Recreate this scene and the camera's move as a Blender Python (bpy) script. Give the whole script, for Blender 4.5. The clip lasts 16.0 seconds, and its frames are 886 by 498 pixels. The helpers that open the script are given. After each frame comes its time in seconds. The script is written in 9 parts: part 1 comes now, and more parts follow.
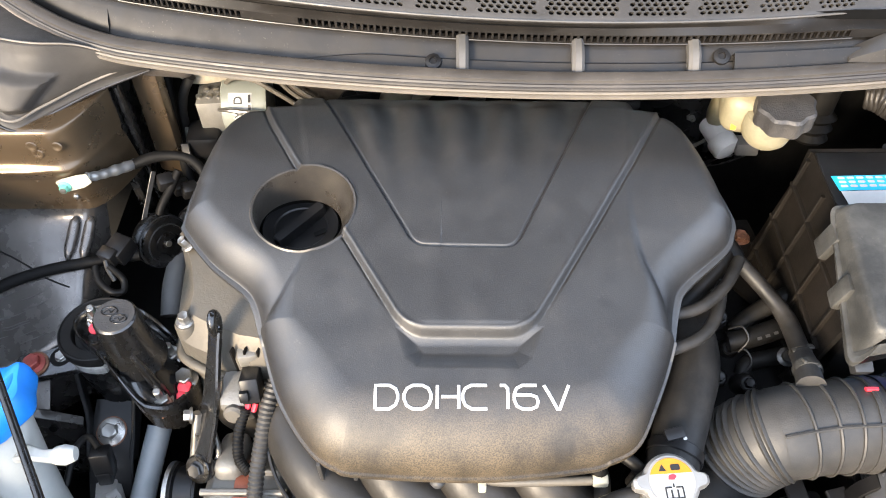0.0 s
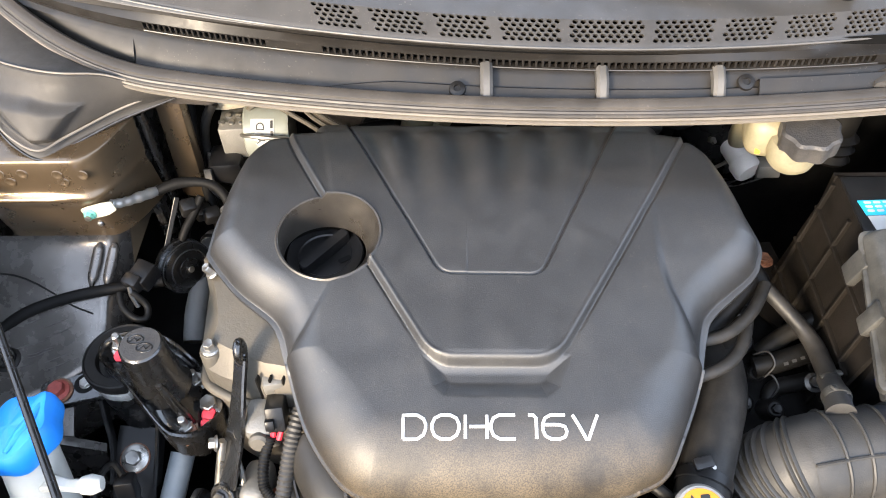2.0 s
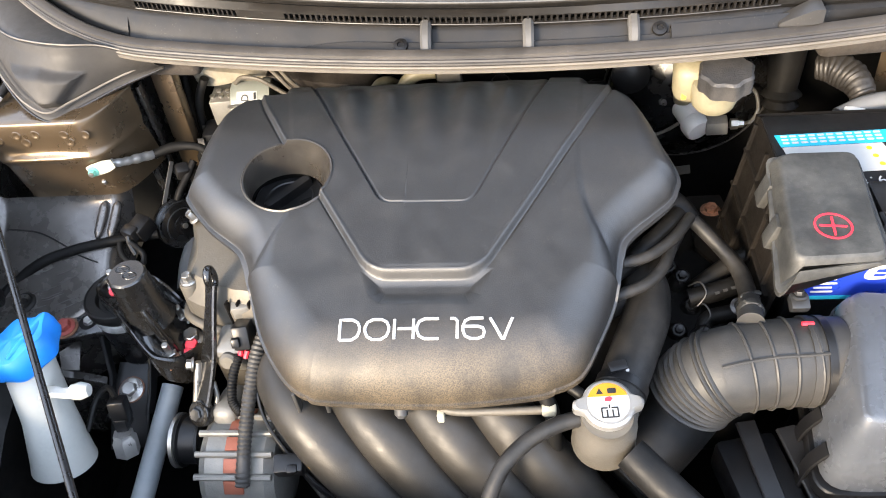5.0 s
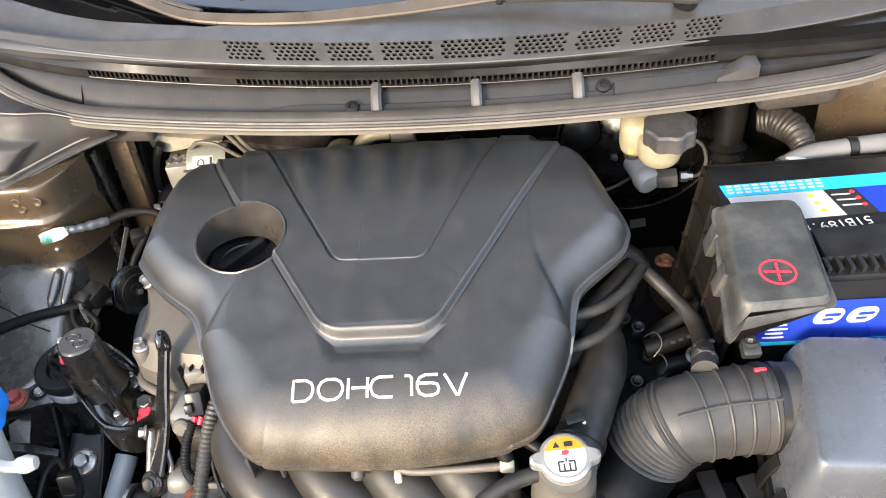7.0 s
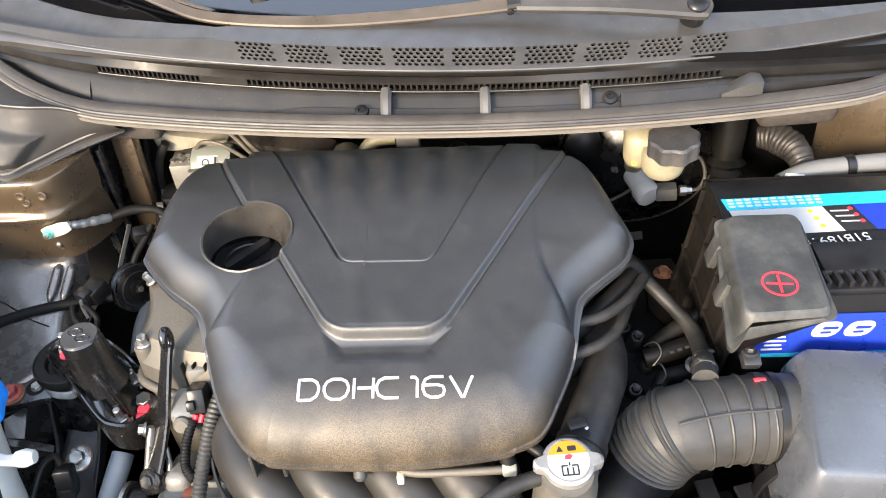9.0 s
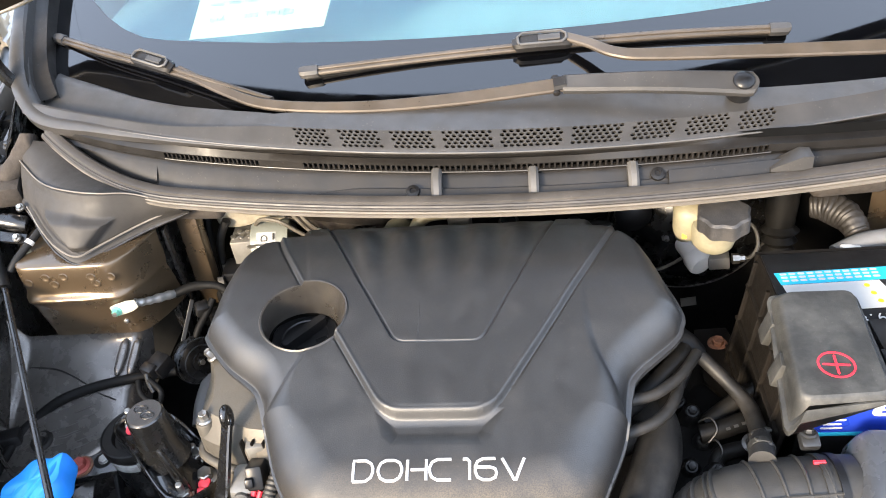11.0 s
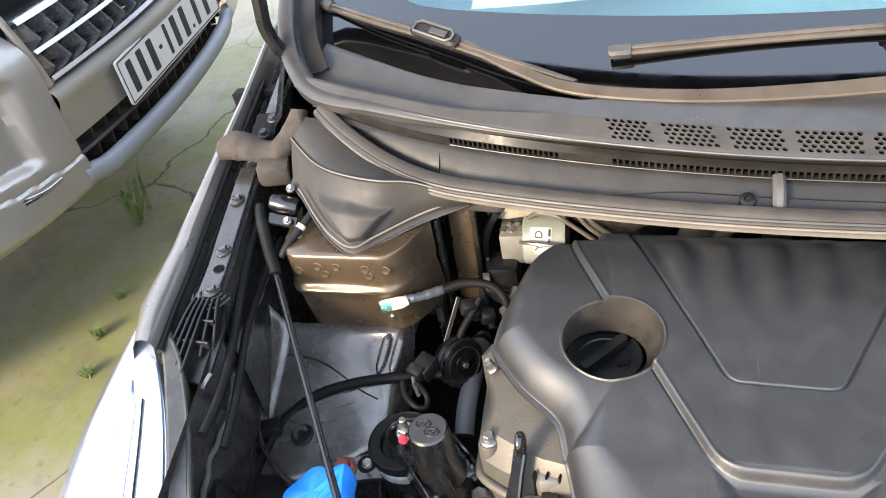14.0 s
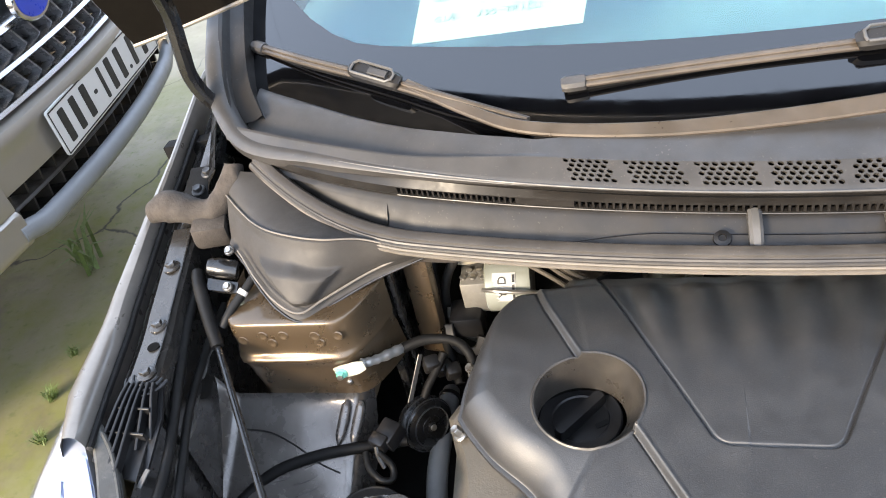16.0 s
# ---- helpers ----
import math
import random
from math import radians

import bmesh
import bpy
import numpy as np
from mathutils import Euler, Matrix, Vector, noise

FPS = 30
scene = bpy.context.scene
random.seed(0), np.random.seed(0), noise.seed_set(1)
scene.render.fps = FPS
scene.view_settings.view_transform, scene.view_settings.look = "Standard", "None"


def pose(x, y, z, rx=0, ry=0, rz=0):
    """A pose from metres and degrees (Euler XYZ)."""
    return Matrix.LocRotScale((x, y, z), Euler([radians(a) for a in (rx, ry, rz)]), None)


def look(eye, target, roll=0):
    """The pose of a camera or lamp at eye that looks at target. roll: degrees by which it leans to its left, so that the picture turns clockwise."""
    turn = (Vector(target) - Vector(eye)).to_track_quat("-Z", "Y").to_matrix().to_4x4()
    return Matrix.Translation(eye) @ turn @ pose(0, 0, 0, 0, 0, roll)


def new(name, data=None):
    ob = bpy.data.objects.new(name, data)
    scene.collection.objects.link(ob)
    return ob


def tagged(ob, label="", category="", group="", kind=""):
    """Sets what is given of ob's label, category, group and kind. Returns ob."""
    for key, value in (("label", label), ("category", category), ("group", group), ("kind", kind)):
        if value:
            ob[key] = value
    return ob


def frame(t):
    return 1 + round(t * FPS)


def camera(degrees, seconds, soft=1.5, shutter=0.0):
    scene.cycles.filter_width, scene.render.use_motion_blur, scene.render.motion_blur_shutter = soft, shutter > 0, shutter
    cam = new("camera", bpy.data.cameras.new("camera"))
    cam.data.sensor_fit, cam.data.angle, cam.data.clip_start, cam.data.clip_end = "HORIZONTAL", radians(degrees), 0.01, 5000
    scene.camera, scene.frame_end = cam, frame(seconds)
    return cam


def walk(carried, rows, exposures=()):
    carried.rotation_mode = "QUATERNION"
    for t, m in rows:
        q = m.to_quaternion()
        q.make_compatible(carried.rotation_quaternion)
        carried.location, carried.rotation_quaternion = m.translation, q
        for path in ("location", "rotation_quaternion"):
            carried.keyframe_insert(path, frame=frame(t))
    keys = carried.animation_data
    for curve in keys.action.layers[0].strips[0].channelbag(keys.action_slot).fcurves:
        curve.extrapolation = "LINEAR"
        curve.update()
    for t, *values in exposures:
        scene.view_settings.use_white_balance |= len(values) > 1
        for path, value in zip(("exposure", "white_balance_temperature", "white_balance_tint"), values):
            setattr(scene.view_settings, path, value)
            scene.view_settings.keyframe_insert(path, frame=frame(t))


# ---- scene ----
cam = camera(58.8, 16.0, soft=1.0, shutter=0.0)
EXPOSURES = [(0.0, 1.61), (3.7, 1.66), (7.0, 1.56), (10.3, 1.60), (11.5, 1.49), (16.0, 1.48)]
PATH = [
    (0, (0.012, -0.008, 1.398), (-0.014, 1.268, -0.142), -1.0),
    (0.5, (0.003, -0.003, 1.388), (-0.018, 1.268, -0.156), -0.3),
    (1, (-0.004, 0.007, 1.384), (-0.023, 1.279, -0.159), 0.2),
    (1.5, (0.0, 0.021, 1.4), (-0.031, 1.302, -0.136), -0.5),
    (2, (-0.006, 0.005, 1.408), (-0.052, 1.303, -0.112), -1.9),
    (2.5, (0.006, 0.01, 1.405), (-0.063, 1.311, -0.112), -3.8),
    (3, (0.028, -0.01, 1.4), (-0.077, 1.308, -0.101), -5.6),
    (3.5, (0.064, -0.051, 1.382), (-0.087, 1.286, -0.098), -6.8),
    (3.7, (0.098, -0.071, 1.371), (-0.072, 1.269, -0.104), -7.2),
    (5.8, (0.139, -0.159, 1.392), (-0.076, 1.279, 0.02), -7.4),
    (6, (0.136, -0.158, 1.393), (-0.066, 1.3, 0.038), -7.3),
    (6.5, (0.148, -0.161, 1.398), (-0.029, 1.324, 0.071), -7.7),
    (7, (0.161, -0.154, 1.379), (0.017, 1.339, 0.056), -7.1),
    (7.5, (0.162, -0.164, 1.381), (0.004, 1.332, 0.063), -6.9),
    (8, (0.146, -0.165, 1.382), (0.025, 1.34, 0.07), -5.1),
    (8.2, (0.133, -0.171, 1.378), (0.047, 1.334, 0.064), -4.0),
    (10.3, (0.142, -0.16, 1.397), (-0.032, 1.399, 0.156), -6.5),
    (10.5, (0.15, -0.163, 1.409), (-0.042, 1.403, 0.18), -7.0),
    (11, (0.141, -0.155, 1.422), (-0.09, 1.426, 0.218), -7.9),
    (11.5, (0.132, -0.153, 1.421), (-0.137, 1.438, 0.238), -8.2),
    (12, (0.127, -0.157, 1.414), (-0.198, 1.431, 0.242), -8.1),
    (12.5, (0.133, -0.163, 1.414), (-0.271, 1.4, 0.234), -8.4),
    (13, (0.139, -0.147, 1.411), (-0.384, 1.376, 0.224), -10.1),
    (13.5, (0.033, -0.112, 1.419), (-0.543, 1.369, 0.205), -11.6),
    (14, (-0.076, -0.046, 1.42), (-0.656, 1.411, 0.178), -12.5),
    (14.5, (-0.097, 0.061, 1.367), (-0.72, 1.479, 0.101), -14.1),
    (15, (-0.101, 0.132, 1.376), (-0.724, 1.545, 0.105), -14.5),
    (15.5, (-0.09, 0.117, 1.411), (-0.689, 1.551, 0.152), -14.7),
    (16, (-0.078, 0.049, 1.408), (-0.588, 1.538, 0.174), -14.8),
]
walk(cam, [(t, look(eye, target, roll)) for t, eye, target, roll in PATH], exposures=EXPOSURES)

# ---- world and light ----
world = bpy.data.worlds.new("daylight")
scene.world = world
world.use_nodes = True
wn = world.node_tree
wn.nodes.clear()
sky = wn.nodes.new("ShaderNodeTexSky")
sky.sky_type = "NISHITA"
sky.sun_disc = False
sky.sun_elevation, sky.sun_rotation = radians(22), radians(210)
sky.air_density, sky.dust_density, sky.ozone_density = 1.0, 6.0, 1.0
haze = wn.nodes.new("ShaderNodeMix")
haze.data_type = "RGBA"
haze.inputs["Factor"].default_value = 0.7
haze.inputs[7].default_value = (9.2, 10.9, 14.1, 1.0)
bg = wn.nodes.new("ShaderNodeBackground")
bg.inputs["Strength"].default_value = 0.14
wo = wn.nodes.new("ShaderNodeOutputWorld")
wn.links.new(sky.outputs[0], haze.inputs[6])
wn.links.new(haze.outputs[2], bg.inputs[0])
wn.links.new(bg.outputs[0], wo.inputs[0])
sun_data = bpy.data.lights.new("sun", "SUN")
sun_data.energy, sun_data.angle, sun_data.color = 4.0, radians(16), (1.0, 0.82, 0.60)
sun = new("sun", sun_data)
sun.matrix_world = look((-2.6, -4.0, 2.7), (0, 0.4, 0.7))


# ---- materials ----
def surf(name, base, rough=0.5, metal=0.0, var=0.12, scale=18.0, bump=0.05, bscale=600.0, dust=0.0,
         dust_color=(0.33, 0.29, 0.24), dust_scale=9.0, coat=0.0, rvar=0.12, spec=0.5, specks=0.0, dust_from=0.42,
         grain=0.0, grain_color=(0.05, 0.046, 0.04)):
    """A painted, moulded or cast surface: two scales of tone, worn gloss, fine relief and patches of dust."""
    m = bpy.data.materials.new(name)
    m.use_nodes = True
    nt = m.node_tree
    b = nt.nodes["Principled BSDF"]
    b.inputs["Metallic"].default_value = metal
    b.inputs["Specular IOR Level"].default_value = spec
    b.inputs["Coat Weight"].default_value = coat
    b.inputs["Coat Roughness"].default_value = 0.06
    tc = nt.nodes.new("ShaderNodeTexCoord")

    def noise_node(sc, detail=4.0, rough_=0.6):
        n = nt.nodes.new("ShaderNodeTexNoise")
        n.inputs["Scale"].default_value = sc
        n.inputs["Detail"].default_value = detail
        n.inputs["Roughness"].default_value = rough_
        nt.links.new(tc.outputs["Object"], n.inputs["Vector"])
        return n.outputs["Fac"]

    def ramp(fac, lo, hi):
        r = nt.nodes.new("ShaderNodeMapRange")
        r.inputs["From Min"].default_value, r.inputs["From Max"].default_value = lo, hi
        nt.links.new(fac, r.inputs["Value"])
        return r.outputs["Result"]

    def mix(fac, a, c):
        n = nt.nodes.new("ShaderNodeMix")
        n.data_type = "RGBA"
        if isinstance(fac, float):
            n.inputs["Factor"].default_value = fac
        else:
            nt.links.new(fac, n.inputs["Factor"])
        for k, v in ((6, a), (7, c)):
            if isinstance(v, tuple):
                n.inputs[k].default_value = (*v, 1.0)
            else:
                nt.links.new(v, n.inputs[k])
        return n.outputs[2]

    dark = tuple(max(0.0, c * (1 - var)) for c in base)
    light = tuple(min(1.0, c * (1 + var)) for c in base)
    col = mix(ramp(noise_node(scale), 0.3, 0.7), dark, light)
    fine = ramp(noise_node(bscale * 0.4, 2.0), 0.35, 0.65)
    col = mix(fine, col, mix(0.25, col, light))
    if dust > 0:
        patch = nt.nodes.new("ShaderNodeMath")
        patch.operation = "MULTIPLY"
        nt.links.new(ramp(noise_node(dust_scale, 6.0, 0.7), dust_from, 0.72), patch.inputs[0])
        patch.inputs[1].default_value = dust
        col = mix(patch.outputs[0], col, dust_color)
    if grain > 0:
        stipple = nt.nodes.new("ShaderNodeMath")
        stipple.operation = "MULTIPLY"
        nt.links.new(ramp(noise_node(bscale, 2.0, 0.5), 0.47, 0.62), stipple.inputs[0])
        stipple.inputs[1].default_value = grain
        col = mix(stipple.outputs[0], col, grain_color)
    if specks > 0:
        dot = nt.nodes.new("ShaderNodeMath")
        dot.operation = "MULTIPLY"
        nt.links.new(ramp(noise_node(330.0, 2.0, 0.5), 0.66, 0.70), dot.inputs[0])
        patchy = nt.nodes.new("ShaderNodeMath")
        patchy.operation = "MULTIPLY"
        nt.links.new(ramp(noise_node(26.0, 3.0), 0.45, 0.62), patchy.inputs[0])
        patchy.inputs[1].default_value = specks
        nt.links.new(patchy.outputs[0], dot.inputs[1])
        col = mix(dot.outputs[0], col, (0.42, 0.37, 0.30))
    nt.links.new(col, b.inputs["Base Color"])
    r0 = ramp(noise_node(scale * 2.3, 5.0), 0.3, 0.7)
    rr = nt.nodes.new("ShaderNodeMapRange")
    rr.inputs["To Min"].default_value = max(0.02, rough - rvar)
    rr.inputs["To Max"].default_value = min(1.0, rough + rvar)
    nt.links.new(r0, rr.inputs["Value"])
    nt.links.new(rr.outputs["Result"], b.inputs["Roughness"])
    if bump > 0:
        bp = nt.nodes.new("ShaderNodeBump")
        bp.inputs["Strength"].default_value = bump
        bp.inputs["Distance"].default_value = 0.001
        nt.links.new(noise_node(bscale, 3.0), bp.inputs["Height"])
        nt.links.new(bp.outputs["Normal"], b.inputs["Normal"])
    return m


M_COVER = surf("cover_plastic", (0.0058, 0.0056, 0.0055), 0.49, var=0.15, bump=0.25, bscale=850, dust=0.30, dust_scale=19, dust_from=0.50, dust_color=(0.050, 0.046, 0.041), rvar=0.06, spec=1.0, specks=0.05, grain=0.50, grain_color=(0.023, 0.0205, 0.0175))


def road_dust(m, y0, y1, color):
    """Dried road spray on the end that faces the grille: tan, matte and blotchy, thinning out from y1 to y0."""
    nt = m.node_tree
    b = nt.nodes["Principled BSDF"]
    geo = nt.nodes.new("ShaderNodeNewGeometry")
    xyz = nt.nodes.new("ShaderNodeSeparateXYZ")
    nt.links.new(geo.outputs["Position"], xyz.inputs[0])
    fade = nt.nodes.new("ShaderNodeMapRange")
    fade.inputs["From Min"].default_value, fade.inputs["From Max"].default_value = y0, y1
    nt.links.new(xyz.outputs["Y"], fade.inputs["Value"])
    amount = fade.outputs["Result"]
    for sc, lo, hi, least in ((24.0, 0.36, 0.60, 0.30), (700.0, 0.38, 0.60, 0.35)):
        n = nt.nodes.new("ShaderNodeTexNoise")
        n.inputs["Scale"].default_value, n.inputs["Detail"].default_value = sc, 4.0
        nt.links.new(geo.outputs["Position"], n.inputs["Vector"])
        r = nt.nodes.new("ShaderNodeMapRange")
        r.inputs["From Min"].default_value, r.inputs["From Max"].default_value = lo, hi
        r.inputs["To Min"].default_value = least
        nt.links.new(n.outputs["Fac"], r.inputs["Value"])
        mul = nt.nodes.new("ShaderNodeMath")
        mul.operation = "MULTIPLY"
        nt.links.new(amount, mul.inputs[0])
        nt.links.new(r.outputs["Result"], mul.inputs[1])
        amount = mul.outputs[0]
    tint = nt.nodes.new("ShaderNodeMix")
    tint.data_type = "RGBA"
    nt.links.new(amount, tint.inputs["Factor"])
    nt.links.new(b.inputs["Base Color"].links[0].from_socket, tint.inputs[6])
    tint.inputs[7].default_value = (*color, 1.0)
    nt.links.new(tint.outputs[2], b.inputs["Base Color"])
    gloss = nt.nodes.new("ShaderNodeMapRange")
    gloss.inputs["To Min"].default_value, gloss.inputs["To Max"].default_value = b.inputs["Specular IOR Level"].default_value, 0.30
    nt.links.new(fade.outputs["Result"], gloss.inputs["Value"])
    nt.links.new(gloss.outputs["Result"], b.inputs["Specular IOR Level"])


road_dust(M_COVER, 0.372, 0.298, (0.100, 0.076, 0.047))
M_BLACK = surf("black_plastic", (0.006, 0.006, 0.0065), 0.40, bump=0.12, dust=0.08, dust_color=(0.10, 0.09, 0.08), spec=0.35)
# On bulkhead, chassis member, engine block and gearbox this black includes their shade.
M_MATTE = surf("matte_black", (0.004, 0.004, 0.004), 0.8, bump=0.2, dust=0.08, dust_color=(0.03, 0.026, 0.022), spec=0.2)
# Near-black that stands in for shade in gaps, holes and the bay's depths.
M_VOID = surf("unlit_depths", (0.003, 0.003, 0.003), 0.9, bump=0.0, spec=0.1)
M_RUBBER = surf("rubber", (0.0055, 0.0054, 0.0052), 0.52, spec=0.22, bump=0.2, dust=0.10, dust_scale=30, dust_color=(0.08, 0.07, 0.06))
M_CABLE = surf("cable_sheath", (0.0042, 0.0041, 0.004), 0.62, spec=0.14, bump=0.3, dust=0.05, dust_color=(0.06, 0.055, 0.05))
M_SEAL = surf("seal_rubber", (0.036, 0.032, 0.028), 0.50, bump=0.08, dust=0.35, dust_scale=20, dust_color=(0.10, 0.086, 0.072), specks=0.10)
M_SEALEDGE = surf("seal_lip_rubber", (0.13, 0.115, 0.095), 0.5, bump=0.08, dust=0.3, dust_color=(0.2, 0.17, 0.14))
# Cowl plastic, darkened for the shade in the tray and riser.
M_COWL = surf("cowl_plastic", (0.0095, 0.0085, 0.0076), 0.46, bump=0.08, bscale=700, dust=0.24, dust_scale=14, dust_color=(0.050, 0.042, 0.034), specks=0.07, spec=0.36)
# The same plastic lightened, with the light on the top panel in its colour.
M_COWLTOP = surf("brightened_cowl_plastic", (0.034, 0.032, 0.030), 0.42, bump=0.08, bscale=700, dust=0.35, dust_scale=14, dust_color=(0.082, 0.074, 0.066), specks=0.12)
M_TAB = surf("worn_grey_plastic", (0.065, 0.062, 0.058), 0.5, bump=0.08, dust=0.3, dust_color=(0.13, 0.12, 0.105))
M_BAY = surf("bay_paint", (0.105, 0.074, 0.044), 0.30, metal=0.60, bump=0.05, dust=0.05, coat=0.5, dust_scale=14, rvar=0.06)
M_BAYDARK = surf("dusty_bay_paint", (0.040, 0.037, 0.034), 0.26, metal=0.5, bump=0.06, dust=0.30, coat=0.35, dust_color=(0.13, 0.12, 0.106), rvar=0.09)
M_ARCH = surf("dusty_wheel_arch_paint", (0.090, 0.082, 0.075), 0.27, metal=0.62, bump=0.08, dust=0.42, dust_scale=12, coat=0.35, dust_color=(0.23, 0.218, 0.205), rvar=0.10, specks=0.1)
M_SMEAR = surf("smeared_white_paint", (0.26, 0.26, 0.25), 0.6, bump=0.2, var=0.4, scale=70, dust=0.5, dust_scale=60, dust_color=(0.04, 0.04, 0.04))
M_PAINT = surf("car_paint", (0.15, 0.137, 0.12), 0.36, metal=0.4, bump=0.02, coat=0.4, dust=0.35, dust_color=(0.24, 0.22, 0.19))
# Bronze underside taken almost to black, for its shade and dark reflections.
M_HOOD = surf("blackened_hood_underside", (0.0055, 0.0045, 0.0038), 0.6, bump=0.05, spec=0.06)
M_STEEL = surf("zinc_steel", (0.34, 0.33, 0.31), 0.35, metal=0.9, bump=0.15, dust=0.25, dust_color=(0.2, 0.17, 0.13))
M_RUST = surf("rusty_steel", (0.17, 0.075, 0.042), 0.7, metal=0.3, var=0.5, scale=120, bump=0.4, dust=0.3, dust_color=(0.20, 0.15, 0.11))
M_ALU = surf("cast_aluminium", (0.115, 0.104, 0.086), 0.58, metal=0.4, bump=0.4, bscale=350, dust=0.4, dust_color=(0.12, 0.098, 0.072))
M_ALUCLEAN = surf("machined_aluminium", (0.40, 0.39, 0.37), 0.36, metal=0.7, bump=0.2, dust=0.2, dust_color=(0.25, 0.22, 0.18))
# Cast aluminium lightened to carry the sunlight missing on the master cylinder.
M_CASTBRIGHT = surf("lightened_cast_aluminium", (0.60, 0.58, 0.55), 0.45, metal=0.05, bump=0.3, bscale=400, dust=0.2, dust_color=(0.30, 0.27, 0.23))
M_LUG = surf("tinned_lug", (0.42, 0.40, 0.31), 0.45, metal=0.1, bump=0.3, dust=0.3, dust_color=(0.22, 0.20, 0.15))
M_RUNNER = surf("manifold_plastic", (0.020, 0.018, 0.015), 0.46, bump=0.2, dust=0.3, dust_color=(0.06, 0.05, 0.04), spec=0.38)
M_NOTICE = surf("notice_paper", (0.20, 0.215, 0.215), 0.7, bump=0.1, var=0.05)
M_FORGED = surf("black_cast_iron", (0.007, 0.0068, 0.0066), 0.24, bump=0.4, bscale=280, dust=0.08, coat=0.5, dust_color=(0.10, 0.09, 0.08), spec=0.6)
M_CAST = surf("rough_cast_face", (0.045, 0.043, 0.042), 0.55, metal=0.4, bump=0.8, bscale=420, dust=0.2)
M_CASTLIGHT = surf("light_cast_aluminium", (0.19, 0.182, 0.165), 0.5, metal=0.4, bump=0.5, bscale=350, dust=0.45, dust_scale=60, dust_color=(0.26, 0.245, 0.21))
M_RED = surf("red_paint_mark", (0.62, 0.03, 0.05), 0.5, bump=0.1)
M_GREEN = surf("green_paint_mark", (0.10, 0.40, 0.30), 0.5, bump=0.1, dust=0.3)
M_WHITE = surf("white_plastic", (0.58, 0.56, 0.52), 0.45, bump=0.1, dust=0.2)
M_LETTER = surf("white_lettering", (0.42, 0.42, 0.415), 0.5, bump=0.1, var=0.08)
M_PAPER = surf("paper", (0.36, 0.36, 0.35), 0.7, bump=0.1, var=0.06)
M_CREAM = surf("aged_nylon", (0.215, 0.190, 0.122), 0.5, bump=0.1, var=0.25, scale=25)
M_BLUECAP = surf("blue_plastic", (0.012, 0.20, 0.68), 0.4, bump=0.1, dust=0.08, dust_color=(0.2, 0.3, 0.45), rvar=0.06)
M_TANK = surf("milky_plastic", (0.40, 0.41, 0.385), 0.5, bump=0.1, dust=0.2)
M_WIRE = surf("dull_wire", (0.05, 0.05, 0.05), 0.4, metal=0.6, bump=0.1)
M_GLOSS = surf("gloss_black", (0.006, 0.006, 0.0062), 0.26, bump=0.06, dust=0.06, dust_color=(0.10, 0.09, 0.08), spec=0.6)
M_MOTOR = surf("grey_green_plated_can", (0.24, 0.255, 0.225), 0.42, metal=0.2, bump=0.05, dust=0.2, dust_color=(0.2, 0.18, 0.15))
M_PLATE = surf("plate_enamel", (0.50, 0.50, 0.49), 0.4, bump=0.0, var=0.05, dust=0.2, dust_color=(0.3, 0.28, 0.25))
M_TUBE = surf("grey_painted_tube", (0.17, 0.19, 0.205), 0.45, bump=0.1, dust=0.2)
M_LIP = surf("bumper_lip", (0.16, 0.17, 0.18), 0.40, bump=0.03, var=0.05)
M_FAINT = surf("faint_print", (0.045, 0.045, 0.044), 0.6, bump=0.0)
M_TYPE = surf("grey_type", (0.085, 0.10, 0.105), 0.7, bump=0.0)
M_CYAN = surf("cyan_print", (0.02, 0.34, 0.52), 0.4, bump=0.0, var=0.05)
M_BLUE = surf("blue_print", (0.012, 0.035, 0.32), 0.35, bump=0.0, var=0.08)
M_ORANGE = surf("orange_print", (0.50, 0.19, 0.012), 0.4, bump=0.0, var=0.05)
M_INK = surf("black_print", (0.012, 0.012, 0.012), 0.5, bump=0.0)
M_DUCT = surf("duct_rubber", (0.026, 0.0255, 0.0245), 0.50, bump=0.25, dust=0.4, dust_scale=10, dust_color=(0.095, 0.084, 0.070), rvar=0.06, spec=0.42)
# Black plastic with the bluish sheen of the sky mixed into its base colour.
M_BOX = surf("skylit_airbox_plastic", (0.066, 0.070, 0.077), 0.27, bump=0.12, dust=0.25, dust_color=(0.105, 0.108, 0.114), spec=0.9, rvar=0.04, var=0.08)
M_TRAY = surf("dusty_tray_plastic", (0.007, 0.006, 0.005), 0.55, bump=0.3, dust=0.3, dust_color=(0.028, 0.022, 0.017), spec=0.15)
M_TERM = surf("dusty_cover_plastic", (0.028, 0.0275, 0.025), 0.46, bump=0.3, dust=0.65, dust_scale=24, dust_color=(0.10, 0.096, 0.085), specks=0.1)
M_HOSE = surf("dusty_hose_rubber", (0.013, 0.0126, 0.012), 0.5, spec=0.3, bump=0.2, dust=0.3, dust_scale=30, dust_color=(0.08, 0.072, 0.064))
M_GREYHOSE = surf("grey_hose_rubber", (0.12, 0.12, 0.118), 0.5, spec=0.3, bump=0.2, dust=0.3, dust_scale=30, dust_color=(0.15, 0.14, 0.13))
M_FOAM = surf("foam", (0.038, 0.031, 0.025), 0.95, bump=0.9, bscale=260, var=0.35, scale=60)
M_PAD = surf("beige_felt", (0.23, 0.205, 0.155), 0.95, bump=0.6, bscale=300, var=0.3, scale=40)
M_FOIL = surf("foil_wrap", (0.030, 0.027, 0.024), 0.5, metal=0.4, bump=0.8, bscale=90, dust=0.3, dust_color=(0.08, 0.068, 0.052))
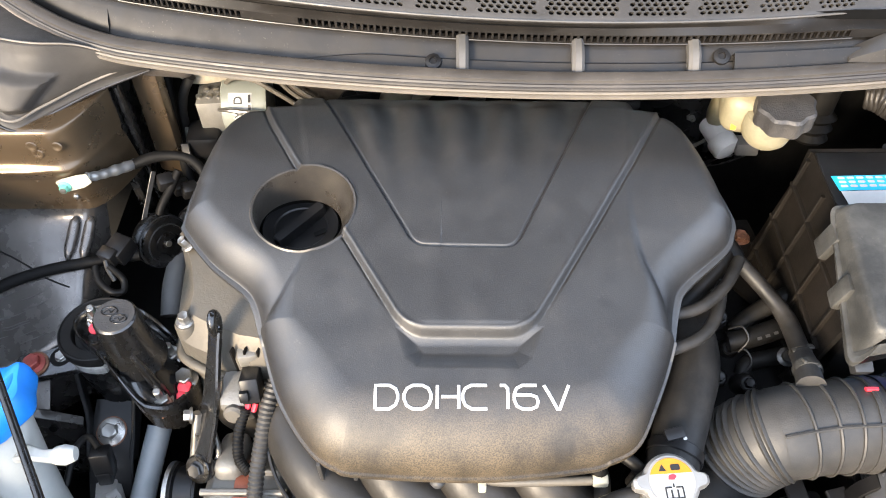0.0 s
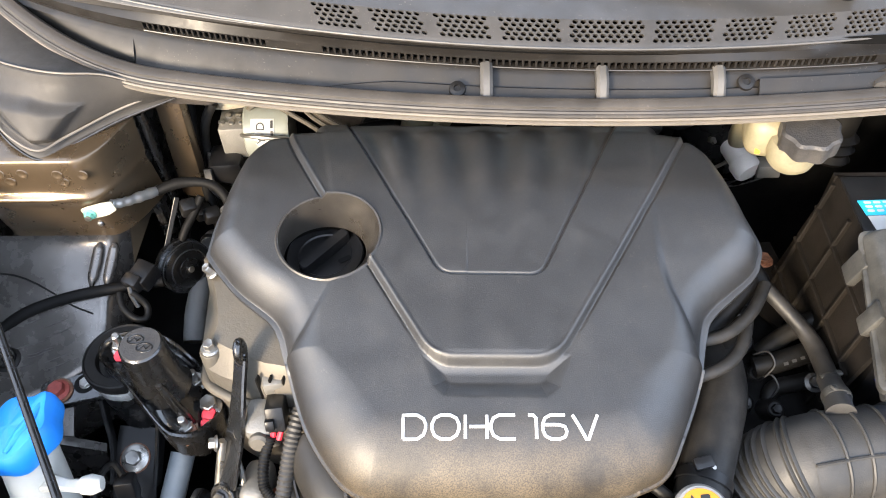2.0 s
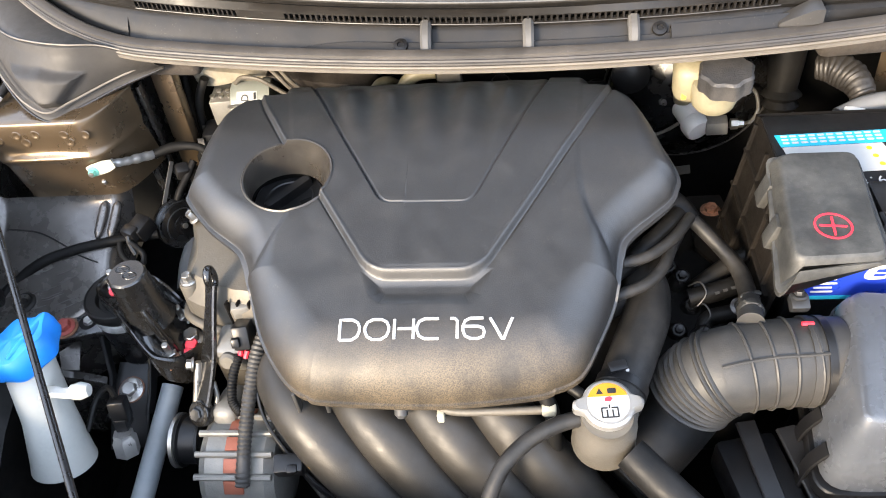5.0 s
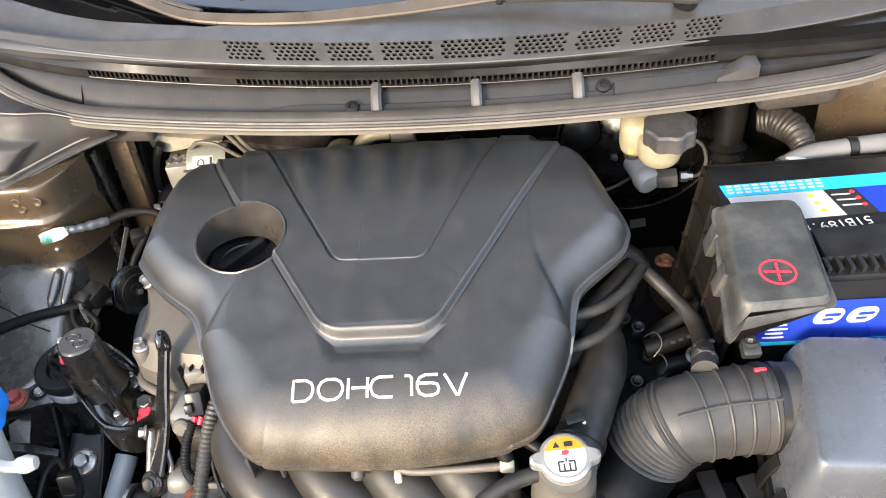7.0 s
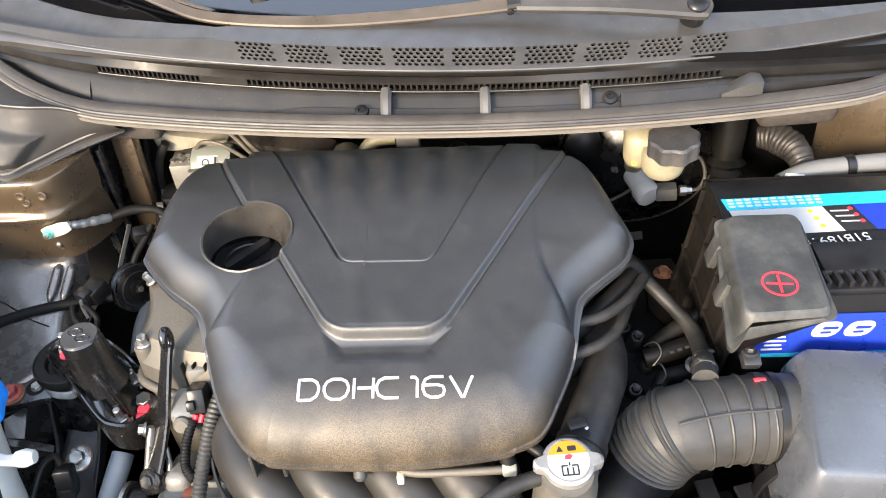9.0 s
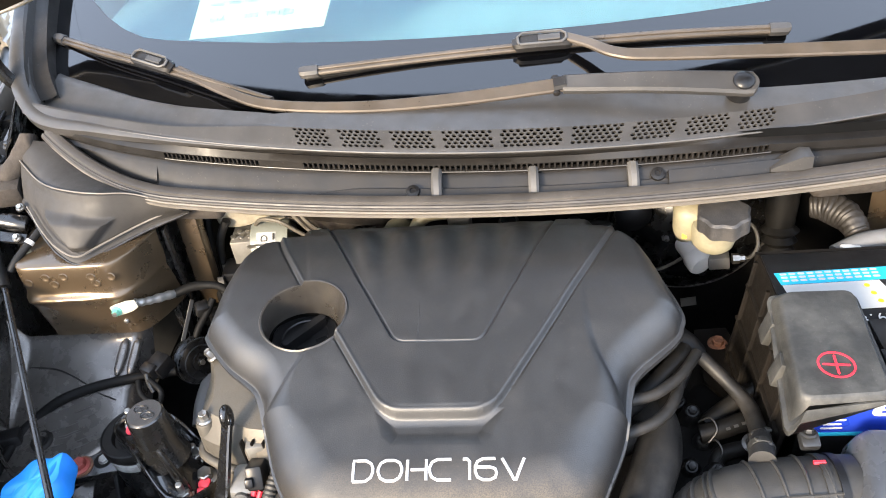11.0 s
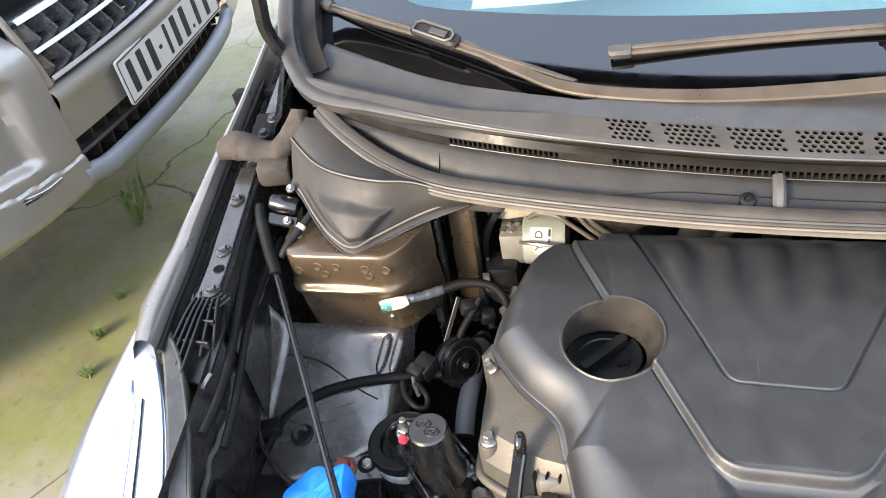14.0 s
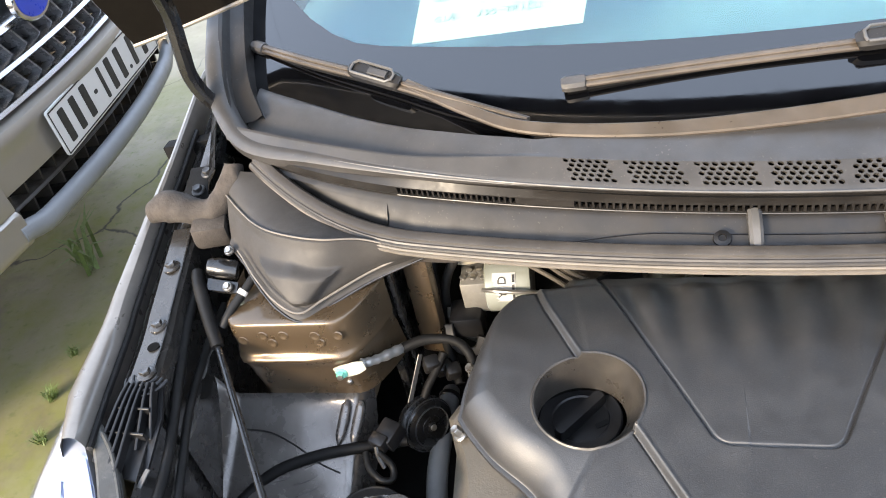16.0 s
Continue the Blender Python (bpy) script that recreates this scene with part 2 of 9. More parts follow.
M_COPPER = surf("copper_winding", (0.30, 0.10, 0.06), 0.5, metal=0.5, bump=0.3)
M_YELLOW = surf("yellow_plastic", (0.80, 0.48, 0.02), 0.4, bump=0.05)
M_SILVER = surf("silver_paint", (0.27, 0.25, 0.22), 0.34, metal=0.5, bump=0.0, var=0.03, coat=0.6, dust=0.04, rvar=0.02)
M_CHROME = surf("chrome", (0.50, 0.50, 0.51), 0.16, metal=1.0, bump=0.02, rvar=0.04, var=0.04)
M_LAMP = surf("headlamp_lens", (0.50, 0.54, 0.64), 0.14, metal=0.55, bump=0.0, coat=1.0, rvar=0.05, var=0.2, scale=9)
# Blue-grey of the reflections drawn on the headlamp lens.
M_GLINT = surf("lens_reflection", (0.24, 0.28, 0.42), 0.22, metal=0.4, bump=0.0, coat=1.0, rvar=0.04, var=0.1)
M_WIPER = surf("wiper_metal", (0.070, 0.056, 0.042), 0.38, metal=0.3, bump=0.1, dust=0.3, dust_color=(0.14, 0.11, 0.08))
M_FRIT = surf("frit_band", (0.0012, 0.0013, 0.0017), 0.06, bump=0.0, rvar=0.03, spec=0.80)
M_DASH = surf("dashboard", (0.115, 0.20, 0.235), 0.7, bump=0.2)
M_PANEL = surf("cowl_end_plastic", (0.030, 0.0275, 0.025), 0.60, bump=0.25, bscale=700, dust=0.35, dust_scale=14, dust_color=(0.062, 0.056, 0.049), spec=0.38)
# Paler than the cover: warm sun on the well wall is put into the colour.
M_WELL = surf("sunlit_well_plastic", (0.020, 0.018, 0.016), 0.36, bump=0.2, bscale=800, dust=0.35, dust_scale=12, dust_color=(0.11, 0.095, 0.075), spec=0.5)
M_REDRUST = surf("red_marked_rust", (0.26, 0.05, 0.04), 0.6, metal=0.2, var=0.4, scale=120, bump=0.4, dust=0.2)


def ground_material():
    """Dry tan concrete, with a damp mossy stain beside the parked cars."""
    m = surf("mossy_concrete", (0.36, 0.30, 0.205), 0.9, var=0.25, scale=2.2, bump=0.5, bscale=60, dust=0.0)
    nt = m.node_tree
    b = nt.nodes["Principled BSDF"]
    tc = nt.nodes.new("ShaderNodeTexCoord")

    def mixed(fac, old, new_color):
        x = nt.nodes.new("ShaderNodeMix")
        x.data_type = "RGBA"
        nt.links.new(fac, x.inputs["Factor"])
        nt.links.new(old, x.inputs[6])
        x.inputs[7].default_value = new_color
        return x.outputs[2]

    def ranged(value, lo, hi):
        r = nt.nodes.new("ShaderNodeMapRange")
        r.inputs["From Min"].default_value, r.inputs["From Max"].default_value = lo, hi
        nt.links.new(value, r.inputs["Value"])
        return r.outputs["Result"]

    def cloud(sc):
        n = nt.nodes.new("ShaderNodeTexNoise")
        n.inputs["Scale"].default_value, n.inputs["Detail"].default_value, n.inputs["Roughness"].default_value = sc, 8.0, 0.65
        nt.links.new(tc.outputs["Object"], n.inputs["Vector"])
        return n.outputs["Fac"]

    def times(p, q):
        k = nt.nodes.new("ShaderNodeMath")
        k.operation = "MULTIPLY"
        nt.links.new(p, k.inputs[0])
        nt.links.new(q, k.inputs[1])
        return k.outputs[0]

    far = nt.nodes.new("ShaderNodeVectorMath")
    far.operation = "DISTANCE"
    far.inputs[1].default_value = (-1.7, 1.3, 0.0)
    nt.links.new(tc.outputs["Object"], far.inputs[0])
    near = ranged(far.outputs["Value"], 2.6, 1.2)
    col = b.inputs["Base Color"].links[0].from_socket
    col = mixed(near, col, (0.200, 0.178, 0.128, 1))
    col = mixed(times(near, ranged(cloud(1.7), 0.38, 0.58)), col, (0.145, 0.148, 0.042, 1))
    col = mixed(times(near, ranged(cloud(4.0), 0.52, 0.72)), col, (0.115, 0.100, 0.070, 1))
    col = mixed(times(near, ranged(cloud(30.0), 0.56, 0.74)), col, (0.10, 0.115, 0.035, 1))
    wob = nt.nodes.new("ShaderNodeTexNoise")
    wob.inputs["Scale"].default_value, wob.inputs["Detail"].default_value = 3.0, 6.0
    nt.links.new(tc.outputs["Object"], wob.inputs["Vector"])
    bent = nt.nodes.new("ShaderNodeVectorMath")
    bent.operation = "MULTIPLY_ADD"
    bent.inputs[1].default_value = (0.35, 0.35, 0.0)
    nt.links.new(wob.outputs["Color"], bent.inputs[0])
    nt.links.new(tc.outputs["Object"], bent.inputs[2])
    cells = nt.nodes.new("ShaderNodeTexVoronoi")
    cells.feature = "DISTANCE_TO_EDGE"
    cells.inputs["Scale"].default_value = 0.85
    nt.links.new(bent.outputs[0], cells.inputs["Vector"])
    col = mixed(times(near, ranged(cells.outputs["Distance"], 0.006, 0.001)), col, (0.045, 0.042, 0.030, 1))
    nt.links.new(col, b.inputs["Base Color"])
    return m


def glass_material():
    m = bpy.data.materials.new("windscreen_glass")
    m.use_nodes = True
    b = m.node_tree.nodes["Principled BSDF"]
    b.inputs["Base Color"].default_value = (0.66, 0.88, 0.90, 1)
    b.inputs["Transmission Weight"].default_value = 1.0
    b.inputs["Roughness"].default_value = 0.02
    b.inputs["IOR"].default_value = 1.5
    return m


M_GROUND = ground_material()
M_GLASS = glass_material()
M_GRASS = surf("grass", (0.105, 0.150, 0.040), 0.6, var=0.3, scale=50, bump=0.0)

# ---- builders ----
BASE = {}


def thing(name, at, label, category, group="", kind=""):
    ob = new(name)
    ob.location = at
    ob.empty_display_size = 0.02
    BASE[ob] = Vector(at)
    return tagged(ob, label, category, group, kind)


def part(name, bm, material, parent=None, label="", sharp=38.0):
    """Links a bmesh, made in world places, as one mesh object under a thing or part."""
    bmesh.ops.remove_doubles(bm, verts=bm.verts, dist=1e-5)
    bmesh.ops.recalc_face_normals(bm, faces=bm.faces)
    for f in bm.faces:
        f.smooth = True
    for e in bm.edges:
        if len(e.link_faces) == 2 and e.calc_face_angle(0) > radians(sharp):
            e.smooth = False
    base = BASE.get(parent, Vector((0, 0, 0)))
    bmesh.ops.translate(bm, verts=bm.verts, vec=-base)
    me = bpy.data.meshes.new(name)
    bm.to_mesh(me)
    bm.free()
    me.materials.append(material)
    ob = new(name, me)
    if parent is not None:
        ob.parent = parent
    BASE[ob] = base.copy()
    if label:
        ob["label"] = label
    return ob


def solo(name, bm, material, label, category, kind="", group="", sharp=38.0):
    return tagged(part(name, bm, material, None, "", sharp), label, category, group, kind)


def letter_part(text, size, m, material, parent, name="letter"):
    """One character as a thin raised mesh."""
    fc = bpy.data.curves.new("writing", "FONT")
    fc.body, fc.size, fc.align_x, fc.align_y, fc.extrude = text, size, "CENTER", "CENTER", 0.0002
    tmp = new("tmp", fc)
    me = bpy.data.meshes.new_from_object(tmp.evaluated_get(bpy.context.evaluated_depsgraph_get()))
    bpy.data.objects.remove(tmp)
    bm = bmesh.new()
    bm.from_mesh(me)
    bmesh.ops.transform(bm, matrix=m, verts=bm.verts)
    return part(name, bm, material, parent)


def smooth_path(pts, n=8, closed=False):
    p = [Vector(q) for q in pts]
    k = len(p)
    out = []
    for i in range(k if closed else k - 1):
        if closed:
            a, b, c, d = p[i - 1], p[i], p[(i + 1) % k], p[(i + 2) % k]
        else:
            a, b, c, d = p[max(i - 1, 0)], p[i], p[i + 1], p[min(i + 2, k - 1)]
        for s in range(n):
            t = s / n
            out.append(0.5 * ((2 * b) + (c - a) * t + (2 * a - 5 * b + 4 * c - d) * t * t + (3 * b - a - 3 * c + d) * t ** 3))
    if not closed:
        out.append(p[-1])
    return out


def frames_along(path, up=None):
    """Tangent, side and up at each point, carried along without twist."""
    n = len(path)
    tang = [(path[min(i + 1, n - 1)] - path[max(i - 1, 0)]).normalized() for i in range(n)]
    u = Vector(up) if up else (Vector((0, 0, 1)) if abs(tang[0].z) < 0.9 else Vector((1, 0, 0)))
    res = []
    for t in tang:
        s = t.cross(u)
        s = s.normalized() if s.length > 1e-6 else Vector((1, 0, 0))
        if up is None:
            u = s.cross(t).normalized()
            res.append((t, s, u))
        else:
            res.append((t, s, s.cross(t).normalized()))
    return res


def skin(bm, rings, closed=True, caps=True):
    """Faces between rings of places, each ring the same length."""
    vs = [[bm.verts.new(p) for p in ring] for ring in rings]
    n = len(rings[0])
    for a, b in zip(vs, vs[1:]):
        for i in range(n if closed else n - 1):
            j = (i + 1) % n
            try:
                bm.faces.new((a[i], a[j], b[j], b[i]))
            except ValueError:
                pass
    if caps and closed:
        for r in (vs[0], vs[-1]):
            try:
                bm.faces.new(r)
            except ValueError:
                pass
    return vs


def tube(bm, pts, radius, seg=12, n=6, smooth=True, caps=True, flat=1.0):
    """A round bar or hose along a path; radius is a number or a list, one for each given point."""
    path = smooth_path(pts, n) if smooth and len(pts) > 2 else [Vector(p) for p in pts]
    k = len(path)
    if isinstance(radius, (int, float)):
        rad = [radius] * k
    else:
        rad = [float(q) for q in np.interp(np.linspace(0, len(radius) - 1, k), range(len(radius)), radius)]
    rings = []
    for p, r, (t, s, u) in zip(path, rad, frames_along(path)):
        rings.append([p + r * (math.cos(2 * math.pi * i / seg) * s + flat * math.sin(2 * math.pi * i / seg) * u) for i in range(seg)])
    skin(bm, rings, True, caps)
    return bm


def ribbon(bm, pts, width, thick, n=6, up=(0, 0, 1), smooth=True, widths=None):
    """A flat bar along a path: width across, thick along up, with softened corners."""
    path = smooth_path(pts, n) if smooth and len(pts) > 2 else [Vector(p) for p in pts]
    k = len(path)
    w = [width] * k if widths is None else [float(q) for q in np.interp(np.linspace(0, len(widths) - 1, k), range(len(widths)), widths)]
    rings = []
    for p, ww, (t, s, u) in zip(path, w, frames_along(path, up)):
        c = min(thick, ww) * 0.25
        a, b = ww / 2, thick / 2
        prof = [(-a + c, -b), (a - c, -b), (a, -b + c), (a, b - c), (a - c, b), (-a + c, b), (-a, b - c), (-a, -b + c)]
        rings.append([p + s * x + u * y for x, y in prof])
    skin(bm, rings)
    return bm


def lathe(bm, profile, seg=24, at=(0, 0, 0), axis=(0, 0, 1), caps=True):
    """Turns (radius, height) about an axis through a place."""
    a = Vector(axis).normalized()
    s = a.orthogonal().normalized()
    u = a.cross(s)
    rings = [[Vector(at) + a * h + max(r, 1e-4) * (math.cos(2 * math.pi * i / seg) * s + math.sin(2 * math.pi * i / seg) * u) for i in range(seg)] for r, h in profile]
    skin(bm, rings, True, caps)
    return bm


def box(bm, at, size, rot=(0, 0, 0), bevel=0.002, seg=2):
    made = bmesh.ops.create_cube(bm, size=1.0)
    vs = made["verts"]
    bmesh.ops.scale(bm, vec=Vector(size), verts=vs)
    if bevel > 0:
        es = list({e for v in vs for e in v.link_edges})
        r = bmesh.ops.bevel(bm, geom=es, offset=min(bevel, min(size) * 0.4), segments=seg, affect="EDGES", profile=0.5)
        vs = list({v for f in r["faces"] for v in f.verts} | {v for v in vs if v.is_valid})
    bmesh.ops.transform(bm, matrix=pose(*at, *rot), verts=vs)
    return bm


def slab(bm, outline, z0, z1, m=None, bevel=0.0):
    """A flat shape with thickness: outline of (x, y), bottom and top, placed by a matrix."""
    low = [bm.verts.new((x, y, z0)) for x, y in outline]
    if bevel > 0:
        c = Vector((sum(x for x, y in outline) / len(outline), sum(y for x, y in outline) / len(outline)))
        k = [Vector((x, y)) for x, y in outline]
        mid = [bm.verts.new((x, y, z1 - bevel)) for x, y in outline]
        top = [bm.verts.new((*(p + (c - p).normalized() * bevel), z1)) for p in k]
        tiers = (low, mid, top)
    else:
        tiers = (low, [bm.verts.new((x, y, z1)) for x, y in outline])
    n = len(outline)
    for a, b in zip(tiers, tiers[1:]):
        for i in range(n):
            bm.faces.new((a[i], a[(i + 1) % n], b[(i + 1) % n], b[i]))
    bm.faces.new(tiers[0])
    bm.faces.new(tiers[-1])
    if m is not None:
        bmesh.ops.transform(bm, matrix=m, verts=[v for t in tiers for v in t])
    return bm


def rounded(w, h, r, n=4, cx=0.0, cy=0.0):
    pts = []
    for sx, sy, a0 in ((1, 1, 0), (-1, 1, 90), (-1, -1, 180), (1, -1, 270)):
        for i in range(n + 1):
            a = radians(a0 + 90 * i / n)
            pts.append((cx + sx * (w / 2 - r) + r * math.cos(a), cy + sy * (h / 2 - r) + r * math.sin(a)))
    return pts


def round_poly(pts, r, n=4):
    """A polygon with each corner turned on a radius."""
    res = []
    k = len(pts)
    for i in range(k):
        p, a, b = Vector(pts[i]), Vector(pts[i - 1]), Vector(pts[(i + 1) % k])
        u, v = (a - p).normalized(), (b - p).normalized()
        for s in range(n + 1):
            t = s / n
            res.append(tuple((1 - t) ** 2 * (p + u * r) + 2 * t * (1 - t) * p + t * t * (p + v * r)))
    return res


def loft(bm, low, high, steps):
    """A moulded body between two outlines: steps of (part of the way in, height)."""
    skin(bm, [[(a[0] + (b[0] - a[0]) * f, a[1] + (b[1] - a[1]) * f, z) for a, b in zip(low, high)] for f, z in steps])
    return bm


def circle(r, n=24, cx=0.0, cy=0.0):
    return [(cx + r * math.cos(2 * math.pi * i / n), cy + r * math.sin(2 * math.pi * i / n)) for i in range(n)]


def bolt_mesh(bm, at, axis=(0, 0, 1), af=0.012, head=0.008, flange=0.0095, stud=0.0):
    """A hexagon head with a flange, and a stud end where there is a nut."""
    a = Vector(axis).normalized()
    lathe(bm, [(0.001, 0), (flange, 0), (flange, 0.0015), (flange * 0.82, 0.003), (0.001, 0.003)], 20, at, a)
    r = af / math.sqrt(3)
    lathe(bm, [(r, 0.0025), (r, head - 0.001), (r * 0.86, head), (0.001, head - 0.0008)], 6, at, a)
    if stud > 0:
        lathe(bm, [(af * 0.27, head - 0.002), (af * 0.27, head + stud - 0.001), (af * 0.2, head + stud)], 12, at, a)
    return bm


def bolt(parent, at, axis=(0, 0, 1), material=None, label="", **k):
    return part("bolt", bolt_mesh(bmesh.new(), at, axis, **k), material or M_STEEL, parent, label)


def smoothstep(a, b, x):
    t = min(1.0, max(0.0, (x - a) / (b - a)))
    return t * t * (3 - 2 * t)


def seg_dist(px, py, pts, closed=False):
    best = 9.0
    k = len(pts)
    for i in range(k if closed else k - 1):
        (ax, ay), (bx, by) = pts[i], pts[(i + 1) % k]
        dx, dy = bx - ax, by - ay
        t = max(0.0, min(1.0, ((px - ax) * dx + (py - ay) * dy) / (dx * dx + dy * dy + 1e-12)))
        best = min(best, math.hypot(px - ax - t * dx, py - ay - t * dy))
    return best


def inside(px, py, pts):
    r = False
    k = len(pts)
    for i in range(k):
        (ax, ay), (bx, by) = pts[i], pts[i - 1]
        if (ay > py) != (by > py) and px < (bx - ax) * (py - ay) / (by - ay) + ax:
            r = not r
    return r


def sheet(bm, grid, thick=0.0, down=(0, 0, -1)):
    """A surface from rows of places, with a back at thick along down where wanted."""
    skin(bm, grid, False, False)
    if thick > 0:
        off = Vector(down) * thick
        back = [[Vector(p) + off for p in row] for row in grid]
        skin(bm, back, False, False)
        for a, b in ((grid[0], back[0]), (grid[-1], back[-1])):
            skin(bm, [a, b], False, False)
        for c in (0, -1):
            skin(bm, [[r[c] for r in grid], [r[c] for r in back]], False, False)
    return bm

# ---- ground ----
bm = bmesh.new()
sheet(bm, [[(x, y, 0.0) for x in (-60, -8, -3, 0, 3, 8, 60)] for y in (-60, -8, -3, 0, 3, 8, 60)])
solo("ground", bm, M_GROUND, "old concrete yard green with moss and damp", "ground", "structure")


def blades(bm, at, n, size, seed):
    rnd = random.Random(seed)
    for i in range(n):
        a = rnd.uniform(0, 2 * math.pi)
        h, w = size * rnd.uniform(0.5, 1.0), size * 0.03
        p = Vector(at) + Vector((rnd.gauss(0, size * 0.12), rnd.gauss(0, size * 0.12), 0))
        d = Vector((math.cos(a), math.sin(a), 0))
        s = Vector((-d.y, d.x, 0)) * w
        pts = [p, p + d * h * 0.25 + Vector((0, 0, h * 0.55)), p + d * h * 0.7 + Vector((0, 0, h * 0.62))]
        v = [bm.verts.new(q) for q in (pts[0] - s, pts[0] + s, pts[1] + s * 0.7, pts[1] - s * 0.7, pts[2])]
        bm.faces.new((v[0], v[1], v[2], v[3]))
        bm.faces.new((v[3], v[2], v[4]))


for k, (gx, gy, cnt, size) in enumerate(((-1.86, 1.76, 14, 0.24), (-1.66, 1.20, 90, 0.055), (-1.685, 1.36, 60, 0.045), (-1.60, 1.06, 80, 0.05))):
    bm = bmesh.new()
    blades(bm, (gx, gy, 0), cnt, size, k)
    solo("grass_tuft", bm, M_GRASS, "thin green weed growing through the damp concrete", "weed", "stuff")


# ---- cowl, seal and windscreen ----
def flare(x):
    t = max(0.0, (-0.33 - x) / 0.215, (x - 0.57) / 0.215)
    return t * t


def lip(x):
    return Vector((x, 0.646 - 0.057 * x + 0.168 * x * x + 0.068 * flare(x), 0.865 - 0.0206 * x + 0.0424 * x * x + 0.036 * flare(x)))


def slot_line(x):
    return Vector((x, 0.699 - 0.073 * x + 0.135 * x * x + 0.03 * flare(x), 0.902 - 0.03 * x + 0.08 * min(x, 0.43) ** 2))


def front_edge(x):
    return Vector((x, 0.683 - 0.069 * x + 0.303 * x * x, 0.934 - 0.04 * x + 0.006 * x * x))


def rear_edge(x):
    xs = (-0.66, -0.551, -0.43, -0.336, -0.25, -0.19, -0.05, 0.1, 0.3, 0.45, 0.6, 0.85)
    ys = (0.985, 0.920, 0.857, 0.814, 0.779, 0.759, 0.756, 0.770, 0.780, 0.790, 0.83, 0.93)
    y = float(np.interp(x, xs, ys))
    g = front_edge(x) + Vector((0, 0.026, 0.018))
    return Vector((x, max(y, g.y + 0.01), g.z + 0.22 * max(0.01, y - g.y)))


def glass_z(x, y):
    return 0.98 + 0.58 * (y - 0.3 * (x - 0.12) ** 2 - 0.808)


cowl = thing("cowl_cover", (0.1, 0.7, 0.86), "dusty black plastic cowl cover under the windscreen", "cowl cover")
XC = [-0.545 + i * (1.335 / 89) for i in range(90)]
bm = bmesh.new()
rows = []
for v, (dy, dz) in ((0, (0.020, 0.004)), (0.1, (0.024, -0.004)), (0.5, (0, 0)), (0.9, (0, 0)), (1.0, (0, 0))):
    row = []
    for x in XC:
        a = lip(x) + Vector((0, 0.020, 0.006))
        b = slot_line(x) + Vector((0, 0.004, -0.010))
        if v == 0:
            p = a
        elif v == 0.1:
            p = a + Vector((0, 0.006, -0.008))
        elif v == 0.5:
            p = a.lerp(b, 0.55) + Vector((0, 0, -0.008))
        elif v == 0.9:
            p = b + Vector((0, -0.006, -0.004))
        else:
            p = b
        row.append(p)
    rows.append(row)
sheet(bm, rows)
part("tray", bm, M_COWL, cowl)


def slotted(bm, x0, x1, n, low, high, gap=0.5, depth=0.006):
    """A narrow strip with a row of square openings; low and high give its edges at x."""
    w = (x1 - x0) / n
    for i in range(n):
        xa, xb = x0 + i * w, x0 + (i + 1) * w
        ha, hb = xa + w * (1 - gap) / 2, xb - w * (1 - gap) / 2
        out = [low(xa), low(xb), high(xb), high(xa)]
        mid = [low(ha).lerp(high(ha), 0.12), low(hb).lerp(high(hb), 0.12), low(hb).lerp(high(hb), 0.88), low(ha).lerp(high(ha), 0.88)]
        nrm = (out[1] - out[0]).cross(out[3] - out[0]).normalized()
        deep = [p - nrm * depth for p in mid]
        skin(bm, [out, mid, deep], True, False)


bm = bmesh.new()
XP = [-0.530 + i * (0.164 / 30) for i in range(31)]
raised = lambda x, f, up: (lip(x) + Vector((0, 0.030, 0.0))).lerp(slot_line(x) + Vector((0, -0.003, -0.012)), f) + Vector((0, 0, up))
sheet(bm, [[raised(x, 0.0, -0.008) for x in XP], [raised(x, 0.06, 0.002) for x in XP], [raised(x, 0.5, 0.002) for x in XP], [raised(x, 0.94, -0.003) for x in XP], [raised(x, 1.0, -0.008) for x in XP]], 0.004, (0, 0.3, -0.9))
part("raised_panel", bm, M_COWL, cowl)
bm = bmesh.new()
lo = lambda x: slot_line(x) + Vector((0, 0.004, -0.010))
ml = lambda x: slot_line(x) + Vector((0, 0.000, -0.004))
mh = lambda x: slot_line(x) + Vector((0, -0.001, 0.0065))
hi = lambda x: front_edge(x) + Vector((0, 0.003, -0.004))
sheet(bm, [[lo(x) for x in XC], [ml(x) for x in XC]])
sheet(bm, [[mh(x) for x in XC], [mh(x).lerp(hi(x), 0.5) + Vector((0, 0.004, 0)) for x in XC], [hi(x) for x in XC]])
for xa, xb in ((-0.545, -0.351), (-0.214, -0.154), (0.428, 0.79)):
    seg_x = [xa + (xb - xa) * i / 12 for i in range(13)]
    sheet(bm, [[ml(x) for x in seg_x], [mh(x) for x in seg_x]])
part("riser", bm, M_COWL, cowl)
bm = bmesh.new()
tube(bm, [ml(x) + Vector((0, -0.0018, 0.0002)) for x in XC if -0.36 < x < 0.44], 0.0008, 6, 1, False)
part("slot_sill", bm, M_COWLTOP, cowl, "thin pale sill under the slots")
bm = bmesh.new()
XL = [-0.225 + i * (0.56 / 50) for i in range(51)]
shelf_up = lambda x: smoothstep(-0.225, -0.06, x)
edge = [(lip(x) + Vector((0, 0.024, 0.0))).lerp(slot_line(x) + Vector((0, 0.0, -0.012)), 0.10 + 0.42 * shelf_up(x)) + Vector((0, -0.002, 0.004 * shelf_up(x))) for x in XL]
sheet(bm, [[lip(x) + Vector((0, 0.020, 0.003)) for x in XL], edge, [p + Vector((0, 0.003, -0.0015)) for p in edge], [p + Vector((0, 0.005, -0.012)) for p in edge]])
part("front_shelf", bm, M_COWL, cowl)
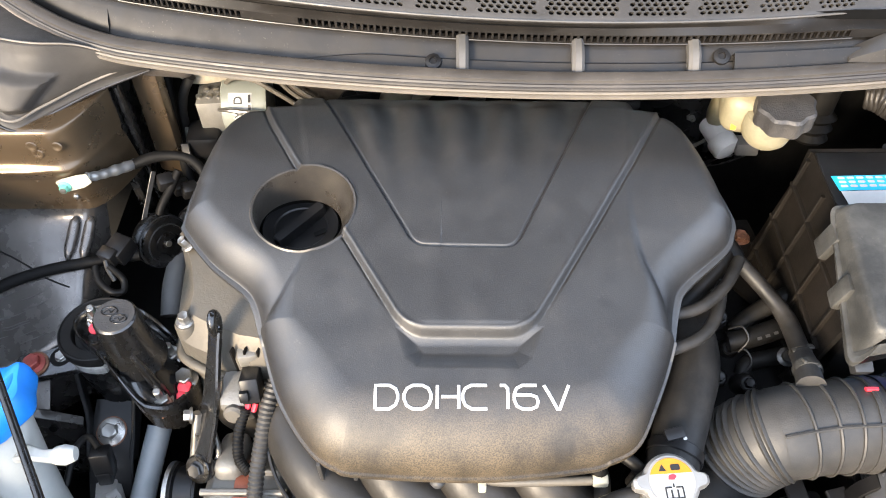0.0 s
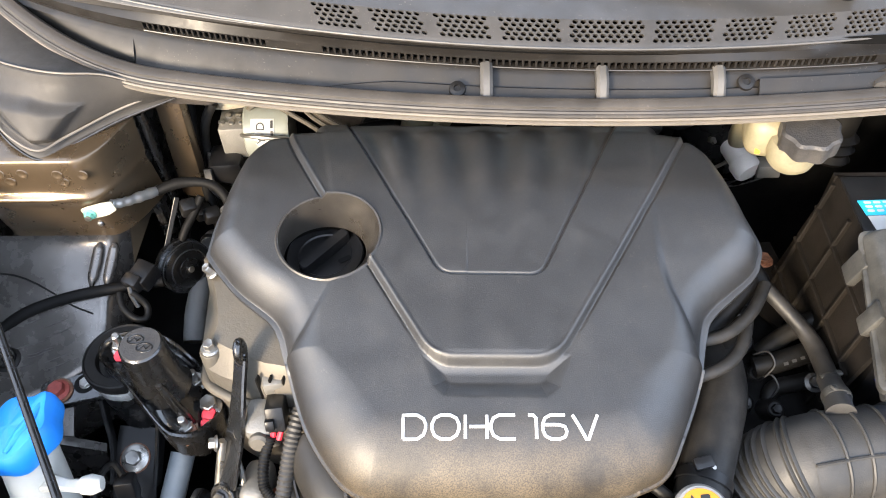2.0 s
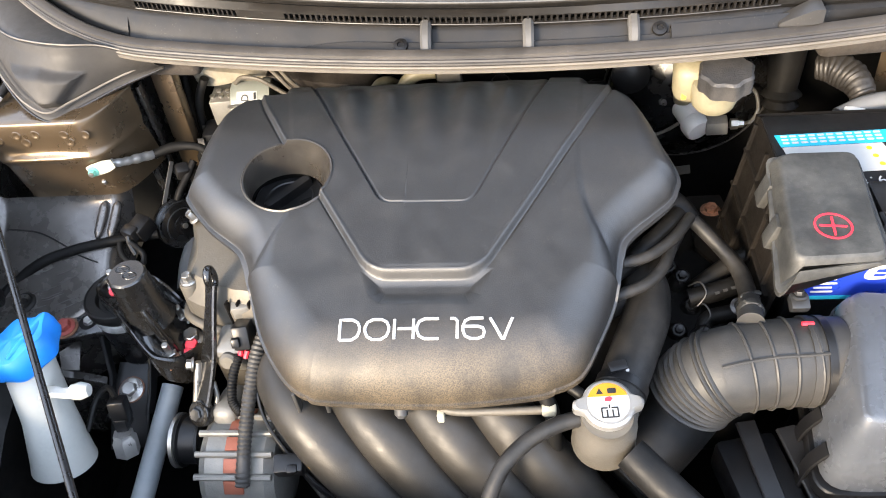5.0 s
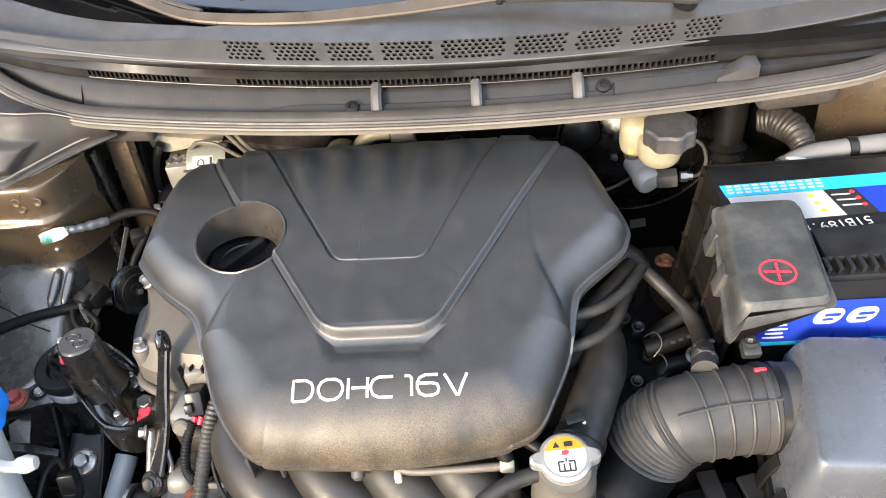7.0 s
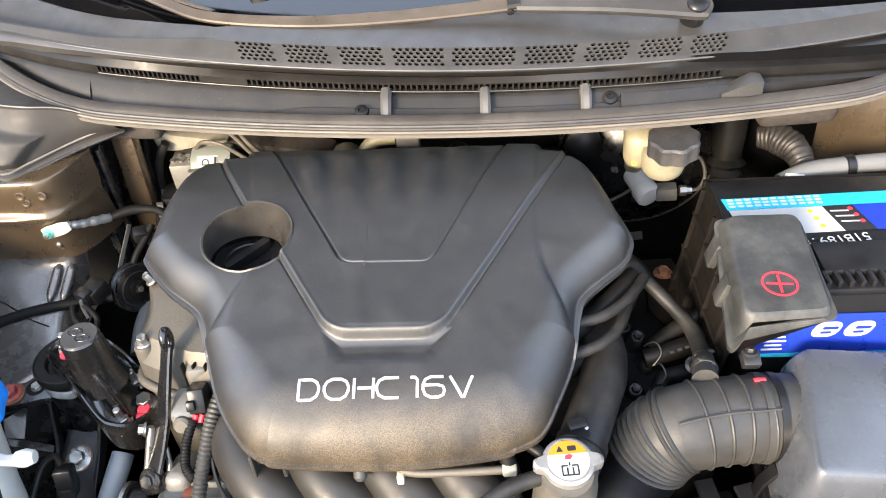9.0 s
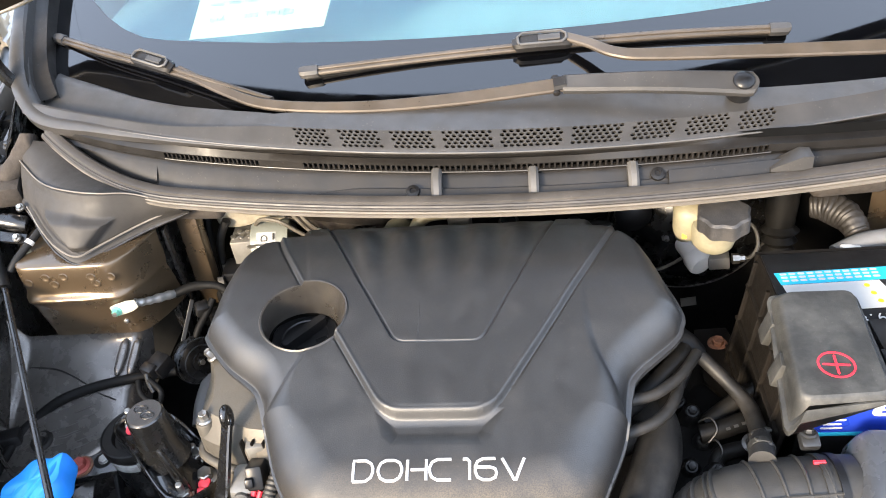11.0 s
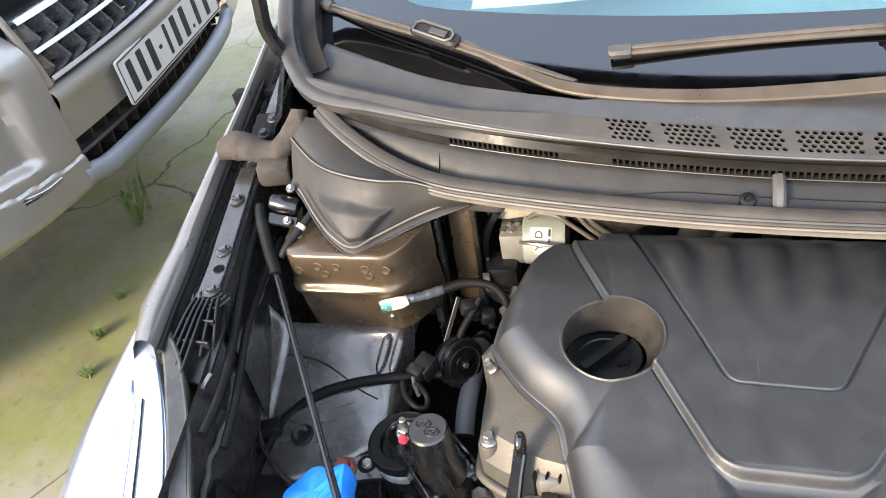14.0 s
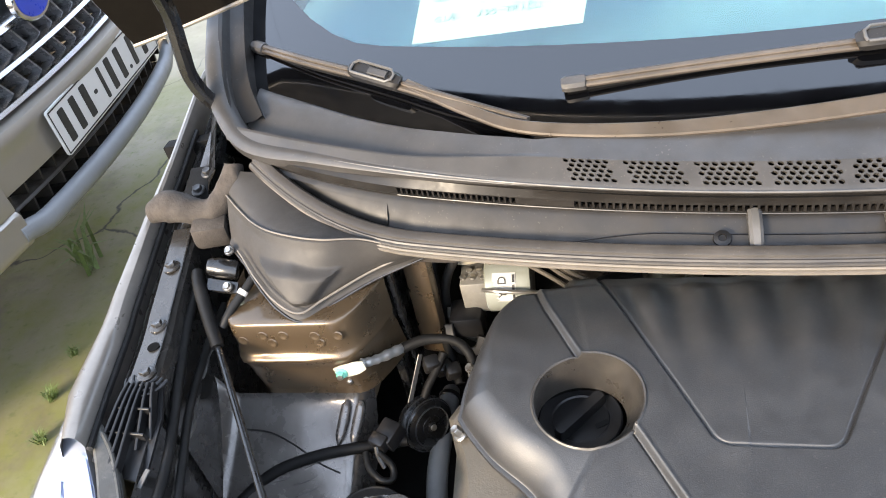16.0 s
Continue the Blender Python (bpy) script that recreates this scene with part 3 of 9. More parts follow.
for xa, xb, n in ((-0.351, -0.214, 22), (-0.154, 0.428, 84)):
    bm = bmesh.new()
    slotted(bm, xa, xb, n, ml, mh, 0.66)
    part("slot_strip", bm, M_COWL, cowl, "row of small square slots")


def panel_at(x, v):
    """The top panel: v runs 0 to 1 over the perforated band, past 1 to the rear edge at 2."""
    e = front_edge(x)
    w = 1 - 0.55 * smoothstep(-0.17, -0.36, x)
    if v <= 1:
        return e + Vector((0, 0.003 + 0.023 * w * v, 0.003 + 0.015 * w * v))
    g = e + Vector((0, 0.003 + 0.023 * w, 0.003 + 0.015 * w))
    sunk = 0.022 * smoothstep(-0.16, -0.42, x) * smoothstep(1.04, 1.16, v)
    return g.lerp(rear_edge(x), v - 1) - Vector((0, 0, sunk))


def splay(x, v):
    """The vent fields lean outward from the middle."""
    return panel_at(x + 0.011 * max(-1.0, min(1.0, (x - 0.12) / 0.16)) * (v - 0.55), v)


GRIDS = [(-0.158, -0.109), (-0.098, -0.042), (-0.033, 0.027), (0.033, 0.099), (0.105, 0.183), (0.190, 0.257), (0.264, 0.320), (0.330, 0.385), (0.394, 0.442)]
bm = bmesh.new()
XR = [-0.585 + i * (1.375 / 94) for i in range(95)]
sheet(bm, [[front_edge(x) + Vector((0, 0.003, -0.004)) for x in XR], [front_edge(x) + Vector((0, 0, 0)) for x in XR], [panel_at(x, 0) for x in XR], [panel_at(x, 0.1) for x in XR]])
XW = [max(x, -0.572) for x in XR]
sheet(bm, [[panel_at(x if v < 1.1 else w, v) for x, w in zip(XR, XW)] for v in (1.0, 1.04, 1.08, 1.12, 1.16, 1.25, 1.5, 1.8, 1.95)] + [[panel_at(x, 2.0) + Vector((0, 0.001, -0.003)) for x in XW], [panel_at(x, 2.0) + Vector((0, 0.002, -0.03)) for x in XW]])
stops = [-0.585] + [q for g in GRIDS for q in g] + [0.79]
for a, b in zip(stops[::2], stops[1::2]):
    n = max(2, int((b - a) / 0.012))
    sheet(bm, [[splay(a + (b - a) * i / n, v) for i in range(n + 1)] for v in (0.1, 0.55, 1.0)])
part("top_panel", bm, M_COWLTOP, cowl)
bm = bmesh.new()
tube(bm, [front_edge(x) + Vector((0, -0.0004, 0.0010)) for x in XR if x > -0.45], 0.0013, 6, 1, False)
part("front_hem", bm, M_TAB, cowl, "worn pale front edge")


def perforated(a, b):
    """One vent field: five staggered rows of round holes with walls."""
    bm = bmesh.new()
    pitch, nr = 0.0080, 5
    for r in range(nr):
        v0, v1 = 0.1 + 0.9 * r / nr, 0.1 + 0.9 * (r + 1) / nr
        n = int((b - a) / pitch)
        xs = [a] + [a + (b - a - n * pitch) / 2 + pitch * i + (pitch / 2 if r % 2 else 0) for i in range(n + (0 if r % 2 else 1))] + [b]
        for x0, x1 in zip(xs, xs[1:]):
            if x1 - x0 < 1e-5:
                continue
            out = [splay(x0, v0), splay((x0 + x1) / 2, v0), splay(x1, v0), splay(x1, (v0 + v1) / 2), splay(x1, v1), splay((x0 + x1) / 2, v1), splay(x0, v1), splay(x0, (v0 + v1) / 2)]
            if x1 - x0 < pitch * 0.8:
                bm.faces.new([bm.verts.new(p) for p in out])
                continue
            c = splay((x0 + x1) / 2, (v0 + v1) / 2)
            right = (splay(x1, (v0 + v1) / 2) - splay(x0, (v0 + v1) / 2)).normalized()
            up = (splay((x0 + x1) / 2, v1) - splay((x0 + x1) / 2, v0)).normalized()
            nrm = right.cross(up).normalized()
            hole = [c + right * (0.0029 * math.cos(q)) + up * (0.00235 * math.sin(q)) for q in (math.radians(225 + 45 * i) for i in range(8))]
            skin(bm, [out, hole, [p - nrm * 0.004 for p in hole]], True, False)
    return bm


for a, b in GRIDS:
    part("vent_grille", perforated(a, b), M_COWLTOP, cowl, "field of round vent holes")
# Black sheets behind the vents and slots, in place of the shade inside.
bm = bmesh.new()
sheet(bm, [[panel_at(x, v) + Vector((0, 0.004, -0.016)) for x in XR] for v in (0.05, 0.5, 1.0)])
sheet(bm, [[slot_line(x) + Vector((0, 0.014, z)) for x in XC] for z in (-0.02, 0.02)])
part("vent_shade", bm, M_VOID, cowl)
for x in (0.022, 0.144, 0.266):
    bm = bmesh.new()
    p, q = lip(x) + Vector((0, 0.022, 0.004)), slot_line(x) + Vector((0, 0.003, -0.006))
    ribbon(bm, [p, p.lerp(q, 0.5) + Vector((0, -0.001, 0.006)), q], 0.013, 0.016, up=(0, -0.6, 0.8))
    part("tab", bm, M_TAB, cowl, "upright grey rib")
for x, y, z in ((-0.009, 0.680, 0.880), (0.296, 0.682, 0.8830)):
    bm = bmesh.new()
    lathe(bm, [(0.009, 0), (0.0085, 0.003), (0.004, 0.004), (0.0035, 0.002), (0.001, 0.002)], 20, (x, y, z), (0, -0.5, 0.85))
    part("push_pin", bm, M_BLACK, cowl)
bm = bmesh.new()
XA = [0.308 + 0.148 * i / 10 for i in range(11)]
flap = lambda x, f, up: (lip(x) + Vector((0, 0.022, 0.004))).lerp(slot_line(x) + Vector((0, 0.0, -0.008)), f) + Vector((0, -0.4 * up, up))
sheet(bm, [[flap(x, 0.0, -0.002) for x in XA], [flap(x, 0.04, 0.007) for x in XA], [flap(x, 0.35, 0.008) for x in XA], [flap(x, 0.66, 0.007) for x in XA], [flap(x, 0.74, 0.0) for x in XA]], 0.004, (0, 0.4, -0.9))
part("access_flap", bm, M_COWL, cowl, "dusty black access flap")
bm = bmesh.new()
n0, n1 = flap(0.428, 0.42, 0.006), flap(0.470, 0.60, 0.016)
skin(bm, [[n0 + Vector((0, -0.006, -0.004)), n0 + Vector((0, 0.010, -0.002)), n0 + Vector((0, 0.010, 0.001)), n0 + Vector((0, -0.006, 0.001))],
          [n1 + Vector((-0.008, -0.014, -0.014)), n1 + Vector((-0.008, 0.012, -0.004)), n1 + Vector((-0.008, 0.011, 0.004)), n1 + Vector((-0.008, -0.012, 0.003))],
          [n1 + Vector((0.004, -0.012, -0.013)), n1 + Vector((0.004, 0.011, -0.004)), n1 + Vector((0.004, 0.010, 0.003)), n1 + Vector((0.004, -0.011, 0.002))]])
part("washer_nozzle", bm, M_COWLTOP, cowl, "wedge-shaped washer nozzle")
# the rim that turns up beside the glass
RIM = [front_edge(-0.16 - 0.05 * k) for k in range(7)] + [Vector((-0.545, 0.808, 0.957)), Vector((-0.592, 0.852, 0.974)), Vector((-0.624, 0.915, 1.0)), Vector((-0.642, 1.0, 1.042)), Vector((-0.652, 1.1, 1.10)), Vector((-0.660, 1.3, 1.215)), Vector((-0.668, 1.6, 1.39))]
bm = bmesh.new()
rp = smooth_path(RIM, 6)
rings = []
for p, (t, s, u) in zip(rp, frames_along(rp, (0.0, -0.35, 0.93))):
    f = float(np.interp(p.x, (-0.50, -0.36, -0.22, -0.16), (1.0, 0.55, 0.20, 0.05)))
    rings.append([p + Vector((0, 0.004 * f, -0.002 * f)) + s * a * f + u * b * f for a, b in ((-0.012, -0.012), (-0.0115, 0.002), (-0.006, 0.006), (0.002, 0.0065), (0.011, 0.003), (0.016, -0.004), (0.018, -0.02))])
skin(bm, rings, False, False)
part("corner_rim", bm, M_COWLTOP, cowl)
bm = bmesh.new()
inner = [Vector((-0.548, 0.868, 0.966)), Vector((-0.580, 0.925, 0.990)), Vector((-0.600, 1.0, 1.030)), Vector((-0.614, 1.1, 1.086)), Vector((-0.628, 1.3, 1.203)), Vector((-0.64, 1.6, 1.38))]
outer = [Vector((-0.586, 0.852, 0.974)), Vector((-0.616, 0.918, 1.0)), Vector((-0.634, 1.0, 1.043)), Vector((-0.645, 1.1, 1.10)), Vector((-0.654, 1.3, 1.215)), Vector((-0.662, 1.6, 1.39))]
o2, i2 = smooth_path(outer, 5), smooth_path(inner, 5)
sheet(bm, [o2, [a.lerp(b, 0.16) + Vector((0, 0, 0.001)) for a, b in zip(o2, i2)], [a.lerp(b, 0.34) + Vector((0, 0, -0.010)) for a, b in zip(o2, i2)], [a.lerp(b, 0.8) + Vector((0, 0, -0.006)) for a, b in zip(o2, i2)], i2, [p + Vector((0.004, 0.004, -0.03)) for p in i2]])
part("corner_filler", bm, M_COWL, cowl)

seal = thing("weatherstrip", lip(0.1), "long grey-brown rubber bonnet seal along the cowl", "rubber seal")
XS = [-0.545 + i * (1.335 / 74) for i in range(75)]
bm = bmesh.new()
sp = [lip(x) + Vector((0, 0.012, 0.010)) for x in XS]
rings = []
for p, (t, s, u) in zip(sp, frames_along(sp, (0, -0.4, 0.9))):
    rings.append([p + s * a + u * b for a, b in ((-0.0115, -0.004), (-0.0115, 0.002), (-0.0085, 0.0072), (-0.003, 0.0092), (0.002, 0.0084), (0.0036, 0.0058), (0.0048, 0.0055), (0.0065, 0.0064), (0.0098, 0.0048), (0.0118, 0.0008), (0.0118, -0.004))])
skin(bm, rings)
part("bulb", bm, M_SEAL, seal)
bm = bmesh.new()
sheet(bm, [[lip(x) + Vector((0, 0.008, 0.005)) for x in XS], [lip(x) + Vector((0, -0.002, 0.002)) for x in XS], [lip(x) + Vector((0, -0.001, -0.002)) for x in XS], [lip(x) + Vector((0, 0.012, -0.004)) for x in XS]])
part("clip_edge", bm, M_SEALEDGE, seal, "thin pale lip of the seal")
bm = bmesh.new()
sp = [lip(x) + Vector((0, 0.001, 0.0095)) for x in XS]
tube(bm, sp, 0.0022, 8, 1, False)
part("ridge", bm, M_SEAL, seal)
bm = bmesh.new()
tube(bm, [lip(x) + Vector((0, -0.0005, 0.0058)) for x in XS], 0.0016, 8, 1, False)
part("ridge", bm, M_SEALEDGE, seal)

screen = thing("windscreen", (0.12, 0.8, 0.96), "tinted windscreen with a dark painted border", "windscreen")
XG = [-0.618 + i * (1.513 / 40) for i in range(41)]
SG = [0.70 + i * 0.035 for i in range(24)]
yg = lambda x, s: s + 0.3 * (x - 0.12) ** 2
bm = bmesh.new()
sheet(bm, [[(x, yg(x, s), glass_z(x, yg(x, s))) for x in XG] for s in SG], 0.005, (0, 0.5, -0.86))
glass = part("glass", bm, M_GLASS, screen)
glass.visible_shadow = False
sf = lambda x: 0.857 + 3.0 * max(0.0, -0.40 - x) ** 2 + 3.0 * max(0.0, x - 0.64) ** 2
bm = bmesh.new()
sheet(bm, [[Vector((x, yg(x, s), glass_z(x, yg(x, s)))) + Vector((0, -0.0004, 0.0007)) for x in XG] for s in (0.70, 0.74, 0.78, 0.81)] + [[Vector((x, yg(x, sf(x)), glass_z(x, yg(x, sf(x))))) + Vector((0, -0.0004, 0.0007)) for x in XG]])
side = [s for s in SG if s >= 0.84]
for sg in (1, -1):
    ed = lambda s: (0.12 - sg * 0.738, 0.12 - sg * (0.715 - 2.2 * max(0.0, 1.0 - s) ** 2))
    sheet(bm, [[Vector((x, yg(x, s), glass_z(x, yg(x, s)))) + Vector((0, -0.0005, 0.0009)) for x in np.linspace(*ed(s), 4)] for s in side])
part("border_band", bm, M_FRIT, screen)
bm = bmesh.new()
sheet(bm, [[(x, yg(x, s), 0.93 + 0.05 * (s - 0.8)) for x in (-0.62, -0.3, 0.1, 0.5, 0.86)] for s in (0.82, 1.0, 1.2, 1.5)], 0.02)
solo("dashboard", bm, M_DASH, "pale blue-green dashboard top behind the windscreen", "dashboard")
bm = bmesh.new()
pc = [(-0.352, 0.936), (-0.140, 0.912), (-0.11, 1.06), (-0.33, 1.09)]
sheet(bm, [[Vector((x, y, glass_z(x, y) - 0.011)) for x, y in (Vector(pc[0]).lerp(Vector(pc[3]), k / 4), Vector(pc[1]).lerp(Vector(pc[2]), k / 4))] for k in range(5)], 0.0006)
notice = solo("paper_sheet", bm, M_NOTICE, "white printed sheet lying behind the windscreen", "paper")
face = Vector((0, -0.58, 1.0)).normalized()
tilt = math.degrees(math.atan(0.58))
for text, x0, y0 in (("GI\u00c1 : 355 TRI\u1ec6U", -0.318, 0.956),):
    for k, ch in enumerate(text):
        if ch != " ":
            x, y = x0 + 0.0090 * k, y0 - 0.0010 * k
            letter_part(ch, 0.013, Matrix.Translation((x, y, glass_z(x, y) - 0.0095)) @ pose(0, 0, 0, tilt, 0, 0) @ pose(0, 0, 0, 0, 0, -6), M_TYPE, notice)
for r in range(3):
    for k in range(6):
        bm = bmesh.new()
        x, y = -0.312 + 0.029 * k + 0.006 * r, 0.980 + 0.022 * r - 0.0034 * k
        box(bm, (x, y, glass_z(x, y) - 0.0095), (0.022 - 0.004 * ((k + r) % 3), 0.0042, 0.0006), (30, 0, -6), 0)
        part("printed_bar", bm, M_TYPE, notice)


def wiper(label, pivot, arm, blade, caps=2):
    w = thing("wiper", pivot, label, "windscreen wiper", "wipers")
    up = Vector((0, -0.5, 0.86))
    bm = bmesh.new()
    a0, a1 = Vector(arm[0]), Vector(arm[1])
    back = (a0 - a1).normalized()
    ribbon(bm, [a0 + back * 0.018, a0 + back * 0.013, a0] + [Vector(p) for p in arm[1:3]], 0.026, 0.013, 8, tuple(up), widths=[0.010, 0.028, 0.033, 0.029, 0.024])
    root = part("arm_root", bm, M_COWLTOP, w, "grey moulded arm root")
    bm = bmesh.new()
    j = Vector(arm[2])
    d = (Vector(arm[3]) - j).normalized()
    side = up.cross(d).normalized()
    ribbon(bm, [j - d * 0.004 + up * 0.002, j + d * 0.012 + up * 0.001], 0.019, 0.013, 1, tuple(up), smooth=False)
    lathe(bm, [(0.0045, -0.013), (0.0045, 0.013), (0.003, 0.014)], 14, j + d * 0.009, side)
    part("hinge", bm, M_COWL, root)
    bm = bmesh.new()
    ribbon(bm, arm[2:], 0.017, 0.007, 8, tuple(up), widths=[0.020, 0.018, 0.016, 0.014, 0.012])
    part("arm", bm, M_WIPER, w, "brown-black metal arm")
    bm = bmesh.new()
    lathe(bm, [(0.0130, 0.002), (0.0130, 0.0075), (0.0118, 0.0095), (0.007, 0.0118), (0.001, 0.0125)], 24, a0, up)
    part("pivot_cap", bm, M_BLACK, w, "domed black pivot cap")
    bm = bmesh.new()
    lathe(bm, [(0.014, -0.035), (0.015, -0.004)], 20, a0, up)
    part("spindle", bm, M_BLACK, w)
    bm = bmesh.new()
    ribbon(bm, blade, 0.013, 0.006, 10, tuple(up))
    b = part("blade", bm, M_WIPER, w)
    bm = bmesh.new()
    ribbon(bm, [Vector(p) + up * 0.0042 + Vector((0, 0.0015, 0)) for p in blade], 0.005, 0.004, 10, tuple(up))
    part("spine", bm, M_WIPER, b)
    bm = bmesh.new()
    ribbon(bm, [Vector(p) + Vector((0, 0.003, -0.009)) for p in blade], 0.004, 0.010, 10, tuple(up))
    part("rubber_lip", bm, M_RUBBER, b)
    for p, q in ((Vector(blade[0]), Vector(blade[1])), (Vector(blade[-1]), Vector(blade[-2])))[:caps]:
        bm = bmesh.new()
        d = (q - p).normalized()
        ribbon(bm, [p - d * 0.005, p - d * 0.001, p + d * 0.018, p + d * 0.021], 0.016, 0.014, 2, tuple(up), widths=[0.011, 0.016, 0.016, 0.014])
        part("end_cap", bm, M_COWLTOP, b, "worn grey end cap")
    c = Vector(blade[len(blade) // 2])
    d = (Vector(blade[len(blade) // 2 + 1]) - c).normalized()
    bm = bmesh.new()
    ribbon(bm, [c - d * 0.036 + up * 0.003, c - d * 0.028 + up * 0.006, c + up * 0.007, c + d * 0.028 + up * 0.006, c + d * 0.036 + up * 0.003], 0.022, 0.016, 5, tuple(up), widths=[0.015, 0.021, 0.022, 0.021, 0.015])
    con = part("connector", bm, M_COWL, w, "moulded blade connector")
    # A pale loop draws the highlight round the connector's release clip.
    bm = bmesh.new()
    rim = [(-0.030, -0.008), (0.024, -0.008), (0.030, -0.003), (0.030, 0.004), (0.024, 0.009), (-0.026, 0.009), (-0.032, 0.004), (-0.032, -0.004)]
    sd = up.cross(d).normalized()
    tube(bm, [c + d * x + sd * y + up * 0.016 for x, y in rim + rim[:1]], 0.0018, 6, 1, False)
    part("clip_highlight", bm, M_TAB, con, "pale grey loop standing in for the release clip's highlight")
    bm = bmesh.new()
    ribbon(bm, [c - d * 0.006 + up * 0.0155, c + d * 0.022 + up * 0.0165], 0.009, 0.004, 1, tuple(up), smooth=False)
    part("release_button", bm, M_COWLTOP, con)
    return w


wiper("black windscreen wiper resting on the cowl, arm cranked", (0.402, 0.745, 0.950),
      [(0.402, 0.745, 0.966), (0.30, 0.750, 0.974), (0.187, 0.760, 0.975), (0.06, 0.755, 0.968), (-0.07, 0.755, 0.966), (-0.195, 0.772, 0.970), (-0.265, 0.803, 0.980), (-0.345, 0.853, 0.996)],
      [(-0.588, 0.992, 1.004), (-0.49, 0.926, 1.004), (-0.385, 0.870, 0.998), (-0.29, 0.822, 0.986), (-0.20, 0.788, 0.968)], 1)
wiper("black windscreen wiper with a long straight arm", (0.86, 0.80, 0.970),
      [(0.86, 0.80, 0.98), (0.72, 0.775, 0.986), (0.60, 0.765, 0.990), (0.45, 0.768, 0.995), (0.30, 0.776, 0.999), (0.254, 0.786, 1.001), (0.222, 0.808, 1.007), (0.195, 0.826, 1.010)],
      [(-0.158, 0.823, 0.990), (0.0, 0.826, 0.996), (0.165, 0.828, 1.000), (0.32, 0.835, 0.998), (0.475, 0.843, 0.990)])

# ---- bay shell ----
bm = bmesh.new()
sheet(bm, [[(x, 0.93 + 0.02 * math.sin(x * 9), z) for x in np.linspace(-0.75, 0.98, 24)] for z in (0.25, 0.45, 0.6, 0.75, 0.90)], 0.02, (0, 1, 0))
solo("firewall", bm, M_MATTE, "sound-deadened bulkhead behind the engine, coloured near black for shade", "bulkhead", "structure")
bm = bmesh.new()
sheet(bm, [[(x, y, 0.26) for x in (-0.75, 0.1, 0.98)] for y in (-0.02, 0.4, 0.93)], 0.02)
solo("bay_floor", bm, M_VOID, "underbody below the engine, coloured black for shade", "underbody", "structure")
bm = bmesh.new()
sheet(bm, [[(0.90 - 0.05 * math.sin(k), y, z) for k, z in ((0, 0.25), (1.0, 0.5), (2.2, 0.70), (3.1, 0.86))] for y in np.linspace(0.0, 0.95, 10)], 0.02, (1, 0, 0))
solo("inner_wing_far", bm, M_BAYDARK, "dark painted inner wing beyond the battery", "inner wing", "structure")
bm = bmesh.new()
sheet(bm, [[(x, 0.06, z) for x in np.linspace(-0.7, 0.95, 12)] for z in (0.26, 0.45, 0.60)], 0.03, (0, -1, 0))
solo("front_panel", bm, M_BLACK, "black plastic front carrier ahead of the engine", "front carrier", "structure")
# the car's own nose and sides, below and beside the bay
bm = bmesh.new()
prof = [(0.10, 0.66), (-0.10, 0.64), (-0.16, 0.55), (-0.17, 0.40), (-0.12, 0.22)]
sheet(bm, [[(x, y + 0.25 * ((x - 0.12) / 0.82) ** 4, z) for x in np.linspace(-0.68, 0.92, 16)] for y, z in prof], 0.02, (0, 1, 0))
solo("front_bumper", bm, M_PAINT, "grey-brown painted front bumper", "bumper", "structure")

# ---- inner wing, strut tower and fender on the kerb side ----
tower = thing("strut_tower", (-0.48, 0.64, 0.6), "glossy dark bronze painted strut tower with a stepped face", "strut tower", kind="structure")
TP = [(0.700, 0.829), (0.650, 0.826), (0.637, 0.8245), (0.633, 0.820), (0.6315, 0.806), (0.632, 0.790), (0.6305, 0.778), (0.6265, 0.770), (0.6285, 0.762), (0.632, 0.752), (0.635, 0.735), (0.639, 0.715), (0.642, 0.702), (0.642, 0.692)]
tp = smooth_path([(0, y, z) for y, z in TP], 4)
XT = np.linspace(-0.574, -0.385, 24)


def tower_at(x, k):
    p = tp[k]
    q = max(0.0, (x + 0.435) / 0.05)
    low = max(0.0, (0.69 - p.z) / 0.05)
    y = p.y + 0.075 * q * q * max(0.0, 1 - low) + 0.030 * max(0.0, (-0.552 - x) / 0.022) ** 2
    z = p.z - 0.045 * min(1.0, low) * q * q
    ledge = math.exp(-((p.z - 0.771) / 0.006) ** 2) * smoothstep(-0.44, -0.48, x)
    return Vector((x, y - 0.003 * ledge, z))


bm = bmesh.new()
sheet(bm, [[tower_at(x, k) for x in XT] for k in range(len(tp))])
part("tower_face", bm, M_BAY, tower)
for x, z in ((-0.548, 0.800), (-0.520, 0.807), (-0.494, 0.807), (-0.512, 0.795), (-0.455, 0.805), (-0.452, 0.794), (-0.428, 0.803)):
    bm = bmesh.new()
    lathe(bm, [(0.0068, 0.0), (0.0058, 0.0011), (0.0042, 0.0012), (0.0030, 0.0006), (0.001, 0.0005)], 16, (x, 0.6316 + 0.075 * max(0.0, (x + 0.435) / 0.05) ** 2, z), (0, -1, 0.1))
    part("spot_weld", bm, M_BAY, tower)
for dx, dz in ((0.0, 0.0), (0.019, 0.0)):
    bm = bmesh.new()
    tube(bm, [(-0.452 + dx, 0.638, 0.683), (-0.453 + dx, 0.632, 0.679), (-0.456 + dx, 0.618, 0.668), (-0.459 + dx, 0.602, 0.6585), (-0.461 + dx, 0.593, 0.651)], [0.002, 0.0065, 0.0075, 0.0065, 0.002], 14)
    part("pressed_rib", bm, M_ARCH, tower, "pressed oval rib")
WP = smooth_path([(0, y, z) for y, z in ((0.642, 0.692), (0.638, 0.682), (0.625, 0.671), (0.602, 0.657), (0.57, 0.640), (0.53, 0.620), (0.48, 0.603), (0.40, 0.582))], 5)


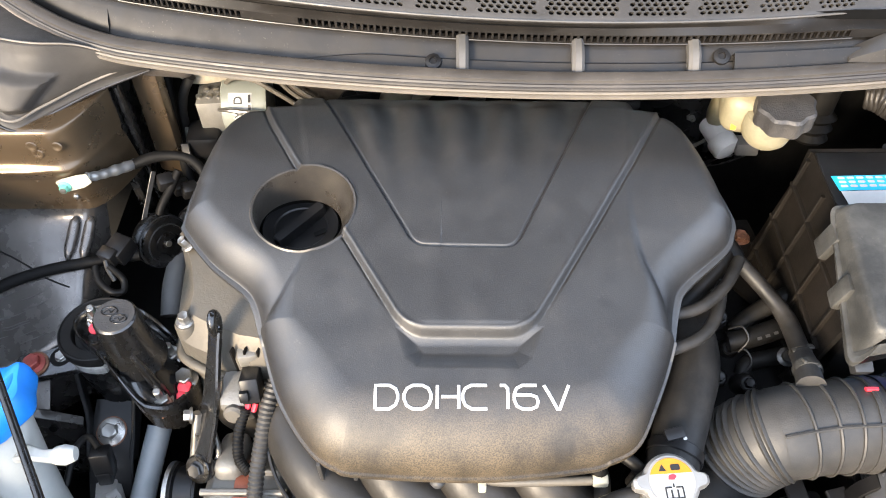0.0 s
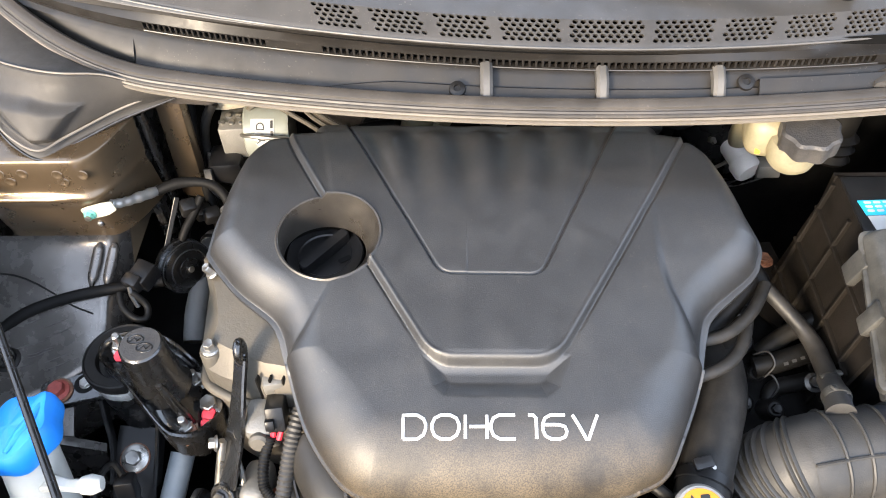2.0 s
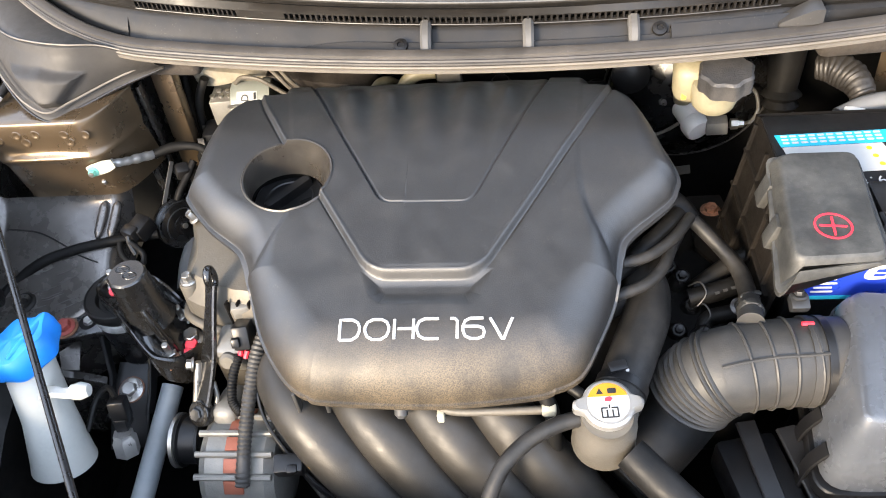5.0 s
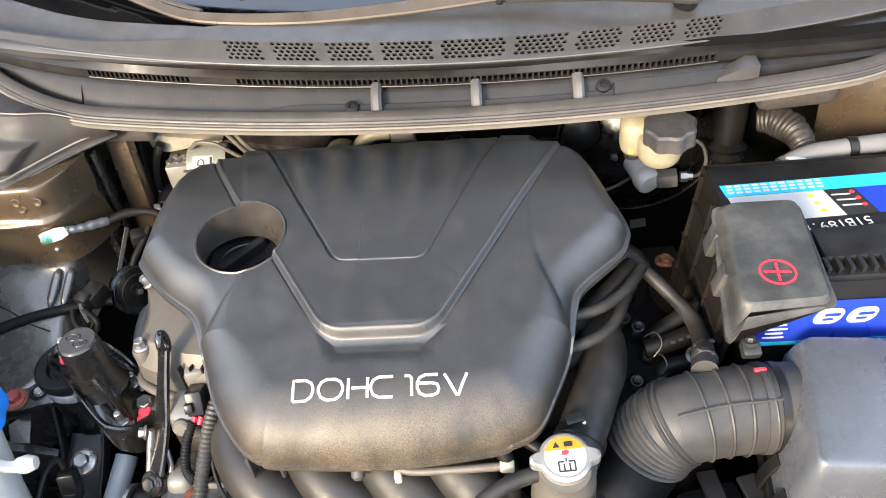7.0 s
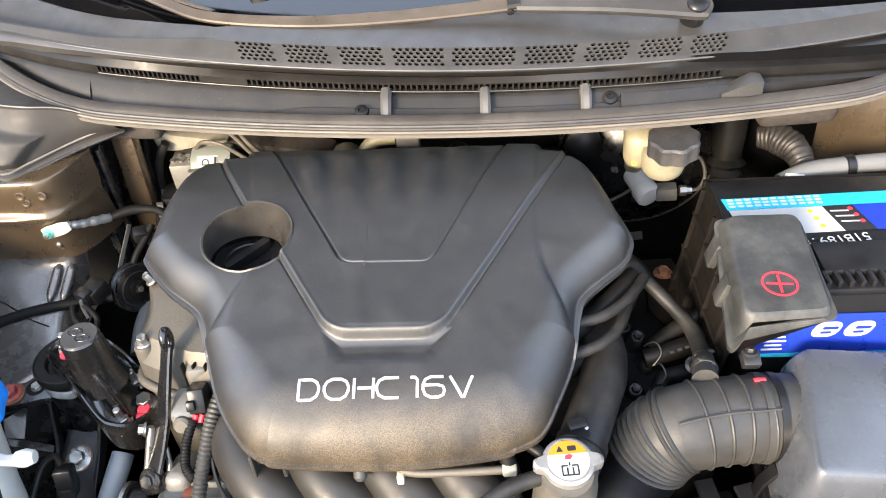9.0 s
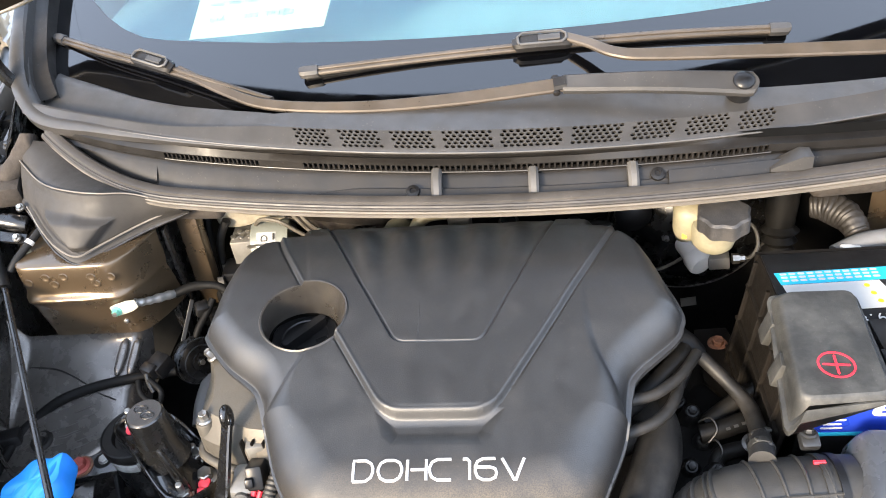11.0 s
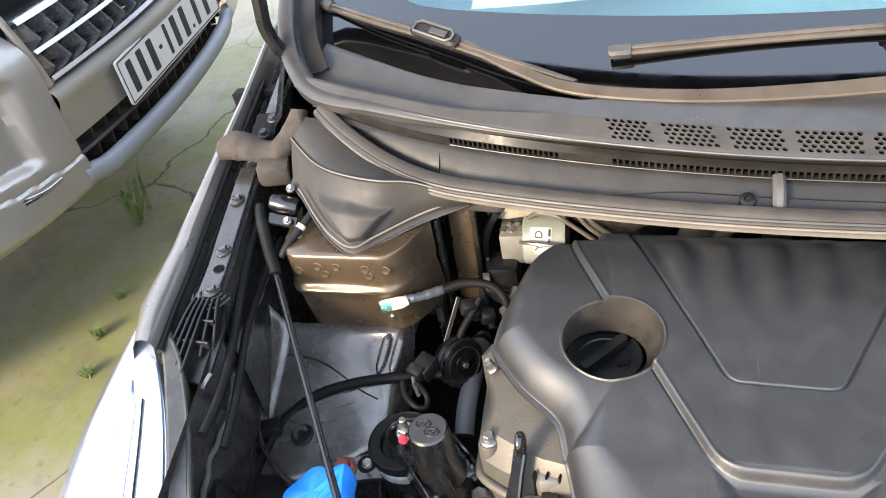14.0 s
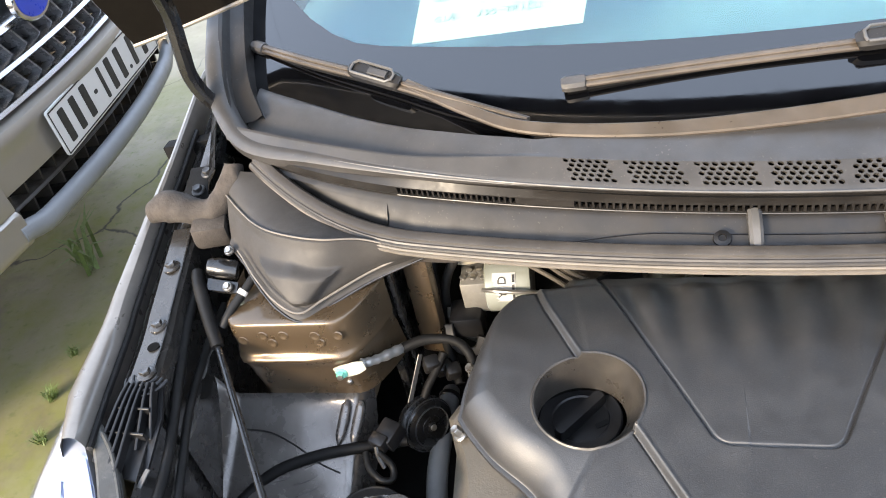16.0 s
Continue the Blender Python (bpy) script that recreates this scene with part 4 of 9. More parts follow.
WD = [(b - a).length for a, b in zip(WP, WP[1:])]
WS = np.concatenate([[0.0], np.cumsum(WD)])
NK = 40


def arch_at(x, k):
    """The wheel arch top: it runs on from the tower and ends at a slanting, turned-down edge."""
    end = float(np.interp(x, (-0.63, -0.53, -0.486, -0.44, -0.41, -0.385), (0.415, 0.467, 0.489, 0.515, 0.550, 0.60)))
    s_end = float(np.interp(-end, [-q.y for q in WP], WS))
    s = s_end * min(1.0, k / NK)
    y = float(np.interp(s, WS, [q.y for q in WP]))
    z = float(np.interp(s, WS, [q.z for q in WP]))
    drop = max(0, k - NK)
    low = smoothstep(0.690, 0.670, z)
    side = smoothstep(-0.450, -0.412, x)
    return Vector((x, y + 0.05 * side * side * (1 - low) - 0.004 * min(drop, 1), z - 0.085 * side * side * low - 0.02 * smoothstep(-0.60, -0.64, x) + 0.003 * math.sin(40 * x) * smoothstep(0.62, 0.5, y) - (0, 0.004, 0.03, 0.12)[drop]))


bm = bmesh.new()
sheet(bm, [[arch_at(x, k) + Vector((0, 0, 0.062 * smoothstep(-0.600, -0.634, x))) for x in np.linspace(-0.638, -0.424, 60)] for k in range(NK + 4)])
part("wheelhouse", bm, M_ARCH, tower, "dusty dark grey top of the wheel arch")
bm = bmesh.new()
tube(bm, [(q, y, float(np.interp(-y, [-k.y for k in WP], [k.z for k in WP])) + 0.003 * math.sin(40 * q) * smoothstep(0.62, 0.5, y)) for q, y in ((-0.598, 0.609), (-0.56, 0.606), (-0.533, 0.598), (-0.505, 0.585), (-0.483, 0.573), (-0.455, 0.563))], 0.0012, 6)
part("seam", bm, M_MATTE, tower)

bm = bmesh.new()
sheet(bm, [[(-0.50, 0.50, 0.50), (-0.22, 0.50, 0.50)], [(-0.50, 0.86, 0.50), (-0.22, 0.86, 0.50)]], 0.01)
solo("side_member", bm, M_MATTE, "chassis member beside the engine, coloured near black for shade", "chassis member", "structure")

# plastic side of the cowl over the tower
panel = thing("cowl_side_panel", (-0.47, 0.68, 0.85), "grey plastic cowl end panel with a pointed lower corner", "cowl panel")
UP = [Vector((-0.592, 0.812, 0.935)), Vector((-0.565, 0.797, 0.930))] + [lip(q) + Vector((0, 0.012, 0.004)) for q in (-0.53, -0.49, -0.45, -0.41, -0.37, -0.325)]
DN = [(-0.580, 0.738, 0.868), (-0.553, 0.711, 0.862), (-0.526, 0.680, 0.850), (-0.496, 0.653, 0.837), (-0.466, 0.643, 0.826), (-0.440, 0.664, 0.828), (-0.390, 0.697, 0.837), (-0.330, 0.718, 0.850)]
ED = [(-0.582, 0.772, 0.912), (-0.555, 0.745, 0.906), (-0.528, 0.720, 0.905), (-0.500, 0.702, 0.905), (-0.462, 0.688, 0.905), (-0.428, 0.682, 0.904), (-0.385, 0.690, 0.895), (-0.332, 0.692, 0.872)]
u, d, e_ = smooth_path(UP, 14), smooth_path(DN, 14), smooth_path(ED, 14)
NOSE = [(-0.520, 0.874), (-0.476, 0.838), (-0.452, 0.838), (-0.420, 0.866), (-0.47, 0.876)]
rows = []
for k in range(49):
    f = k / 48
    row = []
    for a, m_, b in zip(u, e_, d):
        if f <= 0.25:
            g = f / 0.25
            p = a.lerp(m_, g) + Vector((0, 0.004 * smoothstep(0.8, 1.0, g), 0.002 * math.sin(math.pi * g)))
        else:
            g = (f - 0.25) / 0.75
            p = m_.lerp(b, g) + Vector((0, -0.002 * math.sin(math.pi * min(1.0, g * 1.2)), 0.004 * smoothstep(0.12, 0.0, g) - 0.004))
            q = seg_dist(p.x, p.z, NOSE, True) * (1 if inside(p.x, p.z, NOSE) else -1)
            p = p + Vector((0, -0.013, 0.003)) * smoothstep(-0.004, 0.007, q)
            p = p + Vector((0, -0.006, 0.0)) * smoothstep(0.88, 0.94, g)
        row.append(p)
    rows.append(row)
bm = bmesh.new()
sheet(bm, rows, 0.003, (0, 0.6, -0.8))
part("moulding", bm, M_PANEL, panel)
bm = bmesh.new()
tube(bm, [p + Vector((0, 0.0, 0.0012)) for p in e_], 0.0011, 8, 1, False)
part("fold_edge", bm, M_SEALEDGE, panel, "thin worn fold line")
bm = bmesh.new()
tube(bm, [p + Vector((0, -0.0065, -0.003)) for p in d], 0.0015, 8, 1, False)
part("sealed_edge", bm, M_BAYDARK, panel)
bm = bmesh.new()
tube(bm, [p + Vector((0, -0.0050, 0.010)) for p in d[12:]], 0.0014, 8, 1, False)
part("lip", bm, M_SEALEDGE, panel, "thin pale lip along the panel edge")
bm = bmesh.new()
lathe(bm, [(0.0190, 0.0), (0.0188, 0.0016), (0.0172, 0.0018), (0.0168, 0.0004), (0.004, 0.0008), (0.0005, 0.0008)], 32, (-0.4031, 0.7190, 0.8592), (0.10, -0.72, 0.68))
part("round_plug", bm, M_PANEL, panel, "flat round blanking plug")
# brown painted brace beside the servo unit
bm = bmesh.new()
box(bm, (-0.360, 0.757, 0.755), (0.036, 0.020, 0.20), (-4, 0, -10), 0.006)
solo("brace", bm, M_BAY, "bronze painted upright brace by the bulkhead", "brace", "structure")
bm = bmesh.new()
box(bm, (-0.405, 0.76, 0.72), (0.012, 0.12, 0.26), (0, 0, 6), 0.004)
box(bm, (-0.388, 0.735, 0.70), (0.006, 0.02, 0.22), (0, 0, 6), 0.002)
solo("tower_flank", bm, M_BAYDARK, "dark folded flank of the strut tower", "panel", "structure")


def rail_z(y):
    return float(np.interp(y, (0.0, 0.3, 0.463, 0.549, 0.616, 0.82, 1.05), (0.775, 0.808, 0.824, 0.831, 0.838, 0.882, 0.93)))


def fx(y):
    """How far out the inner edge of the fender lies."""
    return float(np.interp(y, (0.0, 0.2, 0.455, 0.53, 0.645, 0.765, 0.88, 1.1), (-0.58, -0.62, -0.655, -0.670, -0.687, -0.698, -0.706, -0.724)))


fender = thing("fender", (-0.7, 0.6, 0.7), "grey-brown metallic front fender, top edge by the bonnet gap", "fender", kind="structure")
YF = np.linspace(0.462, 1.25, 26)
bm = bmesh.new()
prof = [(0.012, -0.055), (0.006, -0.030), (0.004, -0.006), (0.001, 0.003), (-0.005, 0.009), (-0.015, 0.011), (-0.030, 0.009), (-0.047, -0.004), (-0.075, -0.045), (-0.10, -0.12), (-0.11, -0.35)]
fw = lambda y: float(np.interp(y, (0.46, 0.53, 0.62, 0.74, 0.88, 1.0), (0.6, 0.9, 0.7, 0.5, 0.30, 0.30)))
sheet(bm, [[(fx(y) + a * fw(y), y, rail_z(y) + b + 0.004) for y in YF] for a, b in prof])
part("outer_skin", bm, M_PAINT, fender)
bm = bmesh.new()
tube(bm, [(fx(y) + 0.0065, y, rail_z(y) - 0.003) for y in np.linspace(0.462, 0.95, 20)], 0.0038, 8, 1, False)
part("edge_seal", bm, M_RUBBER, fender, "black rubber edge strip")
rail = thing("fender_rail", (-0.63, 0.5, 0.8), "black painted upper rail with gutter and bolt flange", "rail", kind="structure")
YR = np.linspace(0.525, 1.0, 40)
bm = bmesh.new()
prof = [(0.008, -0.030), (0.010, -0.020), (0.013, -0.017), (0.0145, -0.013), (0.017, -0.0125), (0.0185, -0.017), (0.031, -0.016), (0.034, -0.008), (0.038, -0.001), (0.060, 0.0), (0.065, -0.003), (0.067, -0.02), (0.066, -0.08), (0.064, -0.25)]
sheet(bm, [[(fx(y) + a * (1 if y < 0.6 else 1 - 0.5 * (y - 0.6)), y, rail_z(y) + b) for y in YR] for a, b in prof])
part("gutter", bm, M_BAYDARK, rail)
bm = bmesh.new()
ribbon(bm, [(fx(y) + 0.047 * (1 if y < 0.6 else 1 - 0.5 * (y - 0.6)), y, rail_z(y) + 0.003) for y in (0.535, 0.56, 0.60, 0.64, 0.70, 0.76)], 0.026, 0.004, 4)
part("flange_plate", bm, M_BAYDARK, rail)
for x, y in ((-0.619, 0.549), (-0.634, 0.616), (-0.648, 0.70)):
    bolt(rail, (x, y, rail_z(y) + 0.005), material=M_BAYDARK, af=0.011, flange=0.011, label="dark flanged bolt")
bm = bmesh.new()
lathe(bm, [(0.007, 0.0), (0.007, 0.0008), (0.001, 0.0008)], 20, (-0.627, 0.586, rail_z(0.586) + 0.0052))
part("hole", bm, M_VOID, rail)
# ribbed plastic end of the headlamp on the rail
lampend = thing("headlamp_bracket", (-0.60, 0.5, 0.81), "black ribbed plastic headlamp mounting arm", "bracket")
BB = Vector((-0.619, 0.549, 0.835))
for k in range(6):
    bm = bmesh.new()
    a = BB + Vector((-0.0150 + 0.0062 * k, -0.012, -0.001))
    b = Vector((-0.650 + 0.0105 * k, 0.458 - 0.004 * k + 0.002 * k * k * (k > 3), 0.802))
    ribbon(bm, [a, a.lerp(b, 0.3) + Vector((0, 0, 0.003)), b], 0.0032, 0.012, 3)
    part("rib", bm, M_BLACK, lampend)
for k in range(3):
    bm = bmesh.new()
    r = 0.0150 + 0.0055 * k
    tube(bm, [BB + Vector((r * math.cos(q), r * math.sin(q), 0.001 - 0.0022 * k)) for q in np.linspace(radians(185), radians(350), 16)], 0.0017, 6, 1, False)
    part("ring_rib", bm, M_BLACK, lampend)
for k in range(2):
    bm = bmesh.new()
    f = 0.34 + 0.30 * k
    a = (BB + Vector((-0.016, -0.012, 0))).lerp(Vector((-0.650, 0.458, 0.802)), f)
    b = (BB + Vector((0.018, -0.012, 0))).lerp(Vector((-0.596, 0.452, 0.802)), f)
    ribbon(bm, [a, b], 0.003, 0.010, 1, smooth=False)
    part("cross_rib", bm, M_BLACK, lampend)
bm = bmesh.new()
sheet(bm, [[(-0.636, 0.540, 0.828), (-0.600, 0.545, 0.828)], [(-0.650, 0.500, 0.808), (-0.592, 0.510, 0.812)], [(-0.656, 0.455, 0.794), (-0.588, 0.440, 0.793)]], 0.004)
part("base_plate", bm, M_BLACK, lampend)
bm = bmesh.new()
ribbon(bm, [(-0.585, 0.452, 0.801), (-0.587, 0.444, 0.799), (-0.590, 0.434, 0.795)], 0.006, 0.002, 4)
part("scuff", bm, M_TAB, lampend, "pale scuffed edge")
lamp = thing("headlamp", (-0.66, 0.3, 0.75), "clear headlamp swept back along the fender, bright chrome inside", "headlamp")
INNER = smooth_path([(-0.678, 0.486, 0.815), (-0.658, 0.458, 0.806), (-0.634, 0.420, 0.792), (-0.607, 0.370, 0.779), (-0.578, 0.310, 0.768), (-0.548, 0.250, 0.760), (-0.50, 0.15, 0.75)], 5)
OUTER = smooth_path([(-0.716, 0.522, 0.812), (-0.742, 0.488, 0.778), (-0.762, 0.446, 0.747), (-0.768, 0.388, 0.724), (-0.762, 0.320, 0.704), (-0.748, 0.250, 0.692), (-0.72, 0.15, 0.68)], 5)
bm = bmesh.new()
rows = [[p + Vector((0.004, 0.0, -0.035)) for p in INNER], [p + Vector((0.001, 0, -0.006)) for p in INNER]]
for f in (0.0, 0.12, 0.3, 0.5, 0.7, 0.86, 1.0):
    rows.append([a.lerp(b, f) + Vector((0, 0, 0.016 * math.sin(math.pi * f) * smoothstep(0.52, 0.44, a.y))) for a, b in zip(INNER, OUTER)])
rows += [[p + Vector((-0.012, 0, -0.03)) for p in OUTER], [p + Vector((-0.014, 0, -0.14)) for p in OUTER]]
sheet(bm, rows)
part("lens", bm, M_LAMP, lamp)
# Two coloured strips stand in for the bluish reflections on the lens.
bm = bmesh.new()
rows = []
for f in (0.02, 0.06, 0.11, 0.155):
    rows.append([a.lerp(b, f) + Vector((0, 0, 0.0025 + 0.016 * math.sin(math.pi * f) * smoothstep(0.52, 0.44, a.y))) for a, b in zip(INNER[5:], OUTER[5:])])
sheet(bm, rows)
part("reflection_stripe", bm, M_GLINT, lamp, "bluish reflection painted along the lens")
bm = bmesh.new()
rows = []
for f, up in ((0.31, 0.0), (0.36, 0.0022), (0.43, 0.0022), (0.50, 0.0)):
    rows.append([a.lerp(b, f if i > 2 else 0.40 + (f - 0.40) * (0.2 + 0.27 * i)) + Vector((0, 0, up + 0.0005 + 0.016 * math.sin(math.pi * f) * smoothstep(0.52, 0.44, a.y))) for i, (a, b) in enumerate(zip(INNER[9:], OUTER[9:]))])
sheet(bm, rows)
part("reflection_band", bm, M_GLINT, lamp, "lavender reflection painted on the lens")
bm = bmesh.new()
tube(bm, [a.lerp(b, 0.235) + Vector((0, 0, 0.0012 + 0.016 * math.sin(math.pi * 0.235) * smoothstep(0.52, 0.44, a.y))) for a, b in zip(INNER[11:], OUTER[11:])], 0.0011, 6, 1, False)
part("dark_lens_line", bm, M_BLACK, lamp, "thin dark line in the lens")
bm = bmesh.new()
ribbon(bm, [(-0.660, 0.490, 0.817), (-0.640, 0.464, 0.806), (-0.616, 0.422, 0.792), (-0.590, 0.370, 0.778), (-0.561, 0.310, 0.767), (-0.531, 0.250, 0.759), (-0.485, 0.15, 0.75)], 0.026, 0.016, 5, widths=[0.016, 0.026, 0.026, 0.026])
part("housing_edge", bm, M_TERM, lamp, "dusty black rubber edge strip")
bm = bmesh.new()
tube(bm, [(-0.646, 0.482, 0.8205), (-0.628, 0.462, 0.811), (-0.603, 0.420, 0.797), (-0.577, 0.370, 0.783), (-0.548, 0.310, 0.772), (-0.518, 0.250, 0.764)], 0.0028, 8)
part("bead", bm, M_TERM, lamp)

# dark liner and cables under the rail
bm = bmesh.new()
sheet(bm, [[(fx(y) + a, y, rail_z(y) + b) for y in np.linspace(0.15, 0.85, 14)] for a, b in ((0.061, -0.02), (0.060, -0.06), (0.058, -0.13), (0.056, -0.20), (0.055, -0.40))])
solo("wing_liner", bm, M_BAYDARK, "black inner wing below the rail", "inner wing", "structure")
for k, (dx, dz, r) in enumerate(((0.074, -0.030, 0.006), (0.088, -0.058, 0.005))):
    bm = bmesh.new()
    tube(bm, [(fx(y) + dx + 0.006 * math.sin(17 * y + k), y, rail_z(y) + dz + 0.008 * math.sin(11 * y + 2 * k)) for y in (0.70, 0.64, 0.58, 0.53, 0.48, 0.43, 0.385)], r, 10)
    solo("wiring_loom", bm, M_RUBBER, "taped black cable running below the fender rail", "cable", group="cables below the rail")

bm = bmesh.new()
h_low = round_poly([(-0.660, 0.425), (-0.655, 0.16), (-0.490, 0.16), (-0.560, 0.39)], 0.02, 4)
h_top = round_poly([(-0.648, 0.410), (-0.640, 0.17), (-0.515, 0.17), (-0.580, 0.38)], 0.015, 4)
loft(bm, h_low, h_top, [(0, 0.56), (0.2, 0.66), (0.7, 0.690), (1.0, 0.696)])
house = thing("headlamp_housing", (-0.6, 0.33, 0.62), "black plastic back of the headlamp below the rail", "headlamp housing")
part("shell", bm, M_BLACK, house)
for k in range(4):
    bm = bmesh.new()
    ribbon(bm, [(-0.64 + 0.018 * k, 0.38, 0.696), (-0.636 + 0.018 * k, 0.32, 0.699), (-0.632 + 0.018 * k, 0.23, 0.696)], 0.004, 0.010, 3)
    part("rib", bm, M_BLACK, house)
wb = thing("wing_bracket", (-0.61, 0.47, 0.6), "folded black steel bracket with a square hole", "bracket")
bm = bmesh.new()
ribbon(bm, [(-0.640, 0.520, 0.612), (-0.622, 0.474, 0.602), (-0.590, 0.440, 0.592), (-0.550, 0.415, 0.580)], 0.045, 0.004, 5)
part("plate", bm, M_BAYDARK, wb)
bm = bmesh.new()
ribbon(bm, [(-0.628, 0.545, 0.625), (-0.600, 0.490, 0.618), (-0.568, 0.458, 0.605), (-0.530, 0.438, 0.590)], 0.006, 0.022, 5)
part("flange", bm, M_BAYDARK, wb)
bm = bmesh.new()
box(bm, (-0.622, 0.473, 0.6045), (0.011, 0.011, 0.001), (0, 0, 35), 0)
part("square_hole", bm, M_VOID, wb)
bm = bmesh.new()
tube(bm, [(fx(y) + 0.064 + 0.003 * math.sin(60 * y) + 0.0015 * math.sin(173 * y), y, rail_z(y) - 0.088 - 0.02 * (0.66 - y)) for y in np.linspace(0.66, 0.30, 60)], 0.0036, 8, 1, False)
solo("panel_seam", bm, M_TAB, "rough sealed seam along the inner wing", "seam", "structure")

# bonnet prop with its foam sleeve
prop = thing("bonnet_prop", (-0.612, 0.685, 0.84), "thin black bonnet prop rod with a grip sleeve", "prop rod")
a, dirn = Vector((-0.571, 0.615, 0.808)), Vector((0.5215, -0.836, -0.171))
bm = bmesh.new()
tube(bm, [a - dirn * 0.01, a + dirn * 0.66], 0.0042, 12, smooth=False)
part("rod", bm, M_GLOSS, prop)
bm = bmesh.new()
tube(bm, [(-0.618, 0.702, 0.850), (-0.612, 0.687, 0.845), (-0.600, 0.664, 0.834), (-0.586, 0.640, 0.822), (-0.571, 0.615, 0.808)], [0.0072, 0.0082, 0.0082, 0.0082, 0.0078], 14)
part("sleeve", bm, M_RUBBER, prop, "black rubber grip sleeve")

# hinge, foam block and small fittings at the rear corner
foam = thing("foam_block", (-0.65, 0.78, 0.89), "weathered brown foam seal stuffed by the hinge", "foam")
bm = bmesh.new()
tube(bm, [(-0.690, 0.765, 0.900), (-0.665, 0.772, 0.902), (-0.635, 0.768, 0.895), (-0.605, 0.772, 0.895), (-0.582, 0.788, 0.915), (-0.575, 0.805, 0.935)], [0.014, 0.0215, 0.017, 0.014, 0.016, 0.012], 16)
for v in bm.verts:
    v.co += Vector(noise.noise_vector(v.co * 45)) * 0.005
part("block", bm, M_FOAM, foam)
bm = bmesh.new()
box(bm, (-0.612, 0.752, 0.872), (0.045, 0.026, 0.04), (10, 8, 20), 0.008)
for v in bm.verts:
    v.co += Vector(noise.noise_vector(v.co * 40)) * 0.004
part("wad", bm, M_FOAM, foam)
bm = bmesh.new()
sheet(bm, [[(-0.600, 0.80, 0.935), (-0.615, 0.86, 0.957), (-0.632, 0.93, 0.985), (-0.650, 1.02, 1.03)], [(-0.618, 0.80, 0.915), (-0.632, 0.86, 0.935), (-0.648, 0.93, 0.960), (-0.664, 1.02, 1.00)],
           [(-0.632, 0.80, 0.880), (-0.648, 0.86, 0.888), (-0.664, 0.93, 0.905), (-0.678, 1.02, 0.94)], [(-0.690, 0.80, 0.866), (-0.698, 0.86, 0.874), (-0.704, 0.93, 0.885), (-0.712, 1.02, 0.90)]], 0.003)
solo("hinge_recess", bm, M_GLOSS, "glossy black folded metal beside the bonnet hinge", "panel", "structure")
hinge = thing("gooseneck_bracket", (-0.655, 0.83, 0.885), "dark bronze gooseneck bracket carrying the bonnet", "bracket")
bm = bmesh.new()
box(bm, (-0.655, 0.835, 0.884), (0.05, 0.08, 0.005), (12, 0, 6), 0.002)
part("base", bm, M_MATTE, hinge)
bm = bmesh.new()
ribbon(bm, [(-0.600, 0.915, 0.950), (-0.609, 0.895, 0.966), (-0.622, 0.882, 0.992), (-0.628, 0.876, 1.025), (-0.622, 0.871, 1.06), (-0.613, 0.866, 1.11), (-0.608, 0.85, 1.16)], 0.020, 0.016, 6, (1, 0, 0))
part("arm", bm, M_GLOSS, hinge)
for p in ((-0.652, 0.821, 0.889), (-0.648, 0.851, 0.896)):
    bolt(hinge, p, (0, -0.2, 1), M_WIRE, af=0.011)
relay = thing("relay", (-0.575, 0.705, 0.83), "small black fitting with two wires by the tower", "relay")
bm = bmesh.new()
lathe(bm, [(0.0105, -0.020), (0.0125, -0.018), (0.0125, 0.006), (0.0110, 0.008), (0.0110, 0.014), (0.0085, 0.018), (0.001, 0.0185)], 24, (-0.583, 0.703, 0.853), (-0.85, -0.15, 0.35))
part("housing", bm, M_GLOSS, relay)
bm = bmesh.new()
sheet(bm, [[(-0.602, 0.694, 0.846), (-0.560, 0.688, 0.842)], [(-0.600, 0.680, 0.840), (-0.560, 0.676, 0.836)]], 0.003)
part("foot", bm, M_GLOSS, relay)
for at in ((-0.571, 0.681, 0.842), (-0.575, 0.720, 0.866)):
    bolt(relay, at, (0, -0.5, 0.8), M_STEEL, af=0.008, head=0.006, flange=0.0065, label="small plated screw")
bm = bmesh.new()
tube(bm, [(-0.532, 0.704, 0.853), (-0.545, 0.68, 0.842), (-0.562, 0.655, 0.828), (-0.572, 0.640, 0.815)], 0.0055, 10)
part("wire", bm, M_RUBBER, relay)
bm = bmesh.new()
lathe(bm, [(0.0058, -0.003), (0.0061, -0.003), (0.0061, 0.003), (0.0058, 0.003)], 16, (-0.5495, 0.673, 0.839), (-0.45, -0.78, -0.42), caps=False)
part("tape", bm, M_WHITE, relay, "white tape band")
bm = bmesh.new()
box(bm, (-0.556, 0.668, 0.826), (0.016, 0.010, 0.006), (0, 20, 30), 0.001)
part("clip", bm, M_CREAM, relay)

# open bonnet overhead
hood = thing("bonnet", (0.12, 0.8, 1.14), "open bonnet seen from below, underside coloured near black for shade", "bonnet")
bm = bmesh.new()
XH = np.linspace(-0.742, 0.982, 45)


def hood_at(x, s):
    k = abs(x - 0.12) / 0.862
    y0 = 0.775 + 0.182 * min(1.0, k / 0.85) ** 2.2
    z0 = float(np.interp(k, (0, 0.3, 0.5, 0.70, 0.85, 0.93, 1.0), (1.165, 1.155, 1.145, 1.115, 1.068, 1.052, 1.040)))
    return Vector((0.12 + (x - 0.12) * (1 - 0.10 * s), y0 - 0.46 * s - 0.06 * s * s - 0.10 * s * k * k, z0 + 1.0 * s - 0.02 * s * k * k))


